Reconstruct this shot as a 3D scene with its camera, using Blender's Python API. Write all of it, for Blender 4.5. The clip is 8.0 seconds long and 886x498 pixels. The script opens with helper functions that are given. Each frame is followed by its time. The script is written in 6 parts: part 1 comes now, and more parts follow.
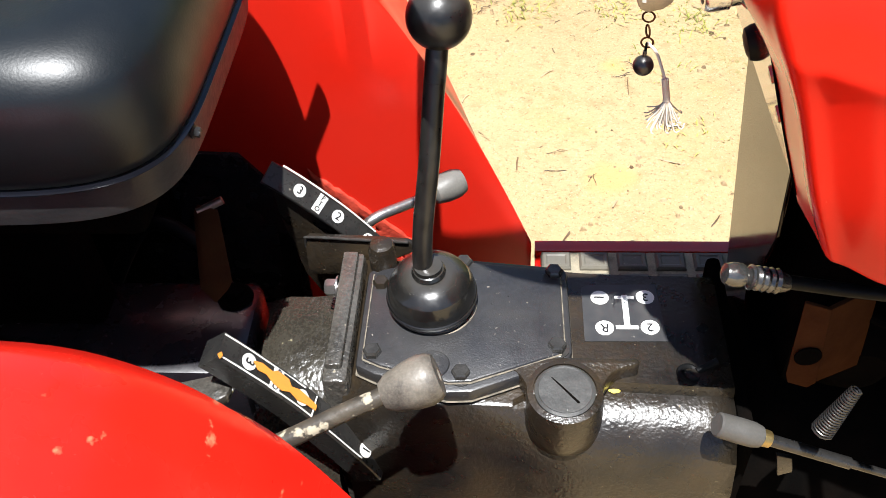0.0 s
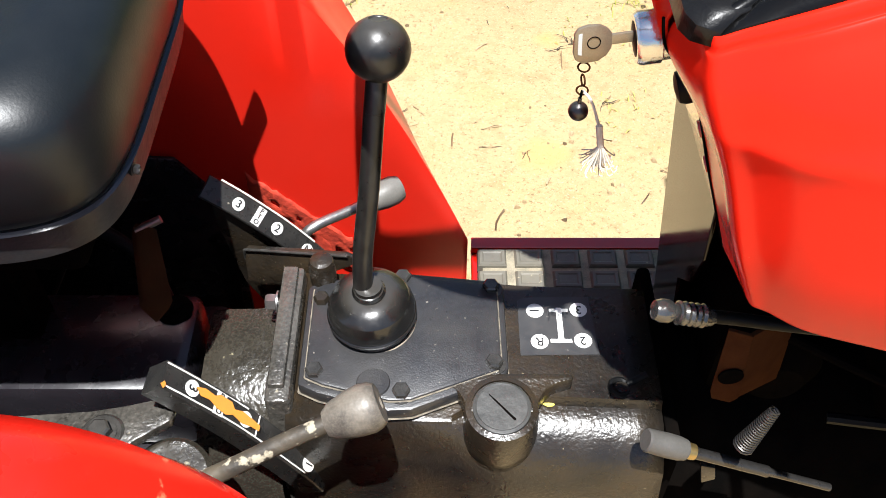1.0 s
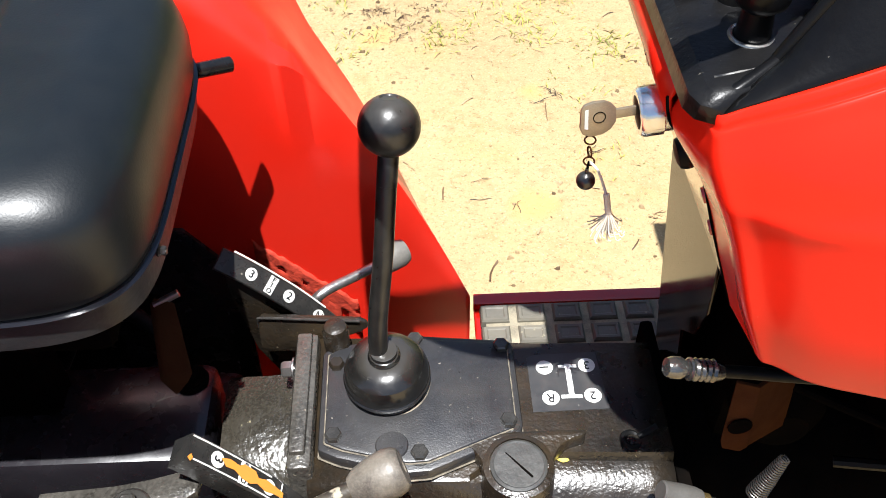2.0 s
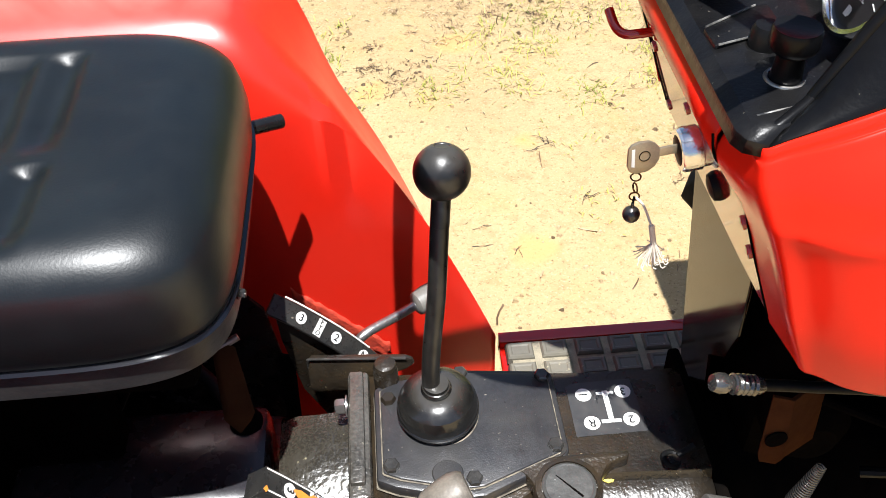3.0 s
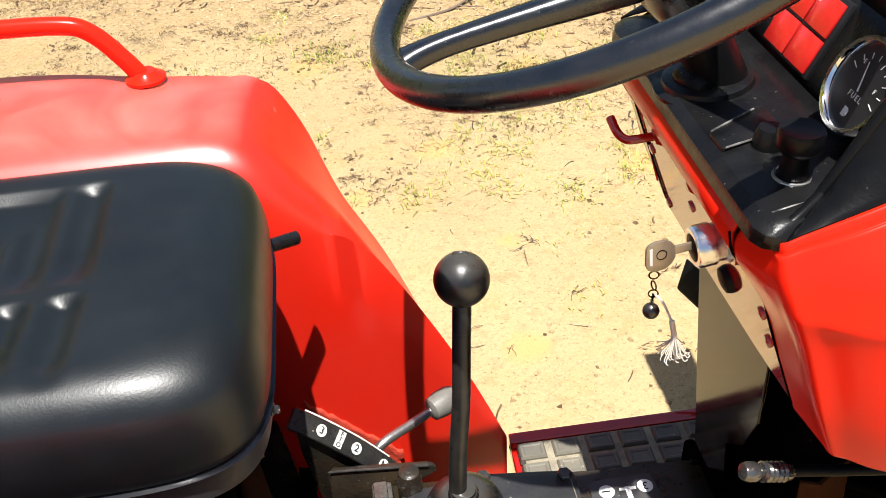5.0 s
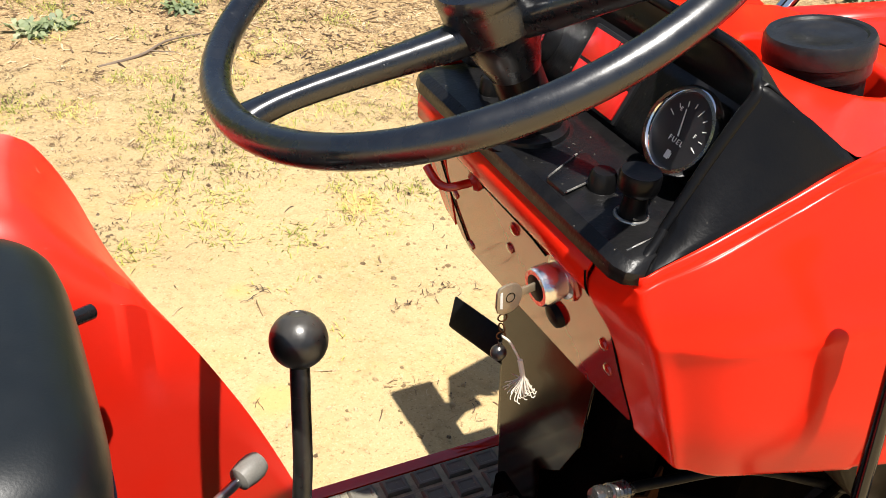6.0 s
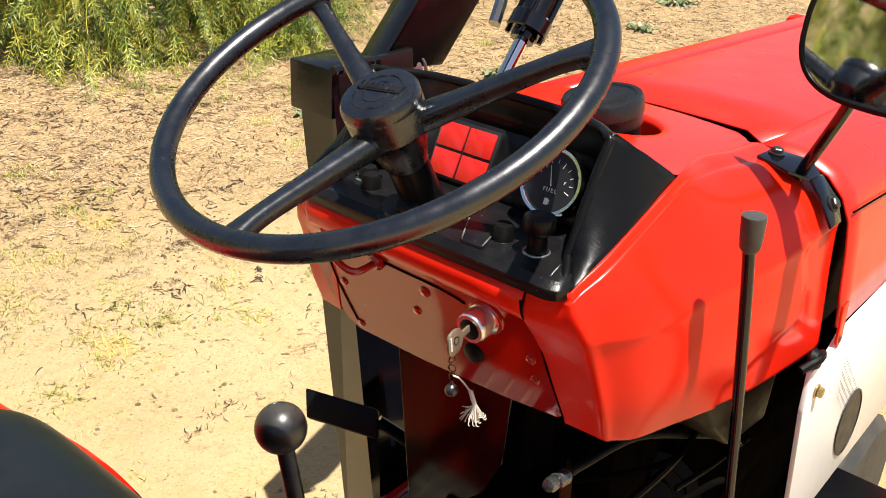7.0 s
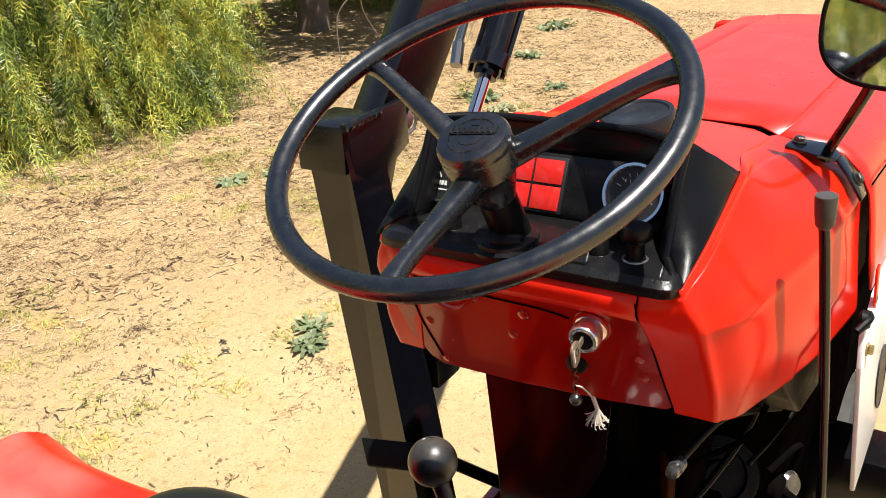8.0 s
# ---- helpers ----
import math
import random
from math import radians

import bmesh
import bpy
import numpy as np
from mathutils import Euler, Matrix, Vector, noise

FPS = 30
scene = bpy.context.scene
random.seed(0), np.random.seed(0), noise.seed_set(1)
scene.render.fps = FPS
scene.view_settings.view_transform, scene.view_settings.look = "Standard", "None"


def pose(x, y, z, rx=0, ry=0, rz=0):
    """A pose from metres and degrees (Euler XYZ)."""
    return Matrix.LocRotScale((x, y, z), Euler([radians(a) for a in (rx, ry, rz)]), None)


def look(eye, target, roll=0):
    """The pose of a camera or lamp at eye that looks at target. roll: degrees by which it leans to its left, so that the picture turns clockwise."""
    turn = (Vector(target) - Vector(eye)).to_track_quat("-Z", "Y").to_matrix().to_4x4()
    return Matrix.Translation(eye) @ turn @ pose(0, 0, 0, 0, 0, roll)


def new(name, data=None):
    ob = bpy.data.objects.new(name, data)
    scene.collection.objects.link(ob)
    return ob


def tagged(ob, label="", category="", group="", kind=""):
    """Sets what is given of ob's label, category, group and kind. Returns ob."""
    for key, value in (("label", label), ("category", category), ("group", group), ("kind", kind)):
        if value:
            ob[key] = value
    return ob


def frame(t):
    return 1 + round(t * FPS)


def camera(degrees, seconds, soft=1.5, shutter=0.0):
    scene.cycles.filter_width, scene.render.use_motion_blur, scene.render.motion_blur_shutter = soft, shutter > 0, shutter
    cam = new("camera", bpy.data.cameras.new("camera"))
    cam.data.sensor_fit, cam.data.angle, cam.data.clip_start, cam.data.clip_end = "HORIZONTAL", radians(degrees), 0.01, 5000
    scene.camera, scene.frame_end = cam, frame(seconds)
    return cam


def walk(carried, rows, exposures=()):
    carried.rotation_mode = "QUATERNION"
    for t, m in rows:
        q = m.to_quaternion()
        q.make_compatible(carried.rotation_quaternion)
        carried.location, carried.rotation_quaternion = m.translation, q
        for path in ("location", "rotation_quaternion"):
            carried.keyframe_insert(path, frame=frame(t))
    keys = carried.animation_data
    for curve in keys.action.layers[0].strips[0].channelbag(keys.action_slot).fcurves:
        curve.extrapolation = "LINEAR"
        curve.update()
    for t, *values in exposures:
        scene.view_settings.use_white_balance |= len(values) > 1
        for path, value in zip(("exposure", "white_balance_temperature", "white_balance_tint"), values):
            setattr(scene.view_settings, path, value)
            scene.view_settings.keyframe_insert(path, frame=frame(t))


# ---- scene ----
cam = camera(50.7, 8.0, soft=0.9)
PATH = [
    (0, (0.05, -0.526, 1.312), (-0.086, 0.865, -0.119), -3.7),
    (0.5, (0.041, -0.514, 1.341), (0.03, 0.806, -0.161), 0.4),
    (1, (0.046, -0.496, 1.36), (0.052, 0.82, -0.146), 0.3),
    (1.5, (0.046, -0.492, 1.373), (0.047, 0.853, -0.106), -0.9),
    (2, (0.025, -0.501, 1.388), (0.066, 0.886, -0.052), -0.8),
    (2.2, (0.009, -0.51, 1.397), (0.082, 0.895, -0.025), -0.7),
    (3.3, (-0.037, -0.547, 1.425), (0.055, 0.934, 0.084), -1.7),
    (3.5, (-0.03, -0.542, 1.432), (0.017, 0.956, 0.107), -3.4),
    (4, (-0.045, -0.528, 1.443), (-0.029, 1.032, 0.191), -5.0),
    (4.2, (-0.054, -0.529, 1.443), (-0.04, 1.039, 0.201), -5.3),
    (5.3, (-0.083, -0.556, 1.434), (0.232, 1.025, 0.251), -0.6),
    (5.5, (-0.099, -0.551, 1.44), (0.346, 1.004, 0.264), 1.7),
    (6, (-0.177, -0.504, 1.434), (0.64, 0.945, 0.323), 6.0),
    (6.5, (-0.278, -0.478, 1.453), (0.869, 0.816, 0.448), 6.2),
    (7, (-0.42, -0.489, 1.465), (0.976, 0.648, 0.594), 3.1),
    (7.5, (-0.509, -0.44, 1.484), (0.999, 0.571, 0.646), -0.6),
    (8, (-0.578, -0.369, 1.479), (0.974, 0.618, 0.692), -3.2),
]
walk(cam, [(t, look(eye, target, roll)) for t, eye, target, roll in PATH],
     [(0, 1.08, 5950, 10), (2, 1.10, 5950, 10), (4, 1.0, 6050, 10), (5.5, 1.0, 6400, 10), (6.5, 0.98, 6500, 10), (8, 0.93, 6450, 10)])

# ---- world, sun, exposure ----
SUN_WAY = Vector((0.012, 0.285, -1.0)).normalized()
SUN_EL = math.asin(-SUN_WAY.z)
SUN_AZ = math.atan2(-SUN_WAY.x, -SUN_WAY.y)
world = bpy.data.worlds.new("sky")
scene.world = world
world.use_nodes = True
wt = world.node_tree
bg = wt.nodes["Background"]
sky = wt.nodes.new("ShaderNodeTexSky")
sky.sky_type, sky.sun_disc, sky.sun_elevation, sky.sun_rotation = "NISHITA", False, SUN_EL, SUN_AZ
sky.air_density, sky.dust_density = 1.0, 1.5
wt.links.new(sky.outputs[0], bg.inputs[0])
bg.inputs[1].default_value = 0.062
sun_data = bpy.data.lights.new("sun", "SUN")
sun_data.energy, sun_data.angle, sun_data.color = 5.1, radians(0.53), (1.0, 0.955, 0.88)
sun_lamp = new("sun", sun_data)
sun_lamp.rotation_mode = "QUATERNION"
sun_lamp.rotation_quaternion = SUN_WAY.to_track_quat("-Z", "Y")


# ---- materials ----
def material(name, base, rough=0.5, metal=0.0, second=None, scale=30.0, amount=0.5, fine=0.1, bump=0.0, bump_scale=200.0,
             coat=0.0, spots=None, spot_scale=40.0, spot_cut=0.68, rough_var=0.15, spec=0.5, spot_rough=0.85):
    """Principled paint, metal, rubber or stone with a broad and a fine variation, optional spots and relief."""
    m = bpy.data.materials.new(name)
    m.use_nodes = True
    t = m.node_tree
    n, l = t.nodes, t.links
    p = n["Principled BSDF"]
    pos = n.new("ShaderNodeTexCoord").outputs["Object"]
    second = second or tuple(c * 0.7 for c in base)

    def noise_at(sc, detail=4.0):
        x = n.new("ShaderNodeTexNoise")
        x.inputs["Scale"].default_value, x.inputs["Detail"].default_value = sc, detail
        l.new(pos, x.inputs["Vector"])
        return x.outputs["Fac"]

    def ramp(fac, a, b):
        x = n.new("ShaderNodeMapRange")
        x.inputs[1].default_value, x.inputs[2].default_value = a, b
        l.new(fac, x.inputs[0])
        return x.outputs[0]

    def mixed(fac, a, b):
        x = n.new("ShaderNodeMix")
        x.data_type = "RGBA"
        l.new(fac, x.inputs[0])
        for sock, v in ((x.inputs[6], a), (x.inputs[7], b)):
            if isinstance(v, tuple):
                sock.default_value = (*v, 1)
            else:
                l.new(v, sock)
        return x.outputs[2]

    def times(fac, k):
        x = n.new("ShaderNodeMath")
        x.operation = "MULTIPLY"
        l.new(fac, x.inputs[0])
        x.inputs[1].default_value = k
        return x.outputs[0]

    col = mixed(times(ramp(noise_at(scale), 0.35, 0.7), amount), base, second)
    col = mixed(times(ramp(noise_at(scale * 14, 2.0), 0.4, 0.75), fine), col, tuple(min(1.0, c * 1.7 + 0.004) for c in base))
    r = n.new("ShaderNodeMapRange")
    r.inputs[3].default_value, r.inputs[4].default_value = max(0.03, rough - rough_var), min(1, rough + rough_var)
    l.new(noise_at(scale * 3), r.inputs[0])
    rr = r.outputs[0]
    if spots:
        f = ramp(noise_at(spot_scale, 6.0), spot_cut, spot_cut + 0.06)
        col = mixed(f, col, spots)
        x = n.new("ShaderNodeMix")
        l.new(f, x.inputs[0])
        l.new(rr, x.inputs[2])
        x.inputs[3].default_value = spot_rough
        rr = x.outputs[0]
    l.new(col, p.inputs["Base Color"])
    l.new(rr, p.inputs["Roughness"])
    p.inputs["Metallic"].default_value = metal
    p.inputs["Coat Weight"].default_value = coat
    p.inputs["Coat Roughness"].default_value = 0.08
    p.inputs["Specular IOR Level"].default_value = spec
    if bump:
        b = n.new("ShaderNodeBump")
        b.inputs["Strength"].default_value, b.inputs["Distance"].default_value = bump, 0.0008 if bump_scale > 400 else 0.0016
        l.new(noise_at(bump_scale, 3.0), b.inputs["Height"])
        l.new(b.outputs[0], p.inputs["Normal"])
    return m


RED = material("red_paint", (0.70, 0.015, 0.004), 0.20, 0, (0.64, 0.019, 0.006), 6, 0.6, 0.02, 0.025, 60, coat=0.0, spec=0.20,
               spots=(0.60, 0.13, 0.07), spot_scale=75, spot_cut=0.745, rough_var=0.07)
RED_HOOD = material("red_hood_paint", (0.70, 0.015, 0.005), 0.30, 0, (0.64, 0.022, 0.010), 5, 0.7, 0.02, 0.03, 50, coat=0.0, spec=0.60,
                    spots=(0.60, 0.13, 0.07), spot_scale=75, spot_cut=0.75, rough_var=0.10)
RED_FENDER = material("red_fender_paint", (0.80, 0.016, 0.004), 0.36, 0, (0.76, 0.024, 0.010), 7, 0.85, 0.03, 0.03, 60, coat=0.0, spec=0.7,
                      spots=(0.60, 0.14, 0.08), spot_scale=60, spot_cut=0.74, rough_var=0.1)


def dust_and_sheen(m, tint, strength, lo=0.86, hi=0.985):
    """Dust and sheen painted as a paler colour on the parts that face upward."""
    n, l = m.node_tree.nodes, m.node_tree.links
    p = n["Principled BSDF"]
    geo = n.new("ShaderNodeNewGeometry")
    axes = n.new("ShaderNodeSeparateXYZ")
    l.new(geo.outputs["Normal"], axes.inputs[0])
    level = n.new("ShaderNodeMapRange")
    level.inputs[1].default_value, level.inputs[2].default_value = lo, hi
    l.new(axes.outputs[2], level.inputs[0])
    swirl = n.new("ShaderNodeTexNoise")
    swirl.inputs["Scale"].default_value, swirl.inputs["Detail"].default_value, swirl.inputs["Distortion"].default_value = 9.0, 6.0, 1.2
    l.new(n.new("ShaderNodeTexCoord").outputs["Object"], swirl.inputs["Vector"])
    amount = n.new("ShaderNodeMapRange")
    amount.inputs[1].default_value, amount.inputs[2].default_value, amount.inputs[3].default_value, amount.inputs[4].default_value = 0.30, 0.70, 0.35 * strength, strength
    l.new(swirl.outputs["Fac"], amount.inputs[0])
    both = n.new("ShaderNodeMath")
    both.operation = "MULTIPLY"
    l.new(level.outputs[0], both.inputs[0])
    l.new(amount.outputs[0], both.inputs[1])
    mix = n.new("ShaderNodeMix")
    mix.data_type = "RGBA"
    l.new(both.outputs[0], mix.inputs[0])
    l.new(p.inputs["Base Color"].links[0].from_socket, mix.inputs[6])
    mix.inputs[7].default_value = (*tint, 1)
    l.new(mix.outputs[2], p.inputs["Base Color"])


# the sky's pink sheen, with some dust, put into the fender top's colour
dust_and_sheen(RED_FENDER, (0.72, 0.20, 0.16), 0.55)
# red brought close to black for the wall and panel below the dash
WALL_RED = material("blackish_red_paint", (0.007, 0.0015, 0.001), 0.12, 0, (0.013, 0.002, 0.0015), 9, 0.6, 0.03, 0.04, 70, coat=0.0, spec=0.22, rough_var=0.05)
RED_WORN = material("red_paint_worn", (0.68, 0.012, 0.004), 0.28, 0, (0.60, 0.022, 0.009), 8, 0.6, 0.05, 0.05, 80, coat=0.15,
                    spots=(0.60, 0.22, 0.10), spot_scale=60, spot_cut=0.668, rough_var=0.1)
RED_DARK = material("dark_red_paint", (0.40, 0.008, 0.003), 0.07, 0, (0.32, 0.007, 0.003), 9, 0.5, 0.03, 0.02, 70, coat=0.5, spec=0.6, rough_var=0.03,
                    spots=(0.35, 0.22, 0.16), spot_scale=90, spot_cut=0.75)
BLACK_VINYL = material("black_vinyl", (0.0042, 0.0056, 0.0064), 0.39, 0, (0.009, 0.012, 0.0135), 12, 0.5, 0.1, 0.12, 520, spec=0.48, rough_var=0.1)
BLACK_PLASTIC = material("black_plastic", (0.0035, 0.0035, 0.004), 0.32, 0, (0.007, 0.0066, 0.006), 18, 0.6, 0.08, 0.14, 420, spec=0.18,
                         spots=(0.14, 0.125, 0.10), spot_scale=230, spot_cut=0.755, rough_var=0.12)
WHEEL_BLACK = material("wheel_plastic", (0.0030, 0.0034, 0.0045), 0.28, 0, (0.0065, 0.007, 0.0085), 24, 0.8, 0.12, 0.07, 180, spec=1.0,
                       spots=(0.06, 0.058, 0.055), spot_scale=110, spot_cut=0.70, spot_rough=0.5)
KNOB_BLACK = material("knob_plastic", (0.0065, 0.0062, 0.0058), 0.33, 0, (0.036, 0.033, 0.028), 60, 0.6, 0.15, 0.10, 200, spec=0.55,
                      spots=(0.10, 0.095, 0.08), spot_scale=260, spot_cut=0.73)
# the pale spots paint small sun glints on the oily casting
CASE = material("oily_black_iron", (0.009, 0.0080, 0.0068), 0.30, 0.0, (0.040, 0.027, 0.014), 16, 0.9, 0.5, 0.42, 300, coat=0.0, spec=0.6,
                spots=(0.24, 0.19, 0.11), spot_scale=340, spot_cut=0.70, rough_var=0.18)
COVER = material("dusty_black_cover", (0.021, 0.021, 0.023), 0.34, 0.0, (0.046, 0.043, 0.039), 24, 0.7, 0.5, 0.28, 700,
                 spots=(0.22, 0.20, 0.165), spot_scale=300, spot_cut=0.69, rough_var=0.16)
WORN_CAST = material("worn_cast", (0.030, 0.026, 0.019), 0.17, 0.0, (0.012, 0.0105, 0.009), 30, 0.8, 0.5, 0.42, 210, spec=0.8,
                     spots=(0.30, 0.26, 0.15), spot_scale=90, spot_cut=0.70, spot_rough=0.4, rough_var=0.16)
FLANGE = material("rubbed_cast", (0.085, 0.078, 0.066), 0.26, 0.2, (0.024, 0.022, 0.019), 22, 0.9, 0.5, 0.6, 260, spec=0.7,
                  spots=(0.24, 0.21, 0.15), spot_scale=150, spot_cut=0.68, rough_var=0.14)
PANEL_RED = material("key_panel_paint", (0.34, 0.006, 0.002), 0.06, 0, (0.26, 0.005, 0.002), 9, 0.5, 0.03, 0.012, 60, coat=0.15, spec=0.5, rough_var=0.03,
                     spots=(0.35, 0.22, 0.16), spot_scale=90, spot_cut=0.75)
BOOT = material("boot_rubber", (0.006, 0.0058, 0.0055), 0.20, 0, (0.020, 0.0185, 0.016), 50, 0.6, 0.15, 0.06, 160, spec=0.7,
                spots=(0.13, 0.115, 0.09), spot_scale=240, spot_cut=0.71, rough_var=0.12)
BOLT = material("greasy_bolt", (0.085, 0.080, 0.072), 0.20, 0.5, (0.03, 0.028, 0.025), 90, 0.8, 0.3, 0.3, 300)
# knob: dust plus its sunlit upper side painted grey; boot: dust alone
dust_and_sheen(KNOB_BLACK, (0.10, 0.09, 0.075), 0.40, 0.45, 0.95)
dust_and_sheen(BOOT, (0.10, 0.09, 0.075), 0.5, 0.80, 0.98)
DUST = material("pale_dust", (0.24, 0.205, 0.15), 0.9, 0, (0.07, 0.062, 0.05), 140, 1.0, 0.3)
DARK_STEEL = material("dull_dark_steel", (0.085, 0.08, 0.075), 0.32, 0.8, (0.06, 0.057, 0.052), 60, 0.7, 0.2, 0.2, 300)
LOCK_METAL = material("lock_chrome", (0.86, 0.86, 0.85), 0.18, 0.9, (0.6, 0.59, 0.57), 120, 0.6, 0.1, 0.15, 300, rough_var=0.1)
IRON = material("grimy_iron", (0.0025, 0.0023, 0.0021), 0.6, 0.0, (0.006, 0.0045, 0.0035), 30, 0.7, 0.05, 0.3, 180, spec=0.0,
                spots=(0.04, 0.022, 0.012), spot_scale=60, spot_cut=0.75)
BLACK_PAINT = material("gloss_black_paint", (0.003, 0.0032, 0.0055), 0.12, 0, (0.006, 0.006, 0.007), 10, 0.5, 0.05, 0.05, 50, coat=0.15, spec=0.45, rough_var=0.05,
                       spots=(0.12, 0.10, 0.07), spot_scale=120, spot_cut=0.77)
MAST_BLACK = material("loader_paint", (0.0035, 0.0034, 0.0045), 0.24, 0, (0.008, 0.007, 0.006), 12, 0.6, 0.1, 0.08, 60, coat=0.0, spec=0.36, rough_var=0.10,
                      spots=(0.12, 0.10, 0.07), spot_scale=120, spot_cut=0.76)
STEEL = material("dull_steel", (0.42, 0.41, 0.39), 0.32, 0.9, (0.3, 0.28, 0.25), 40, 0.6, 0.15, 0.1, 300)
CHROME = material("chrome", (0.78, 0.78, 0.78), 0.08, 1.0, (0.7, 0.7, 0.7), 40, 0.4, 0.05, rough_var=0.04)
BRASS = material("dull_brass", (0.5, 0.36, 0.14), 0.35, 0.9, (0.35, 0.25, 0.1), 60, 0.6)
GREY_RUBBER = material("grey_rubber_grip", (0.085, 0.08, 0.071), 0.5, 0, (0.05, 0.046, 0.04), 40, 0.6, 0.15, 0.15, 260)
RIM_RUBBER = material("rim_rubber", (0.006, 0.006, 0.0065), 0.24, 0, (0.016, 0.0155, 0.0145), 50, 0.6, 0.15, 0.09, 200)
TAN_GRIP = material("worn_grip", (0.19, 0.165, 0.13), 0.45, 0, (0.035, 0.03, 0.026), 42, 1.0, 0.2, 0.25, 200)
RUSTY_ROD = material("flaking_rod", (0.04, 0.034, 0.027), 0.5, 0.1, (0.13, 0.105, 0.07), 45, 0.8, 0.2, 0.5, 120,
                     spots=(0.40, 0.35, 0.25), spot_scale=110, spot_cut=0.58)
MAT_RUBBER = material("mat_rubber", (0.085, 0.08, 0.068), 0.5, 0, (0.17, 0.152, 0.11), 14, 0.9, 0.3, 0.2, 200,
                      spots=(0.30, 0.27, 0.19), spot_scale=190, spot_cut=0.66)
CAP_RUBBER = material("cap_rubber", (0.006, 0.006, 0.0062), 0.34, 0, (0.014, 0.0132, 0.012), 45, 0.8, 0.2, 0.2, 220, spots=(0.12, 0.105, 0.08), spot_scale=260, spot_cut=0.72)
JOINT_SAND = material("joint_sand", (0.30, 0.26, 0.18), 0.9, 0, (0.14, 0.125, 0.09), 60, 0.9, 0.3, 0.4, 400)
RUBBER = material("black_rubber", (0.003, 0.0033, 0.0036), 0.5, 0, (0.008, 0.0075, 0.007), 40, 0.6, 0.06, 0.2, 240, spec=0.12)
WHITE = material("white_paint", (0.78, 0.77, 0.74), 0.35, 0, (0.68, 0.66, 0.61), 14, 0.5, 0.05, 0.03, 80, coat=0.2)
STICKER = material("sticker_white", (0.76, 0.75, 0.70), 0.5, 0, (0.58, 0.56, 0.5), 60, 0.6, 0.1)
STICKER_BLACK = material("sticker_black", (0.035, 0.035, 0.036), 0.38, 0, (0.07, 0.065, 0.06), 70, 0.6, 0.2,
                         spots=(0.32, 0.30, 0.26), spot_scale=160, spot_cut=0.68)
ORANGE = material("orange_scuff", (0.72, 0.26, 0.03), 0.6, 0, (0.6, 0.22, 0.05), 60, 0.6)
YELLOW = material("yellow_paint_dab", (0.72, 0.56, 0.08), 0.6)
LENS_RED = material("red_lens", (0.62, 0.02, 0.015), 0.2, 0, (0.5, 0.015, 0.01), 60, 0.5, coat=0.4)
DIAL_BLACK = material("dial_black", (0.008, 0.008, 0.009), 0.5)
DIAL_WHITE = material("dial_white", (0.6, 0.6, 0.56), 0.6)
BROWN_IRON = material("brown_bracket", (0.055, 0.022, 0.009), 0.7, 0.0, (0.030, 0.012, 0.006), 40, 0.7, 0.1, 0.2, 120, spec=0.0)
STRING = material("frayed_string", (0.62, 0.56, 0.46), 0.9)
KEY_METAL = material("worn_key", (0.30, 0.25, 0.175), 0.35, 0.6, (0.22, 0.18, 0.125), 90, 0.6, 0.2)
ALU = material("cast_aluminium", (0.11, 0.108, 0.10), 0.38, 0.4, (0.05, 0.048, 0.045), 50, 0.7, 0.2, 0.3, 200)
MIRROR = material("mirror_glass", (0.78, 0.79, 0.79), 0.03, 1.0, (0.8, 0.81, 0.8), 20, 0.3, 0.0, rough_var=0.01)
TYRE = material("tyre_rubber", (0.02, 0.02, 0.02), 0.7, 0, (0.09, 0.075, 0.05), 12, 0.6, 0.2, 0.3, 120)


# ---- mesh helpers ----
def weld(*bms):
    """Joins several bmeshes into the first one."""
    out = bms[0]
    for b in bms[1:]:
        me = bpy.data.meshes.new("tmp")
        b.to_mesh(me)
        b.free()
        out.from_mesh(me)
        bpy.data.meshes.remove(me)
    return out


def shell(rows, closed=False, flip=False, cap=False):
    """A sheet through rows of points; closed joins each row's end to its start."""
    bm = bmesh.new()
    v = [[bm.verts.new(p) for p in row] for row in rows]
    k = len(v[0])
    for a in range(len(v) - 1):
        for b in range(k if closed else k - 1):
            q = [v[a][b], v[a][(b + 1) % k], v[a + 1][(b + 1) % k], v[a + 1][b]]
            bm.faces.new(q[::-1] if flip else q)
    if cap:
        bm.faces.new(v[0][::-1])
        bm.faces.new(v[-1])
    bmesh.ops.recalc_face_normals(bm, faces=bm.faces[:]) if (closed and cap) else None
    return bm


def frame_of(axis):
    axis = Vector(axis).normalized()
    side = axis.cross(Vector((0, 0, 1))) if abs(axis.z) < 0.9 else axis.cross(Vector((0, 1, 0)))
    side.normalize()
    return axis, side, axis.cross(side).normalized()


def lathe(profile, origin, axis, n=28, cap=True):
    """Turned body: profile of (radius, height along the axis)."""
    axis, s, u = frame_of(axis)
    o = Vector(origin)
    rows = [[o + axis * h + (s * math.cos(2 * math.pi * k / n) + u * math.sin(2 * math.pi * k / n)) * max(r, 1e-5) for k in range(n)]
            for r, h in profile]
    return shell(rows, closed=True, cap=cap)


def rod(p0, p1, r0, r1=None, n=16, bev=0.0):
    p0, p1 = Vector(p0), Vector(p1)
    h = (p1 - p0).length
    r1 = r0 if r1 is None else r1
    prof = [(r0 - bev, 0), (r0, bev), (r1, h - bev), (r1 - bev, h)] if bev else [(r0, 0), (r1, h)]
    return lathe(prof, p0, p1 - p0, n)


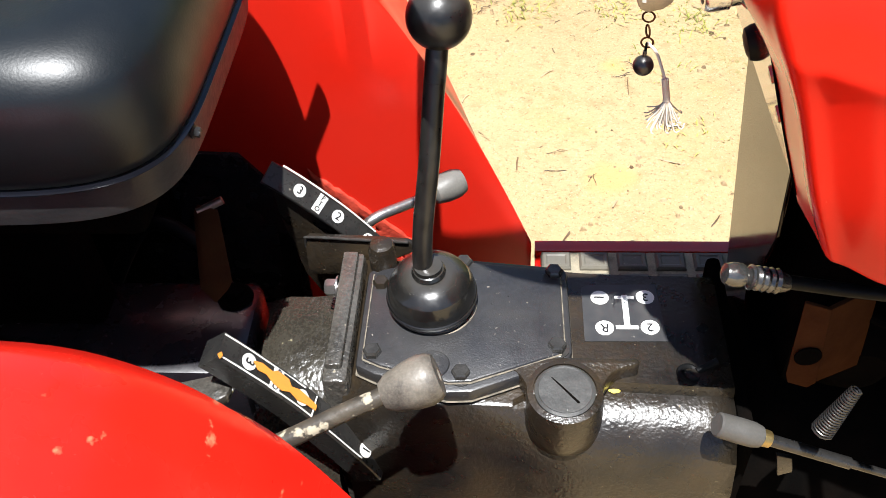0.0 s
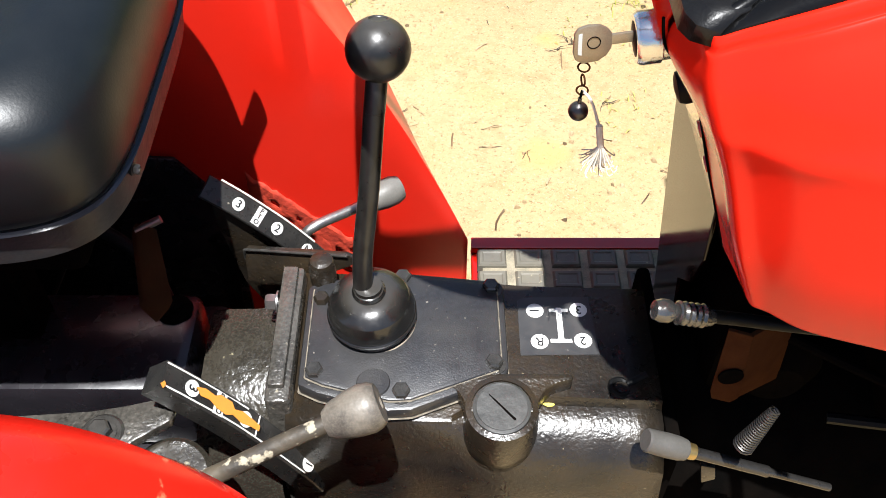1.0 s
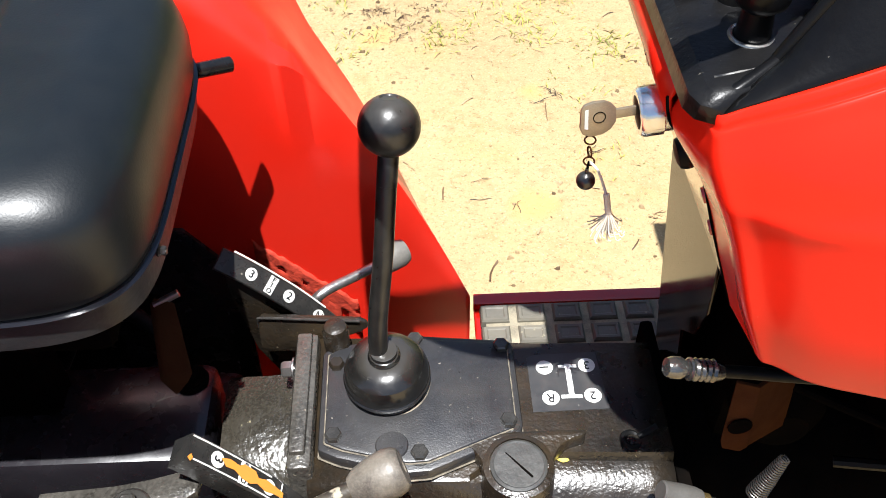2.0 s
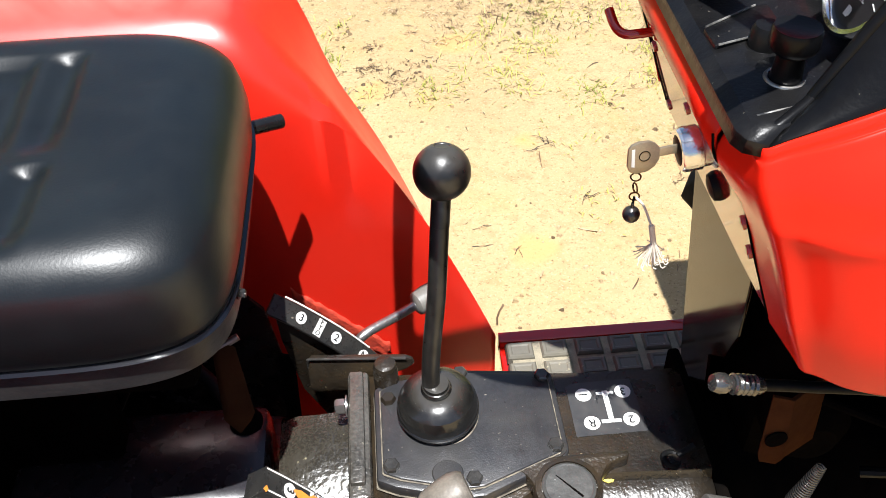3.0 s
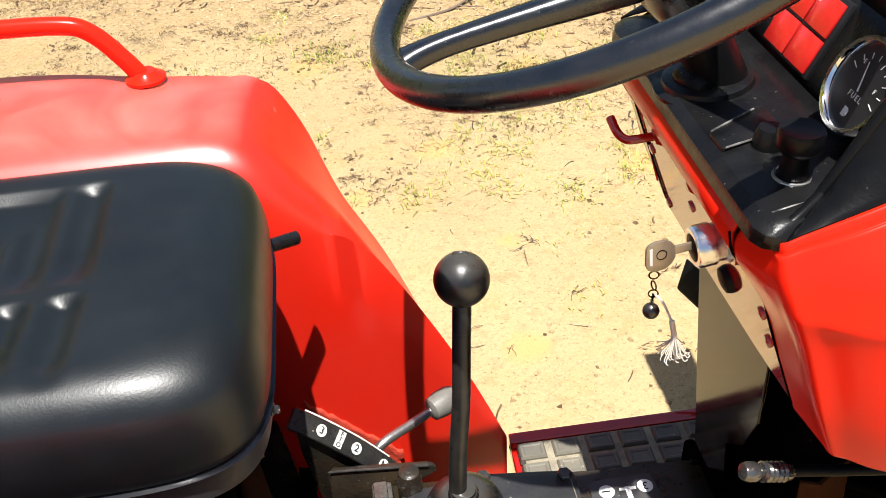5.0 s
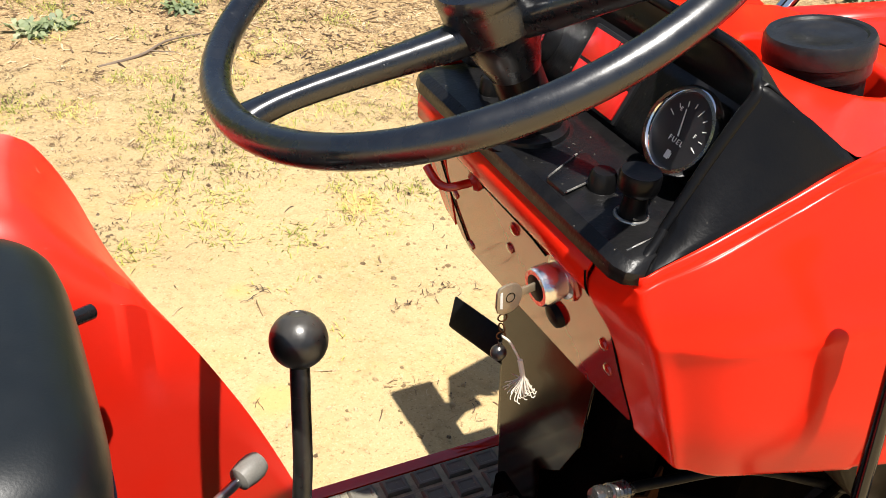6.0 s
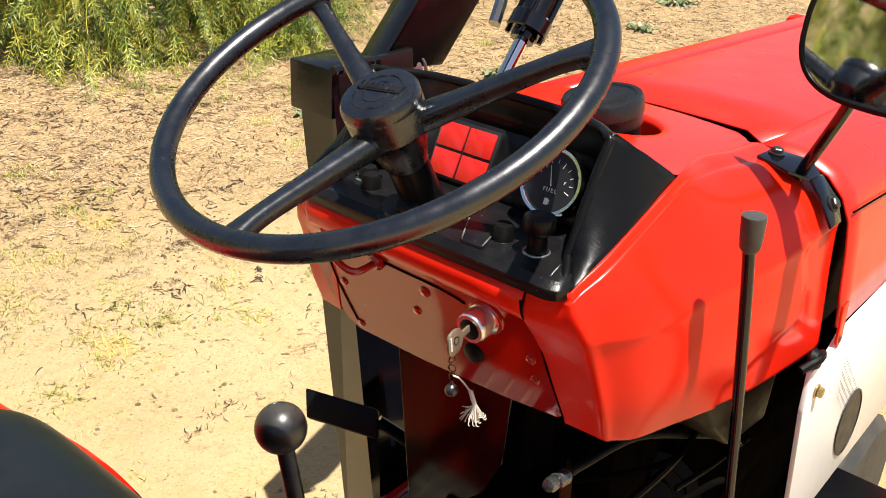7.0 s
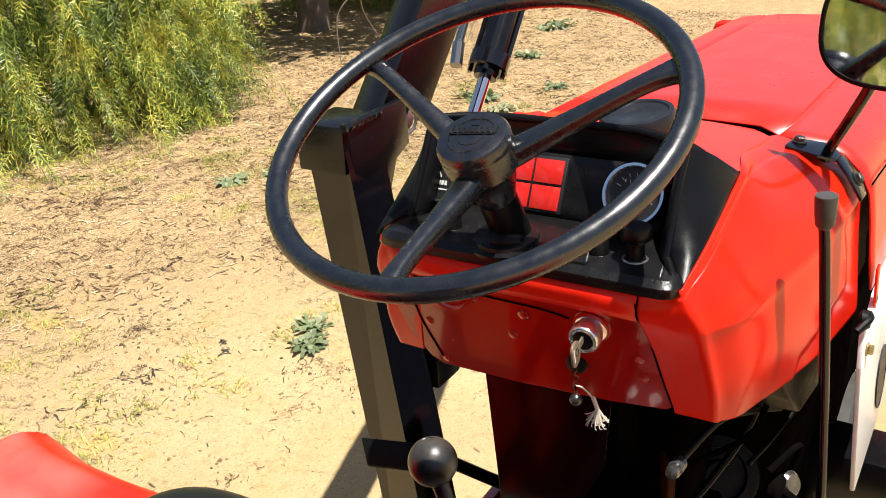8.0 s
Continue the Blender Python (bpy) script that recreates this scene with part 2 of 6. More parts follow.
def smooth_line(pts, per=6):
    """Catmull-Rom through the points."""
    p = [Vector(q) for q in pts]
    if len(p) < 3:
        return p
    out = []
    for k in range(len(p) - 1):
        a, b, c, d = p[max(k - 1, 0)], p[k], p[k + 1], p[min(k + 2, len(p) - 1)]
        for j in range(per):
            t = j / per
            out.append(0.5 * (2 * b + (c - a) * t + (2 * a - 5 * b + 4 * c - d) * t * t + (3 * b - a - 3 * c + d) * t ** 3))
    return out + [p[-1]]


def tube(pts, r, n=10, smooth=True, per=6):
    """A bent rod; r is one radius or a (start, end) pair."""
    line = smooth_line(pts, per) if smooth else [Vector(q) for q in pts]
    r0, r1 = r if isinstance(r, tuple) else (r, r)
    rows, side = [], None
    for k, p in enumerate(line):
        d = (line[min(k + 1, len(line) - 1)] - line[max(k - 1, 0)]).normalized()
        side = frame_of(d)[1] if side is None else (side - d * side.dot(d)).normalized()
        up = d.cross(side)
        rr = r0 + (r1 - r0) * k / max(1, len(line) - 1)
        rows.append([p + (side * math.cos(2 * math.pi * j / n) + up * math.sin(2 * math.pi * j / n)) * rr for j in range(n)])
    return shell(rows, closed=True, cap=True)


def box(lo, hi, bev=0.0, m=None, seg=2):
    bm = bmesh.new()
    bmesh.ops.create_cube(bm, size=1)
    lo, hi = Vector(lo), Vector(hi)
    for v in bm.verts:
        v.co = Vector(((lo[k] + hi[k]) / 2 + v.co[k] * (hi[k] - lo[k]) for k in range(3)))
    if bev:
        bmesh.ops.bevel(bm, geom=bm.edges[:], offset=bev, segments=seg, affect="EDGES", profile=0.5)
    if m:
        bm.transform(m)
    return bm


def prism(outline, way, bev=0.0, seg=2):
    """A plate: an outline of 3D points pushed along way."""
    bm = bmesh.new()
    a = [bm.verts.new(p) for p in outline]
    b = [bm.verts.new(Vector(p) + Vector(way)) for p in outline]
    k = len(a)
    bm.faces.new(a)
    bm.faces.new(b[::-1])
    for j in range(k):
        bm.faces.new([a[j], b[j], b[(j + 1) % k], a[(j + 1) % k]])
    bmesh.ops.recalc_face_normals(bm, faces=bm.faces[:])
    if bev:
        bmesh.ops.bevel(bm, geom=bm.edges[:], offset=bev, segments=seg, affect="EDGES", profile=0.5, clamp_overlap=True)
    return bm


def hexhead(c, axis, r=0.007, h=0.006, washer=True):
    """A hexagon bolt head with its washer, seated at c."""
    axis = Vector(axis).normalized()
    b = lathe([(r * 0.75, 0), (r, 0.001), (r, h * 0.8), (r * 0.8, h)], Vector(c) + axis * (0.0015 if washer else 0), axis, 6)
    if washer:
        b = weld(b, lathe([(r * 1.35, 0), (r * 1.35, 0.0015), (r * 0.9, 0.0018)], c, axis, 18))
    return b


def ringed(c, axis, r, tube_r, n=48, k=12):
    axis, s, u = frame_of(axis)
    rows = []
    for a in range(n + 1):
        t = 2 * math.pi * a / n
        d = s * math.cos(t) + u * math.sin(t)
        rows.append([Vector(c) + d * (r + tube_r * math.cos(2 * math.pi * b / k)) + axis * tube_r * math.sin(2 * math.pi * b / k) for b in range(k)])
    bm = shell(rows, closed=True)
    bmesh.ops.remove_doubles(bm, verts=bm.verts[:], dist=1e-6)
    bmesh.ops.recalc_face_normals(bm, faces=bm.faces[:])
    return bm


def thing(name, at, label, category, group="", kind=""):
    ob = new(name)
    ob.empty_display_size = 0.05
    ob.location = at
    return tagged(ob, label, category, group, kind)


def part(name, bm, mat, parent, label="", angle=38, solid=0.0):
    """One mesh part, given in world coordinates, under a thing or a part."""
    root = parent
    while root.parent:
        root = root.parent
    bm.transform(Matrix.Translation(-Vector(root.location)))
    me = bpy.data.meshes.new(name)
    bm.to_mesh(me)
    bm.free()
    for poly in me.polygons:
        poly.use_smooth = True
    me.set_sharp_from_angle(angle=radians(angle))
    me.materials.append(mat)
    ob = new(name, me)
    ob.parent = parent
    if solid:
        mod = ob.modifiers.new("solid", "SOLIDIFY")
        mod.thickness, mod.offset = solid, -1
    if label:
        ob["label"] = label
    return ob


def lettering(text, size, at, right, up, mat, parent, depth=0.0003, name="lettering", label="", space=1.0):
    """Raised letters of the built-in font, centred at a place, reading along right."""
    cu = bpy.data.curves.new("t", "FONT")
    cu.body, cu.size, cu.align_x, cu.align_y, cu.extrude, cu.resolution_u = text, size, "CENTER", "CENTER", depth, 3
    cu.space_character = space
    tmp = bpy.data.objects.new("t", cu)
    me = bpy.data.meshes.new_from_object(tmp)
    bpy.data.objects.remove(tmp)
    bpy.data.curves.remove(cu)
    r = Vector(right).normalized()
    u = Vector(up)
    u = (u - r * u.dot(r)).normalized()
    w = r.cross(u)
    m = Matrix((r, u, w)).transposed().to_4x4()
    m.translation = Vector(at)
    bm = bmesh.new()
    bm.from_mesh(me)
    bpy.data.meshes.remove(me)
    bm.transform(m)
    return part(name, bm, mat, parent, label)


def disc(c, axis, r, h=0.0005, n=28):
    return lathe([(r, 0), (r, h)], c, axis, n)


def oval(cx, cy, rx, ry, power=4.0, n=64):
    """Rounded rectangle outline as a superellipse."""
    pts = []
    for k in range(n):
        t = 2 * math.pi * k / n
        c, s_ = math.cos(t), math.sin(t)
        pts.append((cx + rx * math.copysign(abs(c) ** (2 / power), c), cy + ry * math.copysign(abs(s_) ** (2 / power), s_)))
    return pts

# ---- ground ----
def sand_material():
    m = bpy.data.materials.new("dry_sand")
    m.use_nodes = True
    t = m.node_tree
    n, l = t.nodes, t.links
    p = n["Principled BSDF"]
    pos = n.new("ShaderNodeNewGeometry").outputs["Position"]

    def noise_at(sc, detail=5.0, rough=0.55):
        x = n.new("ShaderNodeTexNoise")
        x.inputs["Scale"].default_value, x.inputs["Detail"].default_value, x.inputs["Roughness"].default_value = sc, detail, rough
        l.new(pos, x.inputs["Vector"])
        return x.outputs["Fac"]

    def ramp(fac, a, b, lo=0.0, hi=1.0):
        x = n.new("ShaderNodeMapRange")
        x.inputs[1].default_value, x.inputs[2].default_value, x.inputs[3].default_value, x.inputs[4].default_value = a, b, lo, hi
        l.new(fac, x.inputs[0])
        return x.outputs[0]

    def mixed(fac, a, b):
        x = n.new("ShaderNodeMix")
        x.data_type = "RGBA"
        l.new(fac, x.inputs[0])
        for sock, v in ((x.inputs[6], a), (x.inputs[7], b)):
            if isinstance(v, tuple):
                sock.default_value = (*v, 1)
            else:
                l.new(v, sock)
        return x.outputs[2]

    def combine(op, a, b):
        x = n.new("ShaderNodeMath")
        x.operation = op
        for sock, v in ((x.inputs[0], a), (x.inputs[1], b)):
            if isinstance(v, float):
                sock.default_value = v
            else:
                l.new(v, sock)
        return x.outputs[0]

    col = mixed(ramp(noise_at(0.9), 0.38, 0.66), (0.46, 0.34, 0.178), (0.395, 0.285, 0.145))
    col = mixed(ramp(noise_at(5.0), 0.5, 0.72, 0, 0.45), col, (0.45, 0.285, 0.105))
    col = mixed(ramp(noise_at(26.0), 0.52, 0.75, 0, 0.55), col, (0.27, 0.185, 0.085))
    col = mixed(ramp(noise_at(110.0, 8.0, 0.75), 0.54, 0.66, 0, 0.9), col, (0.18, 0.12, 0.06))
    col = mixed(ramp(noise_at(190.0, 6.0, 0.7), 0.56, 0.68, 0, 0.7), col, (0.60, 0.48, 0.30))
    col = mixed(combine("MULTIPLY", ramp(noise_at(2.3, 4.0), 0.55, 0.68), ramp(noise_at(48.0, 7.0, 0.8), 0.50, 0.60)), col, (0.23, 0.20, 0.07))
    # smooth round patches of orange sand
    wobble = combine("MULTIPLY", noise_at(16.0, 4.0), 0.06)
    for px_, py_, rad in ((0.27, 0.95, 0.085), (-0.08, 1.63, 0.085), (0.17, 1.86, 0.09), (0.75, 1.67, 0.095), (0.55, 2.35, 0.10), (1.19, 2.46, 0.11), (-0.19, 2.50, 0.10), (0.75, 2.73, 0.11), (0.30, 1.36, 0.06)):
        far_ = n.new("ShaderNodeVectorMath")
        far_.operation = "DISTANCE"
        l.new(pos, far_.inputs[0])
        far_.inputs[1].default_value = (px_, py_, 0.0)
        edge = combine("ADD", far_.outputs["Value"], wobble)
        col = mixed(ramp(edge, rad + 0.012, rad - 0.022, 0.0, 0.75), col, (0.50, 0.325, 0.125))
    # litter of dry leaves far out
    split = n.new("ShaderNodeSeparateXYZ")
    l.new(pos, split.inputs[0])
    away = combine("ADD", combine("MULTIPLY", split.outputs[0], 0.35), split.outputs[1])
    away = combine("ADD", away, combine("MULTIPLY", noise_at(0.8), 2.2))
    litter = combine("MULTIPLY", ramp(away, 3.3, 4.6), ramp(noise_at(9.0, 8.0, 0.75), 0.36, 0.52))
    col = mixed(litter, col, mixed(ramp(noise_at(70.0, 6.0, 0.7), 0.4, 0.62), (0.20, 0.120, 0.058), (0.48, 0.345, 0.18)))
    l.new(col, p.inputs["Base Color"])
    p.inputs["Roughness"].default_value = 0.95
    p.inputs["Specular IOR Level"].default_value = 0.15
    b = n.new("ShaderNodeBump")
    b.inputs["Distance"].default_value = 0.0105
    l.new(ramp(combine("ADD", combine("MULTIPLY", split.outputs[0], 0.2), split.outputs[1]), 1.1, 2.2, 0.60, 1.0), b.inputs["Strength"])
    h = combine("ADD", noise_at(60.0, 8.0, 0.75), combine("MULTIPLY", noise_at(11.0, 4.0), 0.8))
    l.new(h, b.inputs["Height"])
    l.new(b.outputs[0], p.inputs["Normal"])
    return m


SAND = sand_material()


def ground_height(x, y):
    near = max(0.0, 1 - math.hypot(x - 0.5, y - 2.0) / 14)
    return near * (0.022 * noise.noise(Vector((x * 0.7, y * 0.7, 3.1))) + 0.010 * noise.noise(Vector((x * 3.1, y * 3.1, 7.7)))
                   + 0.004 * noise.noise(Vector((x * 11, y * 11, 1.7))))


def build_ground():
    k = 230
    line = [0.013 * j * (1 + (abs(j) / 60.0) ** 3.6 * 2.4) for j in range(-k // 2, k // 2 + 1)]
    rows = [[(0.7 + x * 1.9, 2.0 + y * 1.9, ground_height(0.7 + x * 1.9, 2.0 + y * 1.9)) for x in line] for y in line]
    bm = shell(rows)
    me = bpy.data.meshes.new("ground")
    bm.to_mesh(me)
    bm.free()
    for poly in me.polygons:
        poly.use_smooth = True
    me.materials.append(SAND)
    return tagged(new("ground", me), "pale yellow dry sandy ground with straw litter", "ground", kind="structure")


build_ground()

# ---- the tractor ----
tractor = thing("tractor", (0.0, -0.02, 0.0), "small red farm tractor with a black vinyl seat and loader", "tractor")
CY = -0.03


# fenders
def fender_rows(flip):
    full = [(0.388, 0.955), (0.386, 0.992), (0.374, 1.006), (0.33, 1.010), (0.27, 1.008), (0.238, 1.0), (0.216, 0.98), (0.207, 0.955),
            (0.205, 0.9), (0.205, 0.8), (0.205, 0.66), (0.205, 0.5), (0.205, 0.36)]
    rows = []
    for x in (-1.15, -1.0, -0.8, -0.6, -0.4, -0.26, -0.2):
        grow = min(0.03, max(0.0, -x - 0.17) * 0.13)
        rows.append([(x, y + grow * max(0.0, (y - 0.24) / 0.148), z + (0.005 if y > 0.3 else 0.0) - (0.010 if y > 0.3 and x > -0.3 and not flip else 0.0) - max(0, -x - 0.55) ** 2 * 0.55 * (1 if z > 0.9 else 0)) for y, z in full])
    fronts = [(-0.172, 0.374, 1.008, 0.0), (-0.15, 0.370, 0.994, 0.006), (-0.131, 0.366, 0.964, 0.018), (-0.114, 0.361, 0.931, 0.034),
              (-0.103, 0.356, 0.889, 0.048), (-0.088, 0.350, 0.846, 0.060)]
    if not flip:
        fronts = [(x, yo, zo, drop + more) for (x, yo, zo, drop), more in zip(fronts, (0.004, 0.016, 0.026, 0.030, 0.030, 0.028))]
    for x, yo, zo, drop in fronts:
        row = []
        for k, (y, z) in enumerate(full):
            if k <= 7:
                f = (y - 0.205) / (0.388 - 0.205)
                zt = z - drop * (1 - 0.3 * k / 7)
                dip = 0.0 if flip else 0.024 * math.sin(math.pi * min(1.0, max(0.0, f))) * min(1.0, max(0.0, (-x - 0.04) / 0.05) , max(0.0, (0.19 + x) / 0.05))
                row.append((x, 0.205 + f * (yo - 0.205), zt + (zo - zt) * f ** 1.25 - dip))
            else:
                row.append((x, y, min(z, 0.93 - 0.05 * (k - 8) if k < 10 else z)))
        rows.append(row)
    base = rows[-1]
    top0 = max(p[2] for p in base)
    for x in (-0.07, -0.045, -0.015, 0.015, 0.05, 0.078):
        run = min(1.0, (x + 0.07) / 0.148)
        top = 0.935 - (x + 0.078) * 2.2 if flip else 0.905 - (x + 0.078) * 2.02 - 0.7 * max(0.0, x - 0.02)
        low = 0.846 - (x + 0.088) * (1.5 + 0.7 * run)
        out = 0.207 + 0.020 * max(0, (x + 0.07) / 0.148)
        row = []
        for k, p in enumerate(base):
            if k <= 7:
                f = (p[1] - 0.205) / (0.350 - 0.205)
                row.append((x - 0.03 * f * run, out + f * (0.141 - 0.016 * run), top + (low - top) * max(0.0, f) ** 1.25 - (0.0 if flip else 0.020 * (1 - run) * math.sin(math.pi * min(1.0, max(0.0, f))))))
            else:
                row.append((x, out, top + (0.36 - top) * (top0 - p[2]) / (top0 - 0.36)))
        rows.append(row)
    for _ in range(3 if flip else 1):
        held = [list(r) for r in rows]
        for j in range(5, len(rows) - 1):
            rows[j] = [tuple(0.25 * a + 0.5 * b + 0.25 * c for a, b, c in zip(held[j - 1][k], held[j][k], held[j + 1][k])) if k <= 8 else held[j][k] for k in range(len(held[j]))]
    if flip:
        rows = [[(x, 2 * CY + 0.008 - y, z + 0.006) for x, y, z in row] for row in rows]
    return rows


def subdiv(rows, per=3):
    """Smooths the stations of a sheet along its length."""
    cols = [smooth_line([r[k] for r in rows], per) for k in range(len(rows[0]))]
    return [[c[j] for c in cols] for j in range(len(cols[0]))]


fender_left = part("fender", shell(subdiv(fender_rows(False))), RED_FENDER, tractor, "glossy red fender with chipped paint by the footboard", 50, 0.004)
part("fender", shell(subdiv(fender_rows(True)), flip=True), RED_WORN, tractor, "scuffed red fender with tan scratches", 50, 0.004)

# chipped filler above the footboard, on the inner face of the fender
def chipped_patch():
    bm = bmesh.new()
    rnd = random.Random(4)
    rows = []
    for a in range(26):
        x = -0.158 + a * 0.0042
        mid = 0.648 - (x + 0.158) * 0.98
        half = 0.030 + 0.008 * noise.noise(Vector((x * 90, 2.0, 0)))
        rows.append([(x + 0.0015 * rnd.random(), 0.2046 - (0.0 if b in (0, 10) else 0.0006 + 0.0012 * rnd.random()), mid - half + b * half / 5 + 0.002 * rnd.random()) for b in range(11)])
    v = [[bm.verts.new(q) for q in r] for r in rows]
    for a in range(25):
        for b in range(10):
            if noise.noise(Vector((a * 0.33, b * 0.45, 9.0))) > -0.22 - 0.02 * b:
                bm.faces.new([v[a][b], v[a][b + 1], v[a + 1][b + 1], v[a + 1][b]])
    return bm


part("chipped_paint", chipped_patch(), material("flaked_primer", (0.55, 0.05, 0.02), 0.75, 0, (0.34, 0.03, 0.015), 90, 0.9, bump=0.6), fender_left, "flaking orange-red paint patch", 10, solid=0.0008)

# grab rail on the fender
rail = part("grab_rail", tube([(-0.276, 0.37, 1.008), (-0.29, 0.372, 1.03), (-0.318, 0.375, 1.062), (-0.35, 0.376, 1.072), (-0.44, 0.376, 1.074), (-0.60, 0.376, 1.074),
                               (-0.64, 0.376, 1.06), (-0.67, 0.376, 1.008)], 0.0095, 12), RED, tractor, "red tubular grab rail")
part("foot_flange", lathe([(0.021, 0), (0.021, 0.003), (0.014, 0.007), (0.011, 0.010)], (-0.274, 0.37, 1.008), (0, 0, 1)), RED, rail)
part("lamp_bracket", weld(box((-0.50, 0.34, 1.008), (-0.455, 0.40, 1.014), 0.002), box((-0.502, 0.345, 1.012), (-0.462, 0.395, 1.052), 0.006), box((-0.46, 0.35, 1.045), (-0.44, 0.39, 1.068), 0.004)), RED, rail, "red lamp bracket")
part("lamp_wire", tube([(-0.47, 0.345, 1.03), (-0.44, 0.34, 1.036), (-0.42, 0.338, 1.022), (-0.415, 0.345, 1.011)], 0.003, 7), RED, rail)
part("foot_flange", lathe([(0.013, 0), (0.013, 0.003), (0.006, 0.005)], (-0.413, 0.345, 1.0085), (0, 0, 1), 16), RED, rail)


SEAT_RIM = material("seat_rim_rubber", (0.030, 0.030, 0.031), 0.42, 0, (0.055, 0.053, 0.050), 50, 0.7, 0.2, 0.2, 260, spec=0.4)

# seat
SX, SY, SRX, SRY, SZ0 = -0.352, 0.0225, 0.204, 0.1565, 0.938


def seat_cushion():
    rows = []
    for s in range(64):
        f = 1 - s / 63.0
        line = []
        for ux, uy in oval(0, 0, 1, 1, 5.4, 200):
            px, py = SX + ux * SRX * f, SY + uy * SRY * f
            edge = min(1.0, (1 - f) * SRY / 0.042)
            z = SZ0 + 0.099 - 0.040 * (1 - math.sqrt(max(0.0, 1 - (1 - edge) ** 2)))
            z -= 0.012 * math.exp(-((px - SX + 0.02) / 0.12) ** 2 - ((py - SY) / 0.10) ** 2)
            z += max(0.0, -(px + 0.42)) * 0.10
            for bank in ((-0.112, -0.012), (-0.002, 0.128)):
                wy = min(1.0, max(0.0, min((py - bank[0]) / 0.03, (bank[1] - py) / 0.010)))
                wx = min(1.0, max(0.0, min(px + 0.52, -0.262 - px) / 0.006))
                z -= 0.0080 * wy * wx * (0.5 + 0.5 * math.cos((px + 0.281) * 2 * math.pi / 0.0375)) ** 0.9 * min(1, edge * 1.2)
            line.append((px, py, z))
        rows.append(line)
    skirt = []
    for h, grow in ((0.012, -0.006), (0.016, -0.002), (0.024, 0.0005), (0.045, 0.0015)):
        skirt.append([(x, y, SZ0 + h) for x, y in oval(SX, SY, SRX + grow, SRY + grow, 5.4, 200)])
    return shell(skirt + rows, closed=True, cap=True)


seat = part("seat", seat_cushion(), BLACK_VINYL, tractor, "black vinyl seat cushion with pressed ribs", 60)
part("seat_rim", shell([[(x, y, SZ0 + h) for x, y in oval(SX, SY, SRX + g, SRY + g, 5.4, 140)] for g, h in
                        ((-0.03, -0.018), (-0.010, -0.018), (-0.004, -0.015), (-0.0015, 0.004), (-0.0015, 0.010), (-0.004, 0.012), (-0.02, 0.013))], closed=True), SEAT_RIM, seat, "grey rubber rim under the cushion", 40)
part("piping", shell([[(x, y, SZ0 + h) for x, y in oval(SX, SY, SRX + g, SRY + g, 5.4, 140)] for g, h in ((-0.001, 0.0125), (0.0018, 0.0135), (-0.001, 0.0148))], closed=True), BLACK_PAINT, seat)
part("seat_back", weld(prism([(SX - SRX - 0.005, y, z) for y, z in oval(SY, SZ0 + 0.19, 0.150, 0.14, 4, 48)], (-0.07, 0, 0), 0.02, 3)), BLACK_VINYL, seat)
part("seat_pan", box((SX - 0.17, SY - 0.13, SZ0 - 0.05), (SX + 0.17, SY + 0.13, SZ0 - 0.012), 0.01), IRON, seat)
pin = part("seat_slide_lever", weld(rod((-0.205, 0.098, 0.957), (-0.148, 0.144, 0.941), 0.0055, n=14)), IRON, tractor)
part("grip", rod((-0.156, 0.138, 0.943), (-0.130, 0.157, 0.936), 0.0065, 0.0068, 16, 0.001), RIM_RUBBER, pin, "black rubber grip")
part("seat_bolt", weld(hexhead((-0.150, -0.066, 0.945), (1, -0.2, 0), 0.0035, 0.004), rod((-0.165, -0.066, 0.945), (-0.144, -0.068, 0.945), 0.0018)), DARK_STEEL, seat)
for k, y in enumerate((0.0, 0.17)):
    part("seat_support", weld(box((-0.42, y - 0.02, 0.62), (-0.30, y + 0.02, 0.89), 0.006)), IRON, tractor)

# transmission
CASE_TOP = 0.726
def case_rows():
    rows = []
    for x, w, c, soft in ((-0.075, 0.0, 0.0, 0.0), (0.02, 0.0, 0.004, 0.0), (0.055, 0.001, 0.008, 0.0), (0.085, 0.002, 0.012, 1.0), (0.12, 0.004, 0.016, 1.0), (0.20, 0.008, 0.020, 1.0), (0.222, 0.009, 0.021, 1.0)):
        round_ = [(-0.145, 0.36), (-0.145, 0.55), (-0.143, 0.66), (-0.136, 0.69), (-0.122, 0.708), (-0.106, 0.7165), (-0.095, 0.7175), (-0.092, CASE_TOP)]
        square = [(-0.145, 0.36), (-0.142, 0.55), (-0.136, 0.64), (-0.128, 0.68), (-0.1225, 0.705), (-0.1195, 0.7165), (-0.1165, 0.7215), (-0.112, 0.7235)]
        right = [(a[0] * soft + b[0] * (1 - soft) - w, a[1] * soft + b[1] * (1 - soft)) for a, b in zip(round_, square)]
        left = [(0.03 + w * 0.3 - c, CASE_TOP), (0.036 + w * 0.3 - c, 0.715), (0.042 + w - c, 0.69), (0.055 + w, 0.6), (0.055 + w, 0.36)]
        rows.append([(x, y, z) for y, z in right + left])
    return rows


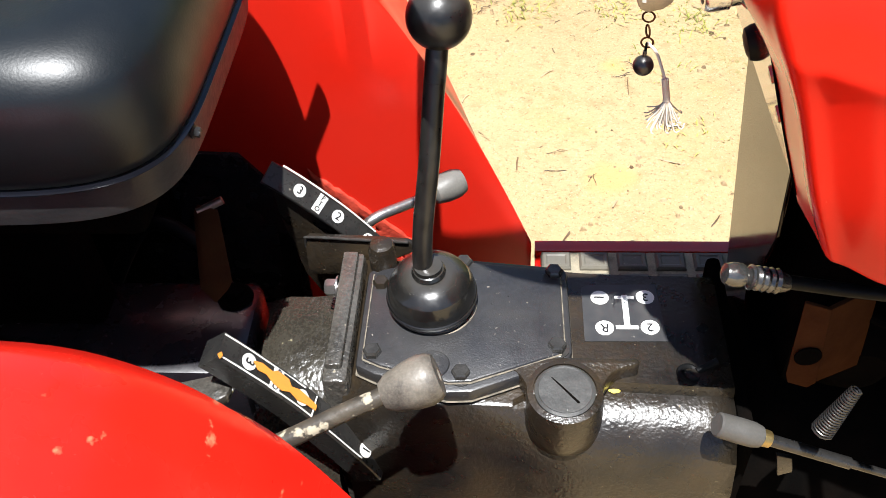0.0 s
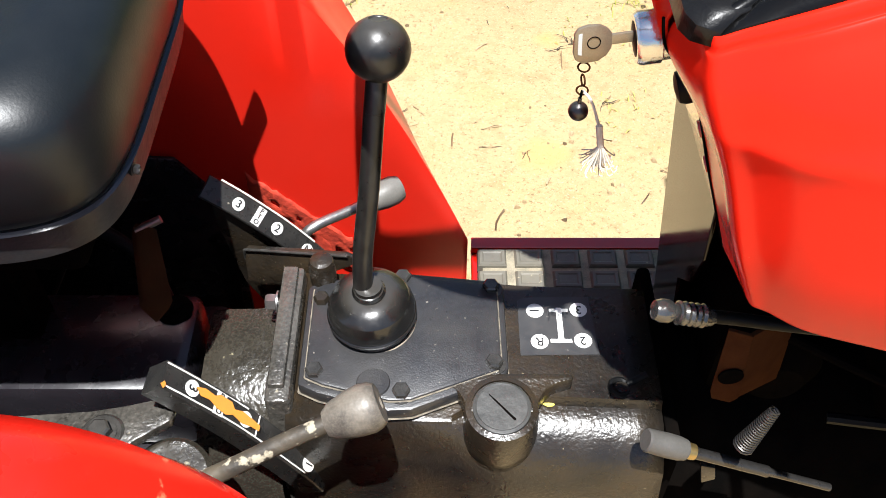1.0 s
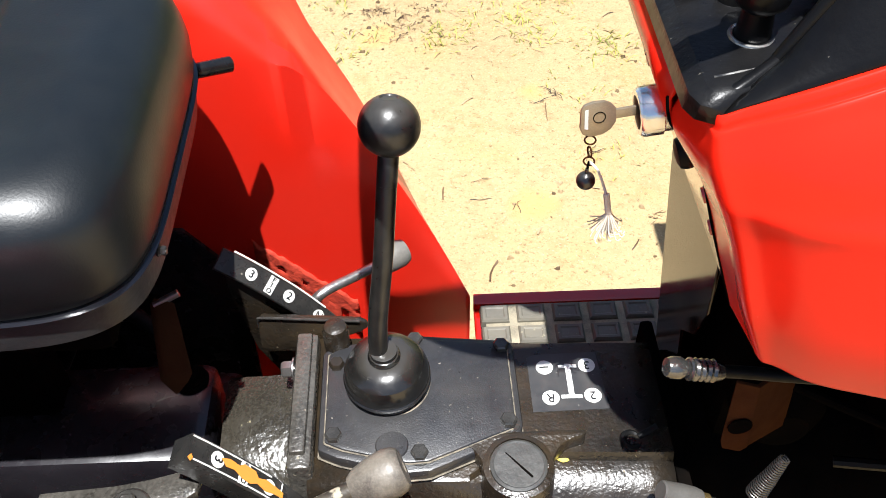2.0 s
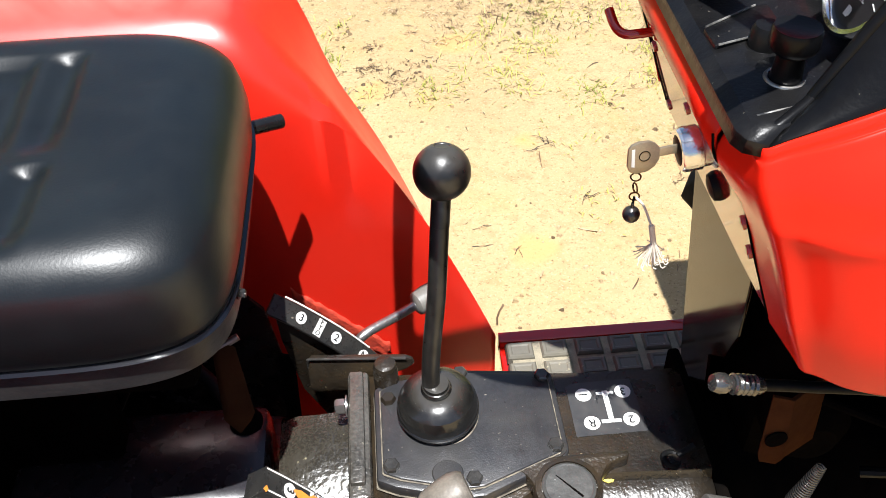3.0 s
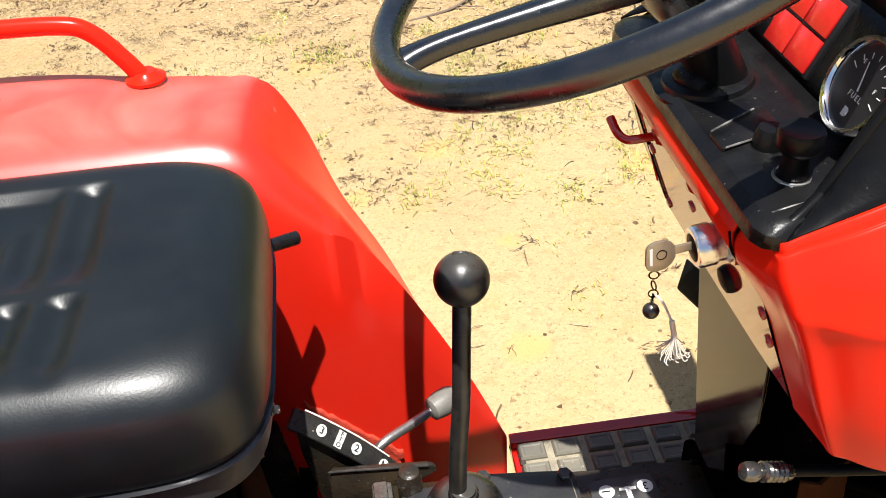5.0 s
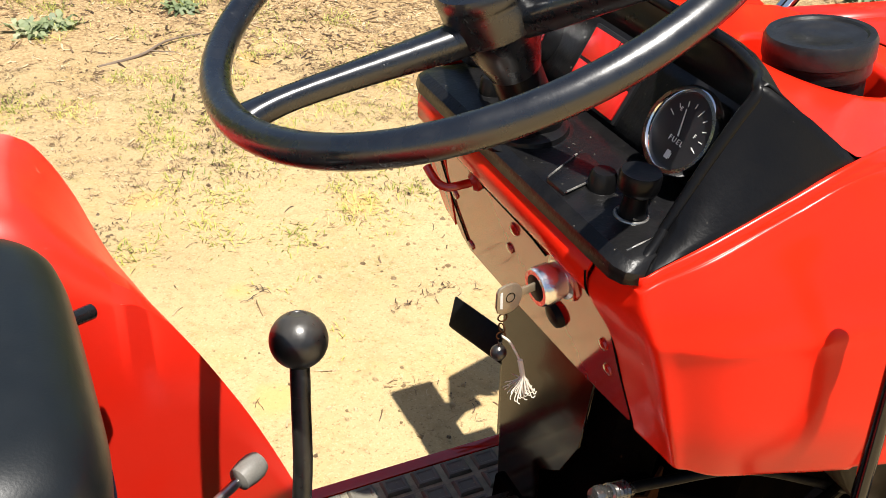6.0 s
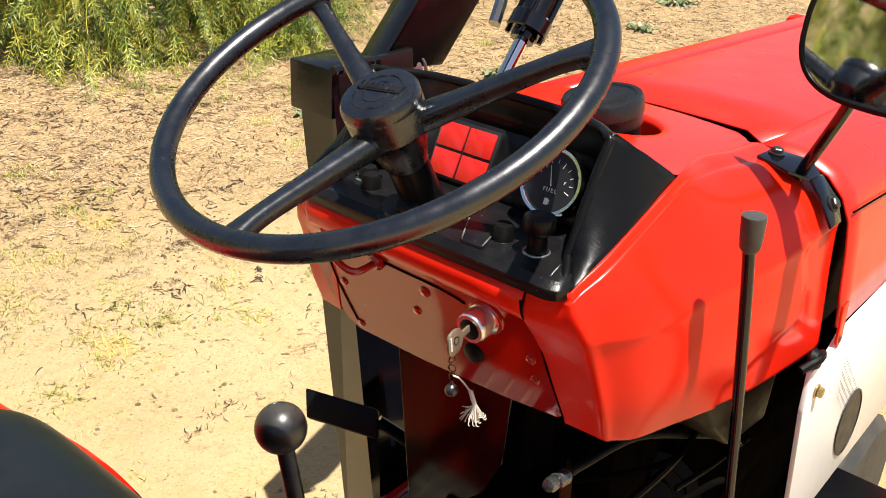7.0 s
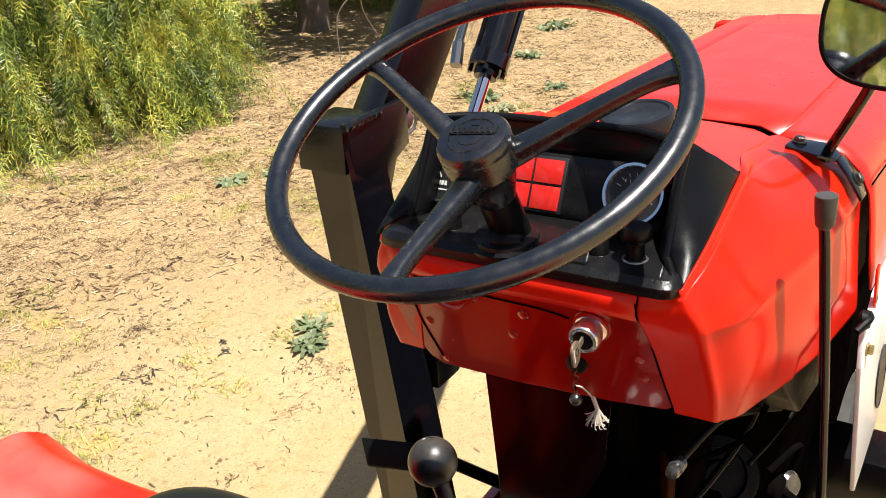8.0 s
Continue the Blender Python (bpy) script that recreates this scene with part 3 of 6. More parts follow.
case = part("gearbox_case", shell(case_rows(), flip=True), CASE, tractor, "oily black cast iron gearbox case", 30, 0.01)
cover_line = [(-0.066, -0.094), (-0.05, -0.102), (0.006, -0.118), (0.024, -0.117), (0.098, -0.086), (0.101, -0.078), (0.100, 0.004), (0.094, 0.011), (0.022, 0.019), (0.008, 0.019), (-0.056, 0.011), (-0.066, 0.004)]
cover = part("gearbox_cover", weld(prism([(x, y, CASE_TOP - 0.001) for x, y in cover_line], (0, 0, 0.014), 0.003),
                                   prism([(x * 0.93 + 0.001, (y + 0.045) * 0.9 - 0.045, CASE_TOP + 0.0125) for x, y in cover_line], (0, 0, 0.004), 0.002)), COVER, case, "dusty black gearbox cover plate")
inner_line = [(x * 0.93 + 0.001, (y + 0.045) * 0.9 - 0.045, CASE_TOP + 0.0140) for x, y in cover_line]
# inner loop paints the raised rim's highlight, outer loop is dust
part("pale_edge_lines", weld(tube(inner_line + inner_line[:1], 0.0009, 5, False), tube([(x, y, CASE_TOP + 0.0008) for x, y in cover_line] + [(cover_line[0][0], cover_line[0][1], CASE_TOP + 0.0008)], 0.0010, 5, False)), DUST, cover, "line of pale dust and painted highlight of the inner rim")
for bx, by in ((-0.053, -0.084), (0.016, -0.103), (0.089, -0.076), (0.089, 0.001), (0.014, 0.011)):
    part("bolt", hexhead((bx, by, CASE_TOP + 0.0125), (0, 0, 1), 0.0072, 0.0075), BOLT, case, "greasy hexagon bolt")
part("breather", weld(lathe([(0.0115, 0), (0.0115, 0.020), (0.0095, 0.026), (0.004, 0.028)], (-0.054, 0.014, CASE_TOP + 0.010), (0, 0, 1), 24), hexhead((-0.053, -0.013, CASE_TOP + 0.012), (0, 0, 1), 0.0068, 0.0085)), CASE, case)
part("cover_boss", lathe([(0.014, 0), (0.0125, 0.0025), (0.004, 0.003)], (-0.006, -0.095, CASE_TOP + 0.0155), (0, 0, 1), 24), COVER, case)
flange = part("case_flange", weld(box((-0.090, -0.112, 0.42), (-0.070, 0.024, 0.742), 0.004), box((-0.088, -0.10, 0.742 - 0.004), (-0.075, 0.02, 0.7475), 0.002)), FLANGE, case, "rough cast joint flange")
part("bolt", weld(hexhead((-0.091, -0.006, 0.730), (-1, 0, 0), 0.0075, 0.010), rod((-0.10, -0.006, 0.73), (-0.085, -0.006, 0.73), 0.004)), STEEL, case, "bright steel bolt")
part("rear_housing", weld(shell([[(x, y, z) for y, z in ((-0.13, 0.4), (-0.125, 0.62), (-0.105, 0.66), (-0.07, 0.684), (-0.02, 0.697 + dz), (0.012, 0.697 + dz), (0.024, 0.68), (0.028, 0.4))] for x, dz in ((-0.158, -0.008), (-0.14, 0.0), (-0.12, 0.0), (-0.088, 0.004))], flip=True),
                              prism([(-0.158, -0.13, 0.4), (-0.158, -0.105, 0.655), (-0.158, -0.02, 0.688), (-0.158, 0.012, 0.688), (-0.158, 0.028, 0.4)], (0.004, 0, 0))), WORN_CAST, case, "grimy cast rear housing with oil stains")
part("paint_dab", lathe([(0.004, 0), (0.003, 0.0008)], (-0.135, -0.082, 0.6805), (0, -0.4, 1), 9), YELLOW, case)
part("paint_dab", weld(lathe([(0.0065, 0), (0.005, 0.0012), (0.001, 0.0016)], (0.133, -0.0955, 0.7185), (0, 0, 1), 9), lathe([(0.005, 0), (0.003, 0.001)], (0.141, -0.0915, 0.7225), (0, 0, 1), 8)), YELLOW, case, "dab of yellow paint")

# oil filler
part("filler_neck", weld(lathe([(0.012, -0.056), (0.024, -0.052), (0.0295, -0.044), (0.0300, -0.034), (0.0295, -0.02), (0.0290, -0.006), (0.0280, 0.0), (0.0235, 0.0012), (0.0232, -0.002), (0.001, -0.002)], (0.0935, -0.1165, 0.741), (0, -0.05, 1), 44),
                                prism([(0.036, -0.090, 0.722), (0.050, -0.0935, 0.722), (0.059, -0.100, 0.722), (0.0645, -0.110, 0.722), (0.0655, -0.120, 0.722), (0.1215, -0.120, 0.722), (0.1225, -0.110, 0.722), (0.128, -0.100, 0.722), (0.137, -0.0935, 0.722), (0.151, -0.090, 0.722), (0.151, -0.084, 0.722), (0.036, -0.084, 0.722)], (0, 0, 0.0185), 0.003)), CASE, case)
part("filler_plug", weld(lathe([(0.0225, -0.002), (0.0225, 0.0008), (0.0205, 0.0022), (0.0195, 0.0014), (0.001, 0.0018)], (0.0935, -0.1165, 0.741), (0, -0.05, 1), 36)), ALU, case, "grey slotted oil filler plug")
part("plug_slot", box((-0.0150, -0.0009, 0), (0.0150, 0.0009, 0.0014), 0.0006, Matrix.Translation((0.0935, -0.1165, 0.7417)) @ Euler((0.05, 0, -0.85)).to_matrix().to_4x4()), IRON, case)

# shift pattern sticker
part("shift_diagram", weld(prism([(0.112, -0.058, CASE_TOP + 0.0002), (0.177, -0.057, CASE_TOP + 0.0002), (0.173, 0.003, CASE_TOP + 0.0002), (0.118, 0.002, CASE_TOP + 0.0002), (0.112, -0.001, CASE_TOP + 0.0002)], (0, 0, 0.0006))), STICKER_BLACK, case, "worn black sticker with the shift pattern")
SZ = CASE_TOP + 0.0009
for text, x, y in (("1", 0.1265, -0.0125), ("3", 0.1635, -0.0115), ("2", 0.1645, -0.0435), ("R", 0.1285, -0.0445)):
    d = part("number_disc", disc((x, y, SZ), (0, 0, 1), 0.0074), STICKER, case)
    lettering(text, 0.0118, (x, y, SZ + 0.0008), (-1, 0.03, 0) if text != "1" else (0, 1, 0), (0, -1, 0) if text != "1" else (-1, 0, 0), DIAL_BLACK, d, name="number")
part("shift_gate", weld(box((0.1385, -0.0135, SZ), (0.1545, -0.0105, SZ + 0.0005)), box((0.1443, -0.045, SZ), (0.1490, -0.0095, SZ + 0.0006)), box((0.1375, -0.0455, SZ), (0.1555, -0.042, SZ + 0.0005))), STICKER, case)
part("case_clip", weld(ringed((0.190, -0.088, 0.7245), (0.2, 0, 1), 0.0075, 0.003, 20, 8), rod((0.196, -0.085, 0.725), (0.212, -0.078, 0.729), 0.003)), RUBBER, case)

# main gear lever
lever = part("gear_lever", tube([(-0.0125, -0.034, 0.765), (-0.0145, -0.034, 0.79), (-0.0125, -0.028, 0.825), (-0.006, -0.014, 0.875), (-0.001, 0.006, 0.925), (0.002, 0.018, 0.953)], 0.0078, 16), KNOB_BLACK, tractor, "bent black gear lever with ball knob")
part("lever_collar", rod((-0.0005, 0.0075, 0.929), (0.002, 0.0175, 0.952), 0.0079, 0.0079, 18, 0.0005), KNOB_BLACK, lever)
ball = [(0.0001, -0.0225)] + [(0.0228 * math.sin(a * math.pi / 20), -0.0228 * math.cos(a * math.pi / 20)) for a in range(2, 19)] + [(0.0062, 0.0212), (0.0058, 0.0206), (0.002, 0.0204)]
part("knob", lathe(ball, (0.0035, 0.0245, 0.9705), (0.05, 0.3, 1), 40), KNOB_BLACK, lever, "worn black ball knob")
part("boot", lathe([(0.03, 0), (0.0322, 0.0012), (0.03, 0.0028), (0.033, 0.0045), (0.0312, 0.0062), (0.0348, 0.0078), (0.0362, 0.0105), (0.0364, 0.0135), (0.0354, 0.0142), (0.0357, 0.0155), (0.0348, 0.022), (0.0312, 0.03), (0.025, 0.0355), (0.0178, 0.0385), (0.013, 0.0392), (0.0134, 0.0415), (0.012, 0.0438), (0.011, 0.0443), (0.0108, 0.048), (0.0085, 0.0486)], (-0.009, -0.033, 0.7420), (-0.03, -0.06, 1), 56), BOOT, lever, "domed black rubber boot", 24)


part("boot_seat", weld(ringed((-0.009, -0.033, 0.7428), (-0.03, -0.06, 1), 0.0345, 0.0014, 44, 8), ringed((-0.009, -0.033, 0.7440), (-0.03, -0.06, 1), 0.0318, 0.0012, 44, 8)), DUST, lever, "dusty ring under the boot")


# side range levers with their quadrants
def quadrant_bar(path, half, thick, up):
    """A curved strip of plate with its flat face up."""
    line = smooth_line(path, 6)
    rows = []
    for k, p in enumerate(line):
        d = (line[min(k + 1, len(line) - 1)] - line[max(k - 1, 0)]).normalized()
        w = Vector(up)
        w = (w - d * w.dot(d)).normalized()
        s = d.cross(w)
        rows.append([p + s * half, p + s * (half - 0.001) + w * 0.001, p - s * (half - 0.001) + w * 0.001, p - s * half, p - s * half - w * thick, p + s * half - w * thick])
    return shell(rows, closed=True, cap=True)


NEAR_UP = (0.80, -0.14, 0.58)
NEAR_BLACK = material("near_quadrant_paint", (0.016, 0.0155, 0.015), 0.30, 0, (0.034, 0.032, 0.028), 60, 0.7, 0.2, 0.15, 300,
                      spots=(0.16, 0.14, 0.11), spot_scale=170, spot_cut=0.70)
far_q = part("range_quadrant", quadrant_bar([(-0.157, 0.0755, 0.788), (-0.1315, 0.0735, 0.7675), (-0.101, 0.0715, 0.738), (-0.077, 0.0705, 0.710), (-0.060, 0.0700, 0.686)], 0.0108, 0.004, (0.60, -0.60, 0.55)), NEAR_BLACK, tractor, "black quadrant plate with white lettering")
part("edge_line", tube([(-0.1435, 0.0825, 0.7885), (-0.124, 0.0810, 0.772), (-0.0945, 0.0790, 0.7430), (-0.070, 0.0780, 0.7130)], 0.0009, 5), STICKER, far_q, "cream edge line")
part("quadrant_plate", weld(prism([(-0.155, 0.072, 0.778), (-0.075, 0.070, 0.70), (-0.058, 0.070, 0.66), (-0.120, 0.070, 0.62), (-0.140, 0.070, 0.665), (-0.153, 0.071, 0.74)], (0, 0.004, 0), 0.001)), CASE, far_q)
part("guard_plate", prism([(-0.130, 0.053, 0.728), (-0.126, 0.053, 0.733), (-0.036, 0.034, 0.746), (-0.029, 0.032, 0.744), (-0.027, 0.031, 0.738), (-0.034, 0.031, 0.732), (-0.060, 0.034, 0.716), (-0.066, 0.035, 0.700), (-0.124, 0.045, 0.690), (-0.130, 0.046, 0.696)], (0.001, 0.005, -0.001), 0.0016), CASE, far_q, "black steel guard plate")
# thin brighter tube along the plate's upper edge
part("guard_lip", tube([(-0.1295, 0.0530, 0.718), (-0.1285, 0.0520, 0.729), (-0.124, 0.0510, 0.7325), (-0.08, 0.0418, 0.7390), (-0.034, 0.0322, 0.7455)], 0.0014, 8), BOLT, far_q, "bright upper edge line of the guard plate")
near_q = part("range_quadrant", quadrant_bar([(-0.1480, -0.130, 0.8080), (-0.1315, -0.130, 0.7880), (-0.1005, -0.130, 0.7460), (-0.0620, -0.130, 0.6780), (-0.0490, -0.130, 0.6500)], 0.0108, 0.022, NEAR_UP), NEAR_BLACK, tractor, "black quadrant bar with scuffed orange lettering")
part("quadrant_plate", prism([(-0.152, -0.126, 0.798), (-0.156, -0.126, 0.772), (-0.105, -0.126, 0.69), (-0.072, -0.126, 0.62), (-0.056, -0.126, 0.62), (-0.09, -0.126, 0.715)], (0, 0.006, 0), 0.001), IRON, near_q)


def quadrant_marks(q, rows, up, ys, k=1.0, turned=False):
    upv = Vector(up).normalized()
    along = Vector((0.62, 0, -0.78))
    along = (along - upv * along.dot(upv)).normalized()
    across = upv.cross(along)
    for j, (text, x, z, kind) in enumerate(rows):
        c = Vector((x, ys[0] + (ys[1] - ys[0]) * j / 2.0, z)) + upv * 0.0016
        if kind == "disc":
            d = part("number_disc", disc(c, upv, 0.0078 * k), STICKER, q)
            lettering(text, 0.0135 * k, c + upv * 0.0008, -across if turned else along, along if turned else across, DIAL_BLACK, d, name="number")
        else:
            bmx = box((-0.0058 * k, -0.011 * k, 0), (0.0058 * k, 0.011 * k, 0.0005))
            m = Matrix((along, across, upv)).transposed().to_4x4()
            m.translation = c
            bmx.transform(m)
            d = part("letter_panel", bmx, STICKER, q)
            for n_, ch in enumerate(text):
                lettering(ch, 0.0085 * k, c + upv * 0.0008 + across * (0.0072 * k * (len(text) / 2 - 0.5 - n_)), along, across, DIAL_BLACK, d, name="letter")


quadrant_marks(far_q, (("3", -0.1318, 0.7675, "disc"), ("PTO", -0.1160, 0.7530, "panel"), ("2", -0.1015, 0.7385, "disc"), ("N", -0.0775, 0.7105, "disc")), (0.60, -0.60, 0.55), (0.0737, 0.0713), 0.76)
quadrant_marks(near_q, (("3", -0.1325, 0.7890, "disc"), ("PTO", -0.1165, 0.7680, "panel"), ("2", -0.1010, 0.7465, "disc"), ("1", -0.0615, 0.6770, "disc")), NEAR_UP, (-0.1305, -0.1305), 0.8, True)
upn = Vector(NEAR_UP).normalized()
aln = Vector((0.58, 0, -0.80))
aln = (aln - upn * aln.dot(upn)).normalized()
acr = upn.cross(aln)
NEAR_O = Vector((-0.1325, -0.1305, 0.7890))
for side in (-0.0082, 0.0086):
    pts = [(-0.1480, 0.8080), (-0.1315, 0.7880), (-0.1005, 0.7460), (-0.0620, 0.6780)]
    part("edge_line", tube([Vector((x, -0.130, z)) + acr * side + upn * 0.0012 for x, z in (pts if side < 0 else pts[:3])], 0.0007, 5), STICKER, near_q, "worn white edge line")
part("cross_line", tube([NEAR_O + aln * 0.066 + acr * b + upn * 0.0018 for b in (-0.0080, 0.0085)], 0.0006, 5, False), STICKER, near_q)
streak = [(0.002, 0.002), (0.010, 0.0045), (0.020, 0.0035), (0.024, 0.0065), (0.036, 0.0060), (0.040, 0.002), (0.048, 0.0040), (0.058, 0.0025), (0.067, 0.0010), (0.067, -0.0035), (0.058, -0.0035), (0.049, -0.0050), (0.040, -0.0025), (0.033, -0.0055), (0.024, -0.0045), (0.016, -0.0015), (0.008, -0.0025)]
part("orange_scuff", prism([NEAR_O + aln * a + acr * b + upn * 0.0031 for a, b in streak], upn * 0.0004), ORANGE, near_q, "smear of orange paint")
part("orange_scuff", prism([NEAR_O + aln * a + acr * b + upn * 0.0004 for a, b in ((-0.0255, -0.0085), (-0.0225, -0.0105), (-0.0215, -0.0075), (-0.0235, -0.0055))], upn * 0.0012), ORANGE, near_q)

PALE_GRIP = material("pale_grip", (0.17, 0.16, 0.14), 0.45, 0, (0.10, 0.094, 0.082), 40, 0.7, 0.15, 0.15, 240)
far_l = part("range_lever", tube([(-0.095, 0.082, 0.66), (-0.088, 0.094, 0.69), (-0.075, 0.102, 0.706), (-0.04, 0.125, 0.706), (-0.006, 0.147, 0.707)], 0.0052, 12), STEEL, tractor, "bright steel range lever with grey grip")
part("grip", lathe([(0.008, 0), (0.0125, 0.003), (0.0145, 0.014), (0.0145, 0.026), (0.012, 0.033), (0.005, 0.0355)], (-0.022, 0.1375, 0.7065), (0.034, 0.021, 0.001), 24), PALE_GRIP, far_l, "grey rubber grip")
near_l = part("range_lever", tube([(-0.22, -0.215, 0.735), (-0.16, -0.206, 0.757), (-0.10, -0.190, 0.780), (-0.06, -0.177, 0.795), (-0.03, -0.168, 0.805)], (0.0075, 0.0062), 12), RUSTY_ROD, tractor, "range lever with flaking cream paint")
part("grip", lathe([(0.0095, 0), (0.0135, 0.006), (0.0168, 0.020), (0.0178, 0.030), (0.0165, 0.036), (0.0140, 0.0395), (0.0045, 0.040), (0.0035, 0.0385), (0.001, 0.0385)], (-0.031, -0.1685, 0.8045), (0.034, 0.0095, 0.010), 30), TAN_GRIP, near_l, "worn tan and black grip")

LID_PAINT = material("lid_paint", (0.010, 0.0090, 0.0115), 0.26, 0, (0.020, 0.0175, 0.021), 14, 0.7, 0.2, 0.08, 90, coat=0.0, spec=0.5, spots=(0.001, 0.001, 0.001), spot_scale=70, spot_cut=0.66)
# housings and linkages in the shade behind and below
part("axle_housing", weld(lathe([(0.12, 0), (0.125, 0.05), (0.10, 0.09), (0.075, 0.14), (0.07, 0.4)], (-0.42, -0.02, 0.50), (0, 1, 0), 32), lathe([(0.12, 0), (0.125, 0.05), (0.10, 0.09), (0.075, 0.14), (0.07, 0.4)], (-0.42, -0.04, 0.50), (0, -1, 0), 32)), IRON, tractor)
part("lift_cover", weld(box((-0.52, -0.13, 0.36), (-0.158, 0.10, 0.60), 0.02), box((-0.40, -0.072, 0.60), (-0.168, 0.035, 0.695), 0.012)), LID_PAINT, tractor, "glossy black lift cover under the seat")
for bx in (-0.38, -0.19):
    part("bolt", weld(lathe([(0.016, 0), (0.015, 0.003), (0.010, 0.004)], (bx, 0.012, 0.695), (0, 0, 1), 20), hexhead((bx, 0.012, 0.698), (0, 0, 1), 0.009, 0.008)), IRON, tractor)
part("brake_link", weld(box((-0.305, -0.185, 0.676), (-0.16, -0.165, 0.682), 0.001), lathe([(0.018, 0), (0.02, 0.004), (0.012, 0.012)], (-0.186, -0.165, 0.682), (0, 0, 1), 20)), CASE, tractor)
bracket = part("link_arm", prism([(-0.275, -0.128, 0.748), (-0.215, -0.128, 0.755), (-0.186, -0.126, 0.760), (-0.160, -0.122, 0.764), (-0.148, -0.128, 0.765), (-0.150, -0.142, 0.765), (-0.176, -0.160, 0.764), (-0.196, -0.172, 0.760), (-0.220, -0.178, 0.756), (-0.275, -0.182, 0.748)], (0, 0, -0.010), 0.002), FLANGE, tractor, "greasy worn link plate")
part("bolt", weld(lathe([(0.0155, 0), (0.0165, 0.002), (0.0145, 0.004), (0.0115, 0.0042)], (-0.199, -0.151, 0.758), (0, -0.1, 1), 24), hexhead((-0.199, -0.151, 0.762), (0, -0.1, 1), 0.0085, 0.008)), BOLT, bracket)
part("pivot_boss", lathe([(0.030, -0.05), (0.030, -0.004), (0.026, 0.0), (0.001, 0.001)], (-0.150, -0.172, 0.738), (0.1, -0.2, 1), 28), WORN_CAST, bracket, "oily cast boss")
part("hand_brake", weld(tube([(-0.34, -0.16, 0.66), (-0.30, -0.17, 0.74), (-0.285, -0.172, 0.79)], 0.006, 10)), IRON, tractor)
part("grip", rod((-0.287, -0.172, 0.785), (-0.278, -0.174, 0.825), 0.0085, 0.008, 16, 0.0015), GREY_RUBBER, tractor)
part("lift_link", prism([(-0.200, 0.016, 0.806), (-0.182, 0.012, 0.803), (-0.166, -0.038, 0.772), (-0.176, -0.046, 0.764), (-0.190, -0.036, 0.772)], (-0.004, -0.004, -0.006), 0.0015), BROWN_IRON, tractor, "brown flat lift link")
part("link_pin", rod((-0.200, 0.012, 0.800), (-0.180, 0.020, 0.806), 0.0035, n=12), STEEL, tractor)
part("hydraulic_hose", tube([(-0.36, 0.09, 0.60), (-0.30, 0.11, 0.69), (-0.24, 0.09, 0.67), (-0.20, 0.03, 0.63)], 0.008, 10), RUBBER, tractor)
part("bracket", prism([(-0.165, 0.075, 0.60), (-0.150, 0.075, 0.60), (-0.145, 0.075, 0.71), (-0.160, 0.075, 0.715)], (0, 0.004, 0), 0.001), IRON, tractor)
# black sheet that stands in for the seat's shade on the fender wall
part("arch_shade", prism([(-0.52, 0.196, 0.34), (-0.182, 0.196, 0.34), (-0.178, 0.196, 0.56), (-0.190, 0.196, 0.655), (-0.225, 0.196, 0.705), (-0.52, 0.196, 0.72)], (0, 0.005, 0), 0.001), LID_PAINT, tractor, "black sheet added on the fender wall for the shade under the seat")
# two plates added behind and below only to keep light out
part("rear_light_block", box((-0.56, -0.255, 0.18), (-0.53, 0.20, 0.90), 0.01), IRON, tractor)
part("floor_light_block", box((-0.53, -0.25, 0.22), (0.10, 0.20, 0.25), 0.01), IRON, tractor)

# footboard on the left
foot = part("footboard", weld(box((0.082, 0.10, 0.515), (0.62, 0.236, 0.530), 0.002), box((0.082, 0.222, 0.520), (0.62, 0.239, 0.5405), 0.0015)), RED_DARK, tractor, "red steel footboard with raised edge")


def tread_mat():
    bm = box((0.094, 0.105, 0.530), (0.43, 0.2215, 0.5375), 0.001)
    bms = [bm]
    for a in range(8):
        for b in range(4):
            x, y = 0.0885 + a * 0.0424, 0.2185 - b * 0.0322
            lo, hi = 0.0345, 0.0272
            bms.append(shell([[(x + e, y - e, z), (x + lo - e, y - e, z), (x + lo - e, y - hi + e, z), (x + e, y - hi + e, z)] for e, z in ((0, 0.535), (0.001, 0.5425), (0.003, 0.545), (0.006, 0.545), (0.0075, 0.5438))], closed=True, cap=True))
    return weld(*bms)


mat_pads = part("rubber_mat", tread_mat(), MAT_RUBBER, foot, "dusty black rubber mat with square pads", 30)
part("joint_dust", box((0.0945, 0.1055, 0.5370), (0.4295, 0.2205, 0.5400), 0.0008), JOINT_SAND, mat_pads, "pale sand settled between the pads")

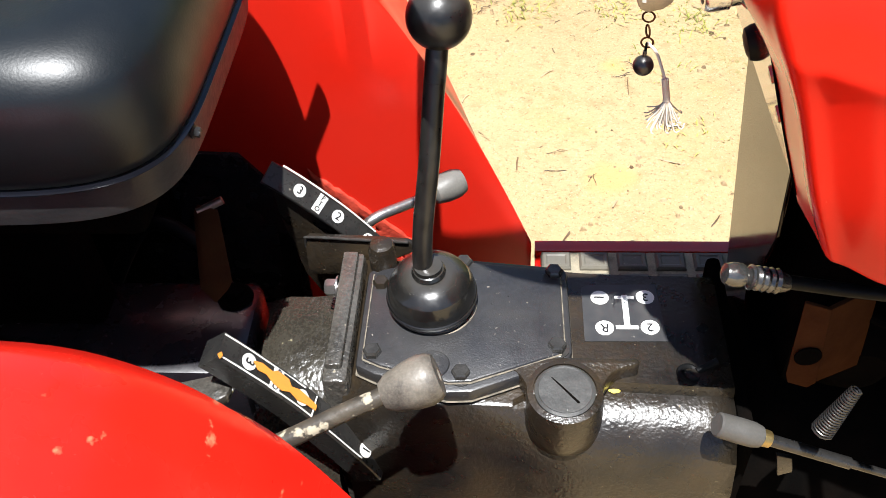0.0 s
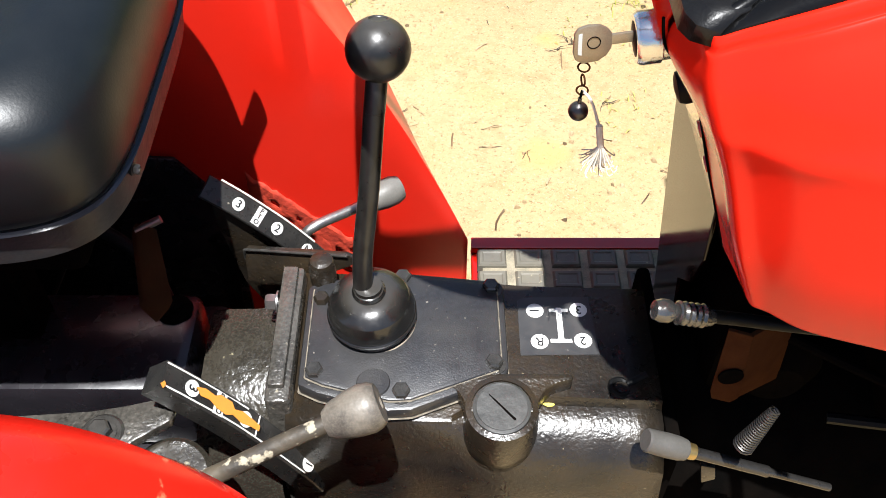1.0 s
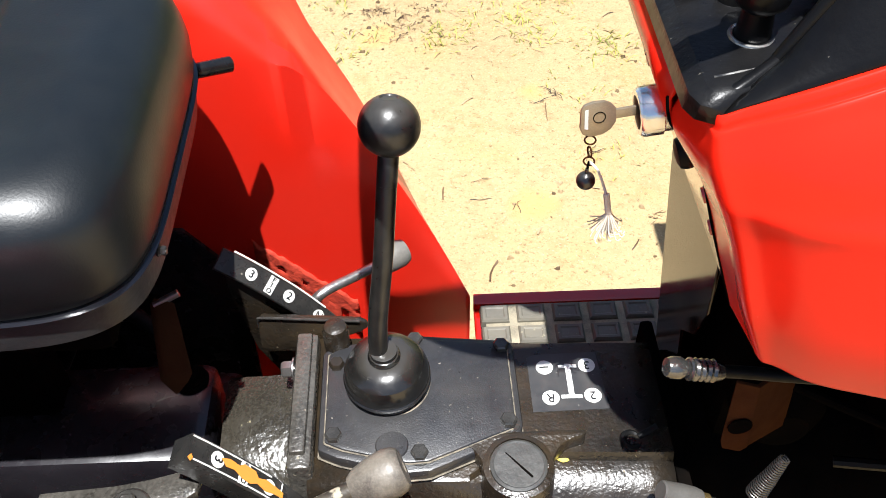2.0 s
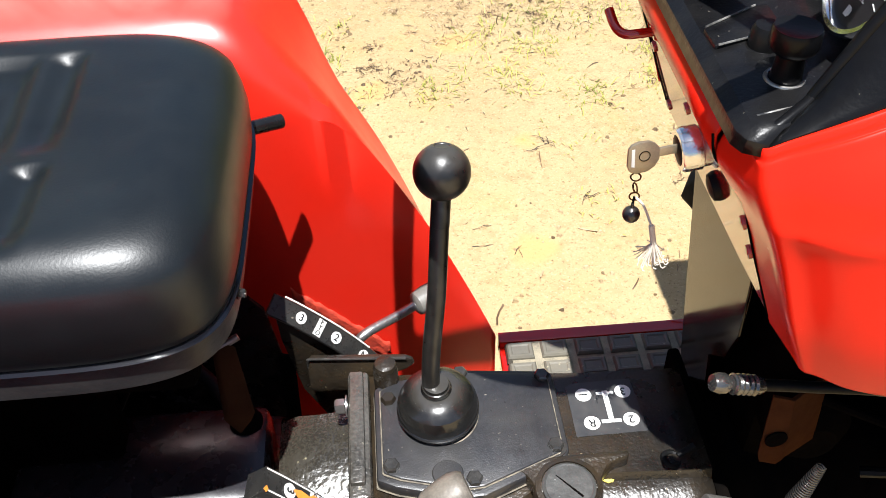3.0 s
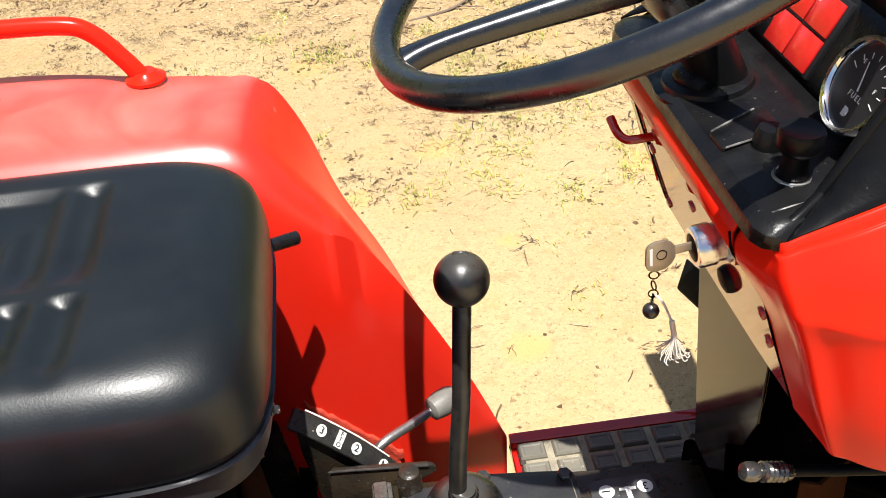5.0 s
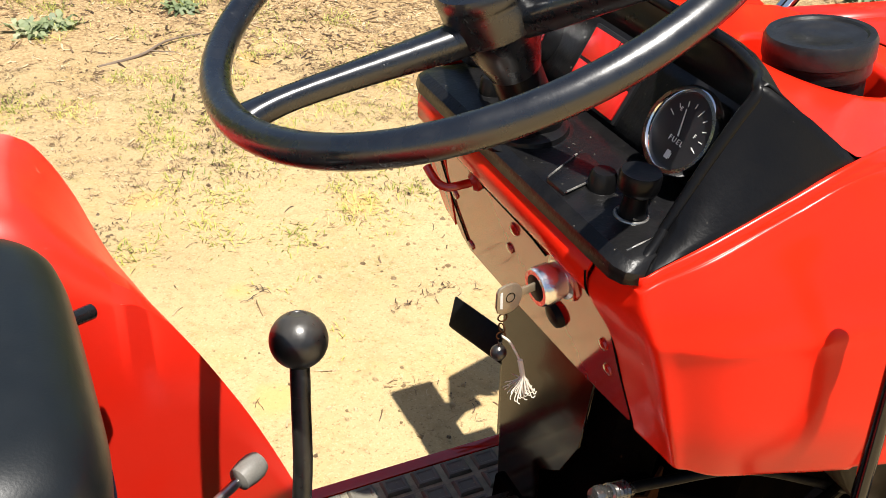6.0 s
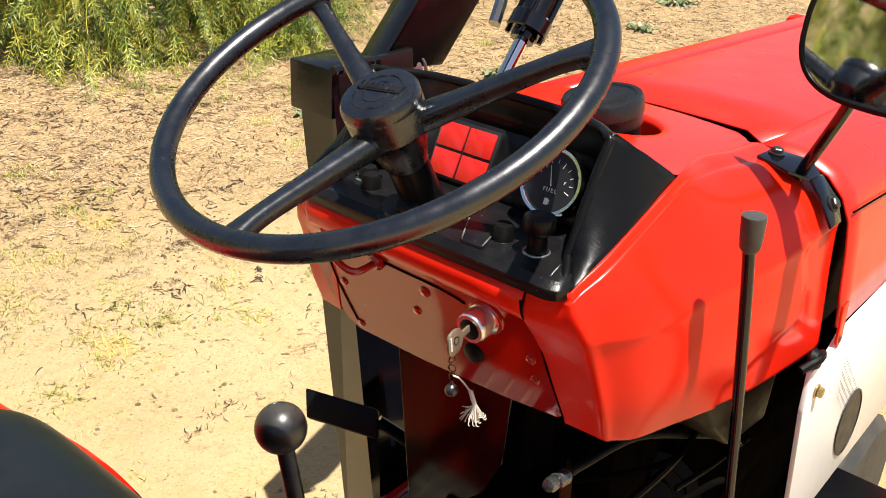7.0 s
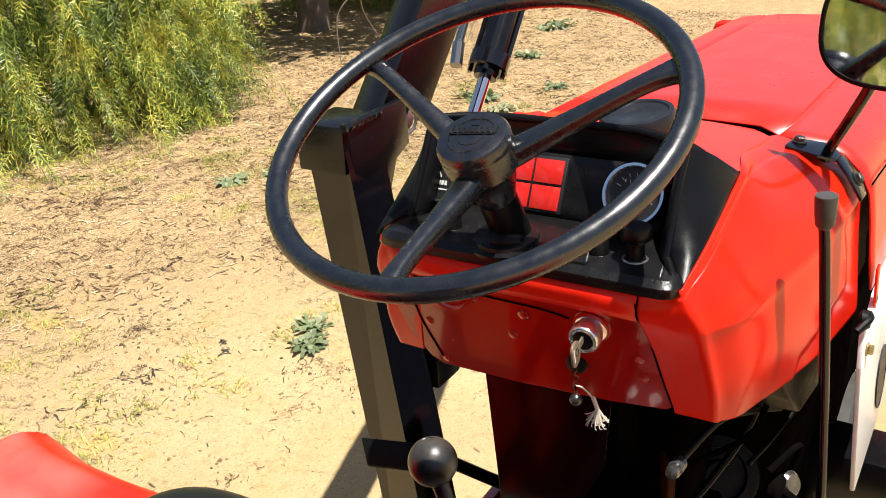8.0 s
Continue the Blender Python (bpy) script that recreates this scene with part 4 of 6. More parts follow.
# dash cowl, right and left sides
S = [
    [(0.168, -0.1060, 1.0990), (0.1565, -0.1065, 1.087), (0.1610, -0.1075, 1.070), (0.1845, -0.1140, 1.03), (0.1997, -0.1225, 0.985), (0.2131, -0.1310, 0.945)],
    [(0.172, -0.141, 1.1025), (0.168, -0.152, 1.089), (0.1745, -0.157, 1.070), (0.190, -0.164, 1.03), (0.205, -0.170, 0.982), (0.222, -0.170, 0.940)],
    [(0.215, -0.146, 1.122), (0.214, -0.164, 1.112), (0.219, -0.178, 1.085), (0.229, -0.189, 1.035), (0.241, -0.192, 0.982), (0.253, -0.185, 0.934)],
    [(0.270, -0.149, 1.146), (0.272, -0.163, 1.137), (0.276, -0.184, 1.100), (0.284, -0.204, 1.045), (0.292, -0.208, 0.985), (0.298, -0.198, 0.932)],
    [(0.326, -0.150, 1.168), (0.326, -0.166, 1.158), (0.326, -0.190, 1.115), (0.330, -0.213, 1.05), (0.335, -0.219, 0.99), (0.338, -0.211, 0.932)],
    [(0.40, -0.132, 1.163), (0.40, -0.169, 1.150), (0.40, -0.204, 1.114), (0.40, -0.225, 1.06), (0.40, -0.231, 0.995), (0.40, -0.229, 0.932)],
    [(0.48, -0.130, 1.150), (0.48, -0.174, 1.143), (0.48, -0.211, 1.118), (0.48, -0.233, 1.080), (0.48, -0.242, 1.01), (0.48, -0.244, 0.935)],
    [(0.540, -0.130, 1.144), (0.540, -0.178, 1.139), (0.541, -0.215, 1.118), (0.541, -0.237, 1.085), (0.540, -0.245, 1.02), (0.537, -0.253, 0.937)],
]
DASH_C = 0.015
LEFT_C = 0.0245
LEFT_S = 0.0185


def flank_relief(p):
    """Pressed crease along the flank and a shallow recessed field towards the hood."""
    zc = 1.0575 + (p.x - 0.17) * 0.075
    out = 0.0052 * math.exp(-abs(p.z - zc) / 0.009)
    inside = min(p.x - (0.470 + (1.06 - p.z) * 0.10), 0.02) if p.z > 0.998 else (0.962 + (p.x - 0.365) * 0.32 - p.z) * 0.95
    if p.x > 0.355:
        out -= 0.0028 * min(1.0, max(0.0, inside / 0.003))
    out += 0.0006 * noise.noise(Vector((p.x * 14, 0.0, p.z * 14)))
    return out * min(1.0, max(0.0, (1.125 - p.z) / 0.03)) * min(1.0, max(0.0, (p.x - 0.166) / 0.03))


def flare(rows):
    """Refines a side sheet and adds its pressed relief."""
    full = []
    for j, r in enumerate(rows):
        p = [Vector(q) for q in r]
        if j < 6:
            p[1] = p[1].lerp(p[0].lerp(p[2], 0.3), 0.65 if j < 5 else 0.3)
        full.append([p[0], p[0].lerp(p[1], 0.16) + Vector((0, -0.0010, 0.0022)), p[0].lerp(p[1], 0.34) + Vector((0, -0.0016, 0.0012)), p[0].lerp(p[1], 0.6)] + p[1:])
    # tight fold between the rear face and the flank
    full[1:2] = [[a.lerp(b, 0.64) for a, b in zip(full[0], full[1])], full[1], [a.lerp(b, 0.30) for a, b in zip(full[1], full[2])]]
    rows = full
    cols = list(zip(*rows))
    fine = [smooth_line(c, 10) for c in cols]
    out = []
    for j in range(len(fine[0])):
        line = smooth_line([c[j] for c in fine], 12)
        out.append([p + Vector((0, -flank_relief(p), 0)) for p in line])
    return out


side_rows = flare(S)
cowl = part("dash_cowl", shell(side_rows), RED, tractor, "glossy red dashboard cowl", 60, 0.004)
part("cowl_side", shell([[Vector((p.x, 2 * LEFT_S - p.y, p.z - (0.011 * max(0.0, 1 - k / 30.0) if p.x < 0.33 else 0.0))) for k, p in enumerate(r)] for r in side_rows], flip=True), RED, cowl, "", 60, 0.004)


# top deck with the fuel filler well
CAP = Vector((0.435, -0.004, 0))


def deck_z(x, y):
    return 1.168 - (x - 0.326) * 0.118 + 0.009 * max(0.0, 1 - ((y - DASH_C) / 0.15) ** 2)


def deck_edge(x):
    return 0.166 - 0.020 * min(1.0, max(0.0, (x - 0.335) / 0.06))


def deck():
    x0, x1, half = 0.325, 0.566, 0.17
    rows = []
    n = 96
    for k in range(n):
        a = 2 * math.pi * k / n
        c, s = math.cos(a), math.sin(a)
        far = min([(x1 - CAP.x) / c if c > 1e-6 else 9, (x0 - CAP.x) / c if c < -1e-6 else 9, (2 * LEFT_S - DASH_C + half - CAP.y) / s if s > 1e-6 else 9, (DASH_C - half - CAP.y) / s if s < -1e-6 else 9])
        row = [(CAP.x + c * r, CAP.y + s * r, dz) for r, dz in ((0.062, -0.045), (0.062, -0.006), (0.0635, -0.0015), (0.066, 0.0), (0.074, 0.0))]
        row += [(CAP.x + c * (0.074 + (far - 0.074) * f), CAP.y + s * (0.074 + (far - 0.074) * f), 0.0) for f in (0.25, 0.5, 0.75, 1.0)]
        out = []
        for x, y, dz in row:
            x = min(x, 0.562 - 1.05 * max(0.0, -0.107 - y))
            e = deck_edge(x)
            y = min(max(y, DASH_C - e), 2 * LEFT_S - DASH_C + e)
            out.append((x, y, deck_z(x, y) + dz))
        rows.append(out)
    rows.append(rows[0])
    return shell(rows, flip=True)


part("cowl_top", deck(), RED, cowl, "red cowl top with filler well", 50)
part("well_floor", disc((CAP.x, CAP.y, 1.095), (0, 0, 1), 0.066), IRON, cowl)
part("filler_pipe", rod((CAP.x, CAP.y, 1.095), (CAP.x - 0.004, CAP.y, 1.150), 0.036, n=36), RUBBER, cowl)
part("fuel_cap", lathe([(0.039, -0.02), (0.0392, -0.001), (0.0425, 0.001), (0.0425, 0.012), (0.0440, 0.013), (0.0440, 0.027), (0.0418, 0.0310), (0.0365, 0.0310), (0.035, 0.0290), (0.022, 0.0293), (0.020, 0.0283), (0.001, 0.0283)], (CAP.x - 0.002, CAP.y - 0.002, 1.159), (-0.13, 0.10, 1), 56), CAP_RUBBER, cowl, "dusty black fuel cap")

# rear instrument panel of the cowl
def panel_x(z):
    return 0.1655 + (1.09 - z) * 0.335


panel_line = [(0.165, 1.078), (0.185, 1.05), (0.190, 1.02), (0.176, 0.965), (0.160, 0.937), (0.145, 0.928), (0.05, 0.929), (-0.06, 0.937), (-0.122, 0.946), (-0.1285, 0.952), (-0.1135, 1.03), (-0.1062, 1.078)]
part("rear_panel", prism([(panel_x(z), y, z) for y, z in panel_line], (0.004, 0, 0.001), 0.001), PANEL_RED, cowl, "glossy red key panel", 20)
part("panel_lip", shell([[(x, y, z) for x, z in ((0.1735, 1.062), (0.164, 1.066), (0.1575, 1.075), (0.156, 1.086), (0.160, 1.095), (0.168, 1.099), (0.176, 1.098))] for y in (-0.1056, -0.05, 0.05, 0.12, 0.158)]
                        + [[(x + 0.008, 0.176, z) for x, z in ((0.1735, 1.062), (0.166, 1.066), (0.1605, 1.075), (0.159, 1.086), (0.162, 1.095), (0.168, 1.099), (0.176, 1.098))]]
                        + [[(x + 0.022, 0.186, z) for x, z in ((0.1735, 1.062), (0.170, 1.066), (0.167, 1.075), (0.166, 1.086), (0.167, 1.095), (0.170, 1.099), (0.176, 1.098))]]), RED, cowl, "rounded red dash lip", 60, 0.003)
part("panel_seam", weld(tube([(0.1560, -0.1062, 1.088), (0.1608, -0.1070, 1.070), (panel_x(1.05) - 0.001, -0.1105, 1.05), (panel_x(1.0) - 0.001, -0.1195, 1.0), (panel_x(0.95) - 0.001, -0.1300, 0.95)], 0.0009, 6),
                        tube([(panel_x(1.06) - 0.001, 0.165, 1.06), (panel_x(1.052) - 0.001, 0.08, 1.052), (panel_x(1.05) - 0.001, 0.0, 1.05), (panel_x(1.045) - 0.001, -0.03, 1.045)], 0.0009, 6),
                        tube([(panel_x(1.05) - 0.001, 0.163, 1.05), (panel_x(0.99) - 0.001, 0.156, 0.99), (panel_x(0.935) - 0.001, 0.140, 0.935)], 0.0009, 6)), IRON, cowl)
for y, z in ((0.147, 0.995), (0.138, 0.940), (0.040, 1.004), (-0.100, 1.010), (-0.102, 0.985)):
    part("rivet", lathe([(0.0052, 0), (0.0048, 0.0018), (0.001, 0.0026)], (panel_x(z), y, z), (-1, 0, -0.33), 14), RED_DARK, cowl)
part("panel_screw", lathe([(0.0062, 0), (0.0062, 0.0012), (0.004, 0.0030), (0.001, 0.0032)], (panel_x(1.036), 0.022, 1.036), (-1, 0, -0.33), 16), RED_DARK, cowl)
hook = part("hook", tube([(panel_x(1.05) + 0.004, 0.080, 1.05), (0.162, 0.080, 1.048), (0.151, 0.083, 1.0465), (0.145, 0.091, 1.049), (0.142, 0.104, 1.0565)], 0.0038, 10), RED_DARK, cowl, "bent red hook")
part("hook_plate", lathe([(0.009, 0), (0.009, 0.004), (0.006, 0.007)], (panel_x(1.05) - 0.001, 0.080, 1.05), (-1, 0, -0.3), 20), RED_DARK, cowl)

# ignition switch and rubber button
lock = part("ignition_switch", weld(lathe([(0.0165, 0), (0.0165, 0.003), (0.0140, 0.005), (0.0140, 0.0105), (0.0155, 0.0115), (0.0155, 0.0225), (0.0140, 0.0250), (0.0105, 0.0250), (0.0102, 0.0235), (0.001, 0.0235)], (panel_x(1.04) - 0.001, -0.054, 1.041), (-1, -0.03, -0.14), 40)), LOCK_METAL, tractor, "chrome ignition switch")
part("lock_core", weld(lathe([(0.0104, 0), (0.0104, 0.0018), (0.0098, 0.0022), (0.001, 0.0030)], (panel_x(1.04) - 0.0237, -0.0547, 1.0379), (-1, -0.03, -0.14), 24)), RUBBER, lock)
part("switch_base", lathe([(0.020, 0), (0.019, 0.003), (0.014, 0.004)], (panel_x(1.04), -0.054, 1.0415), (-1, 0, -0.3), 30), RED_DARK, lock)
part("rubber_button", lathe([(0.0115, 0), (0.0115, 0.002), (0.010, 0.006), (0.006, 0.0075), (0.001, 0.008)], (panel_x(0.983), -0.030, 0.984), (-1, 0, -0.3), 24), RUBBER, lock, "knurled black push button")

WORN_EDGE = material("worn_plastic_edge", (0.02, 0.02, 0.02), 0.3, 0, (0.24, 0.23, 0.21), 110, 1.0, 0.2)
TRAY = material("dusty_tray_plastic", (0.0035, 0.0035, 0.0042), 0.33, 0, (0.0095, 0.009, 0.0085), 40, 0.8, 0.2, 0.2, 320, spec=0.26,
                spots=(0.22, 0.20, 0.16), spot_scale=260, spot_cut=0.70, rough_var=0.14)
# black instrument moulding
def face_x(z):
    return 0.252 + (z - 1.11) * 0.46


moulding_tray = part("instrument_moulding", weld(
    shell([[(0.1735, -0.1415, 1.097), (0.175, -0.1405, 1.1035), (0.178, -0.139, 1.106), (0.183, -0.136, 1.109), (0.20, -0.130, 1.110), (0.21, -0.118, 1.113), (0.222, -0.108, 1.114)], [(0.164, -0.135, 1.096), (0.1655, -0.1345, 1.1035), (0.171, -0.133, 1.108), (0.178, -0.131, 1.109), (0.20, -0.124, 1.110), (0.215, -0.114, 1.113), (0.235, -0.106, 1.115)]] + [[(x, y, z) for x, z in ((0.1605, 1.096), (0.162, 1.104), (0.168, 1.1085), (0.178, 1.109), (0.20, 1.110), (0.235, 1.113), (0.252, 1.116))] for y in (-0.127, -0.122, 0.0, 0.12, 0.162)]
          + [[(x + 0.005, 0.177, z) for x, z in ((0.1605, 1.096), (0.162, 1.103), (0.168, 1.1065), (0.178, 1.107), (0.20, 1.108), (0.235, 1.111), (0.252, 1.114))]]
          + [[(x + 0.016, 0.188, z) for x, z in ((0.1605, 1.092), (0.162, 1.097), (0.168, 1.100), (0.178, 1.101), (0.20, 1.104), (0.232, 1.108), (0.245, 1.110))]], flip=True),
    shell([[(face_x(z) + 0.0, y, z) for z in (1.108, 1.13, 1.15, 1.168, 1.182)] for y in (-0.112, -0.05, 0.02, 0.09, 0.170)]),
), TRAY, tractor, "black plastic instrument moulding", 30, 0.003)
CHEEK = [
    [(0.222, -0.106, 1.1145), (0.256, -0.104, 1.160), (0.275, -0.106, 1.2)],
    [(0.207, -0.1135, 1.1145), (0.234, -0.1115, 1.165), (0.256, -0.112, 1.207)],
    [(0.2035, -0.1175, 1.1165), (0.2310, -0.1155, 1.168), (0.2555, -0.1155, 1.212)],
    [(0.2055, -0.1215, 1.1175), (0.2345, -0.1195, 1.169), (0.2590, -0.1190, 1.2120)],
    [(0.1915, -0.1305, 1.1120), (0.2400, -0.1320, 1.1560), (0.2880, -0.1335, 1.1930)],
    [(0.1770, -0.1392, 1.1050), (0.2440, -0.1450, 1.1400), (0.3140, -0.1470, 1.1730)],
    [(0.1740, -0.1412, 1.1030), (0.2450, -0.1470, 1.1365), (0.3190, -0.1490, 1.1680)],
    [(0.1745, -0.1418, 1.1010), (0.2460, -0.1475, 1.1340), (0.3215, -0.1493, 1.1650)],
]
part("cheek", shell([smooth_line(r, 6) for r in CHEEK]), BLACK_PLASTIC, moulding_tray, "", 40, 0.002)
part("cheek", shell([smooth_line([(x, 2 * LEFT_C - y, z) for x, y, z in r], 6) for r in CHEEK], flip=True), BLACK_PLASTIC, moulding_tray, "", 40, 0.002)


def visor_row(y):
    k = 0.034 * max(0.0, 1 - ((y - LEFT_C) / 0.139) ** 4)
    return [(x, y, z) for x, z in ((face_x(1.178) + 0.002, 1.178), (min(0.270 + k, 0.2865), 1.194), (0.2575 + k, 1.206), (0.2545 + k, 1.2105), (0.2570 + k, 1.2130), (0.262 + k, 1.2110), (0.284 + k * 0.7, 1.1940), (0.306 + k * 0.4, 1.1780), (0.330, 1.164))]


VISOR_END = [(0.2555, -0.1155, 1.2105)] * 4 + [(0.2585, -0.1190, 1.2125), (0.268, -0.1245, 1.2055), (0.284, -0.1325, 1.1930), (0.302, -0.1415, 1.1800), (0.3215, -0.1495, 1.1655)]
visor_rows = [VISOR_END] + [visor_row(-0.113 + 0.284 * k / 14) for k in range(15)] + [[(x, 2 * LEFT_C - y, z) for x, y, z in VISOR_END]]
part("visor", shell(visor_rows, flip=True), BLACK_PLASTIC, moulding_tray, "", 60, 0.002)
ridge = [(0.2040, -0.1178, 1.1165), (0.2175, -0.1168, 1.1420), (0.2315, -0.1160, 1.1680), (0.2450, -0.1160, 1.1920), (0.2545, -0.1160, 1.2065)]
lip = [(v[3][0] + 0.002, v[3][1], v[3][2]) for v in visor_rows[2:-2:2]]
part("visor_edge", tube(ridge + [(0.2580, -0.1110, 1.2105)] + lip + [(0.2580, 0.1690, 1.2105)] + [(x, 2 * LEFT_C - y, z) for x, y, z in ridge[::-1]], 0.0042, 12, True, 4), BLACK_PLASTIC, moulding_tray, "rounded edge of the instrument hood", 60)
def tray_block(outline, z0, z1, bev=0.0015):
    return prism([(x, y, z0) for x, y in outline], (0, 0, z1 - z0), bev)


part("tray_step", tray_block(((0.169, -0.052), (0.168, -0.030), (0.210, -0.005), (0.236, -0.004), (0.222, -0.036)), 1.107, 1.1145), TRAY, moulding_tray)
for p0, p1 in (((0.169, -0.0295, 1.1146), (0.209, -0.0060, 1.1148)), ((0.171, -0.0515, 1.1146), (0.221, -0.0360, 1.1148))):
    part("tray_rib", tube([p0, p1], 0.0008, 6, False), WORN_EDGE, moulding_tray)
part("tray_step", tray_block(((0.170, -0.118), (0.170, -0.052), (0.192, -0.052), (0.212, -0.072), (0.218, -0.106)), 1.106, 1.1105, 0.002), TRAY, moulding_tray)
part("worn_slope", shell([[(0.172, -0.1205, 1.1112), (0.172, -0.1235, 1.1122)], [(0.184, -0.116, 1.1112), (0.186, -0.1205, 1.1128)], [(0.202, -0.111, 1.1112), (0.203, -0.1155, 1.1128)], [(0.217, -0.1085, 1.1114), (0.2175, -0.110, 1.1118)]]), WORN_EDGE, moulding_tray, "worn pale slope in the tray", 30, 0.001)
part("column_boss", lathe([(0.040, 0), (0.040, 0.003), (0.034, 0.0045), (0.033, 0.0085), (0.029, 0.010)], (0.196, 0.046, 1.1085), (-0.1, 0, 1), 40), TRAY, moulding_tray, "round boss at the column foot")
part("tray_rim", tube([(0.172, -0.1330, 1.1035), (0.181, -0.1315, 1.1085), (0.193, -0.1252, 1.1130), (0.2045, -0.1180, 1.1165)], 0.0042, 12), BLACK_PLASTIC, moulding_tray, "rounded tray rim", 60)
part("tray_slot", weld(*[tube(q, 0.0006, 5, False) for q in (((0.172, -0.064, 1.111), (0.172, -0.053, 1.111)), ((0.180, -0.065, 1.111), (0.180, -0.054, 1.111)), ((0.172, -0.053, 1.111), (0.180, -0.054, 1.111)), ((0.172, -0.064, 1.111), (0.180, -0.065, 1.111)))]), WORN_EDGE, moulding_tray)

FACE_N = Vector((-0.91, 0, 0.42)).normalized()
FACE_U = Vector((0.42, 0, 0.91)).normalized()
FACE_R = Vector((0, -1, 0))


def gauge(c, with_words):
    g = part("gauge", lathe([(0.0290, -0.030), (0.0300, -0.004), (0.0326, -0.001), (0.0326, 0.003), (0.0308, 0.0062), (0.0280, 0.0060), (0.0262, 0.0035), (0.0258, 0.001)], c, FACE_N, 48, cap=False), CHROME, moulding_tray, "chrome ringed gauge with black dial")
    part("dial", disc(c + FACE_N * 0.0005, FACE_N, 0.0262, 0.0008, 40), DIAL_BLACK, g)
    t0 = c + FACE_N * 0.0016
    ticks = []
    for k in range(9):
        a = radians(-20 + k * 22)
        d = FACE_R * math.cos(a) + FACE_U * math.sin(a)
        ticks.append(tube([t0 + d * (0.0175 if k % 4 else 0.0155), t0 + d * 0.0210], 0.00035, 5, False))
    part("tick_marks", weld(*ticks), DIAL_WHITE, g)
    part("needle", tube([t0 - FACE_U * 0.004 + FACE_N * 0.0006, t0 + FACE_U * 0.014 - FACE_R * 0.006 + FACE_N * 0.0006], (0.0006, 0.0003), 6, False), DIAL_WHITE, g)
    if with_words:
        lettering("FUEL", 0.0054, t0 - FACE_U * 0.0075, FACE_R, FACE_U, DIAL_WHITE, g, 0.0002, "dial_word", space=1.35)
        lettering("E", 0.0042, t0 - FACE_R * 0.0105 + FACE_U * 0.0125, FACE_R, FACE_U, DIAL_WHITE, g, 0.0002, "dial_word")
        lettering("F", 0.0042, t0 + FACE_R * 0.0125 + FACE_U * 0.002, FACE_R, FACE_U, DIAL_WHITE, g, 0.0002, "dial_word")
        m = Matrix((FACE_R, FACE_U, FACE_N)).transposed().to_4x4()
        m.translation = t0 - FACE_U * 0.0180
        part("pump_symbol", weld(box((-0.0022, -0.003, 0), (0.0018, 0.003, 0.0003), 0, m), box((0.0022, -0.002, 0), (0.003, 0.002, 0.0003), 0, m)), DIAL_WHITE, g)
    else:
        m = Matrix((FACE_R, FACE_U, FACE_N)).transposed().to_4x4()
        m.translation = t0 - FACE_U * 0.0095
        part("counter_bars", weld(*[box((x, -0.0025, 0), (x + 0.003, 0.0025, 0.0003), 0, m) for x in (-0.007, -0.003, 0.001, 0.005)], box((-0.009, -0.008, 0), (0.009, -0.0065, 0.0003), 0, m)), DIAL_WHITE, g)
    return g


gauge(Vector((0.246, -0.0695, 1.159)), True)
gauge(Vector((0.248, 0.151, 1.151)), False)
lamp_block = part("lamp_block", prism([(face_x(z) - 0.004, y, z) for y, z in ((0.014, 1.122), (0.088, 1.122), (0.088, 1.176), (0.014, 1.176))], FACE_N * -0.006, 0.001), DIAL_BLACK, moulding_tray)
for a in range(2):
    for b in range(2):
        y0, z0 = 0.017 + a * 0.035, 1.1245 + b * 0.0255
        part("lens", prism([(face_x(z) - 0.0042, y, z) for y, z in ((y0, z0), (y0 + 0.0325, z0), (y0 + 0.0325, z0 + 0.0230), (y0, z0 + 0.0230))], FACE_N * 0.0022, 0.0006), LENS_RED, lamp_block, "square red warning lens")


def dash_knob(x, y, big):
    if big:
        k = part("pull_knob", lathe([(0.0125, 0), (0.0125, 0.003), (0.0095, 0.004), (0.0085, 0.016), (0.0085, 0.020), (0.0135, 0.024), (0.0145, 0.027), (0.0145, 0.035), (0.0135, 0.0375), (0.010, 0.0365), (0.001, 0.0365)], (x, y, 1.109), (0.0, 0, 1), 32), BLACK_PLASTIC, moulding_tray, "black pull knob")
        part("nut", ringed((x, y, 1.1125), (0, 0, 1), 0.0115, 0.0014, 28, 8), STEEL, k)
    else:
        k = part("push_switch", lathe([(0.0145, 0), (0.0145, 0.002), (0.0105, 0.004), (0.0098, 0.015), (0.008, 0.018), (0.001, 0.0184)], (x, y, 1.109), (0, 0, 1), 28), BLACK_PLASTIC, moulding_tray)


dash_knob(0.2, -0.089, True)
dash_knob(0.2, -0.052, False)
dash_knob(0.2, 0.112, False)
sw = part("light_switch", lathe([(0.015, 0), (0.015, 0.003), (0.011, 0.0045), (0.010, 0.012), (0.0075, 0.017), (0.001, 0.018)], (0.215, 0.13, 1.109), (0, 0, 1), 28), BLACK_PLASTIC, moulding_tray)
part("nut", ringed((0.215, 0.13, 1.114), (0, 0, 1), 0.0125, 0.0018, 28, 8), CHROME, sw)
part("switch_tab", lathe([(0.001, 0), (0.011, 0.002), (0.013, 0.010), (0.011, 0.022), (0.006, 0.032), (0.001, 0.034)], (0.180, 0.055, 1.1155), (0.2, -1, 0.05), 20), BLACK_PLASTIC, moulding_tray)

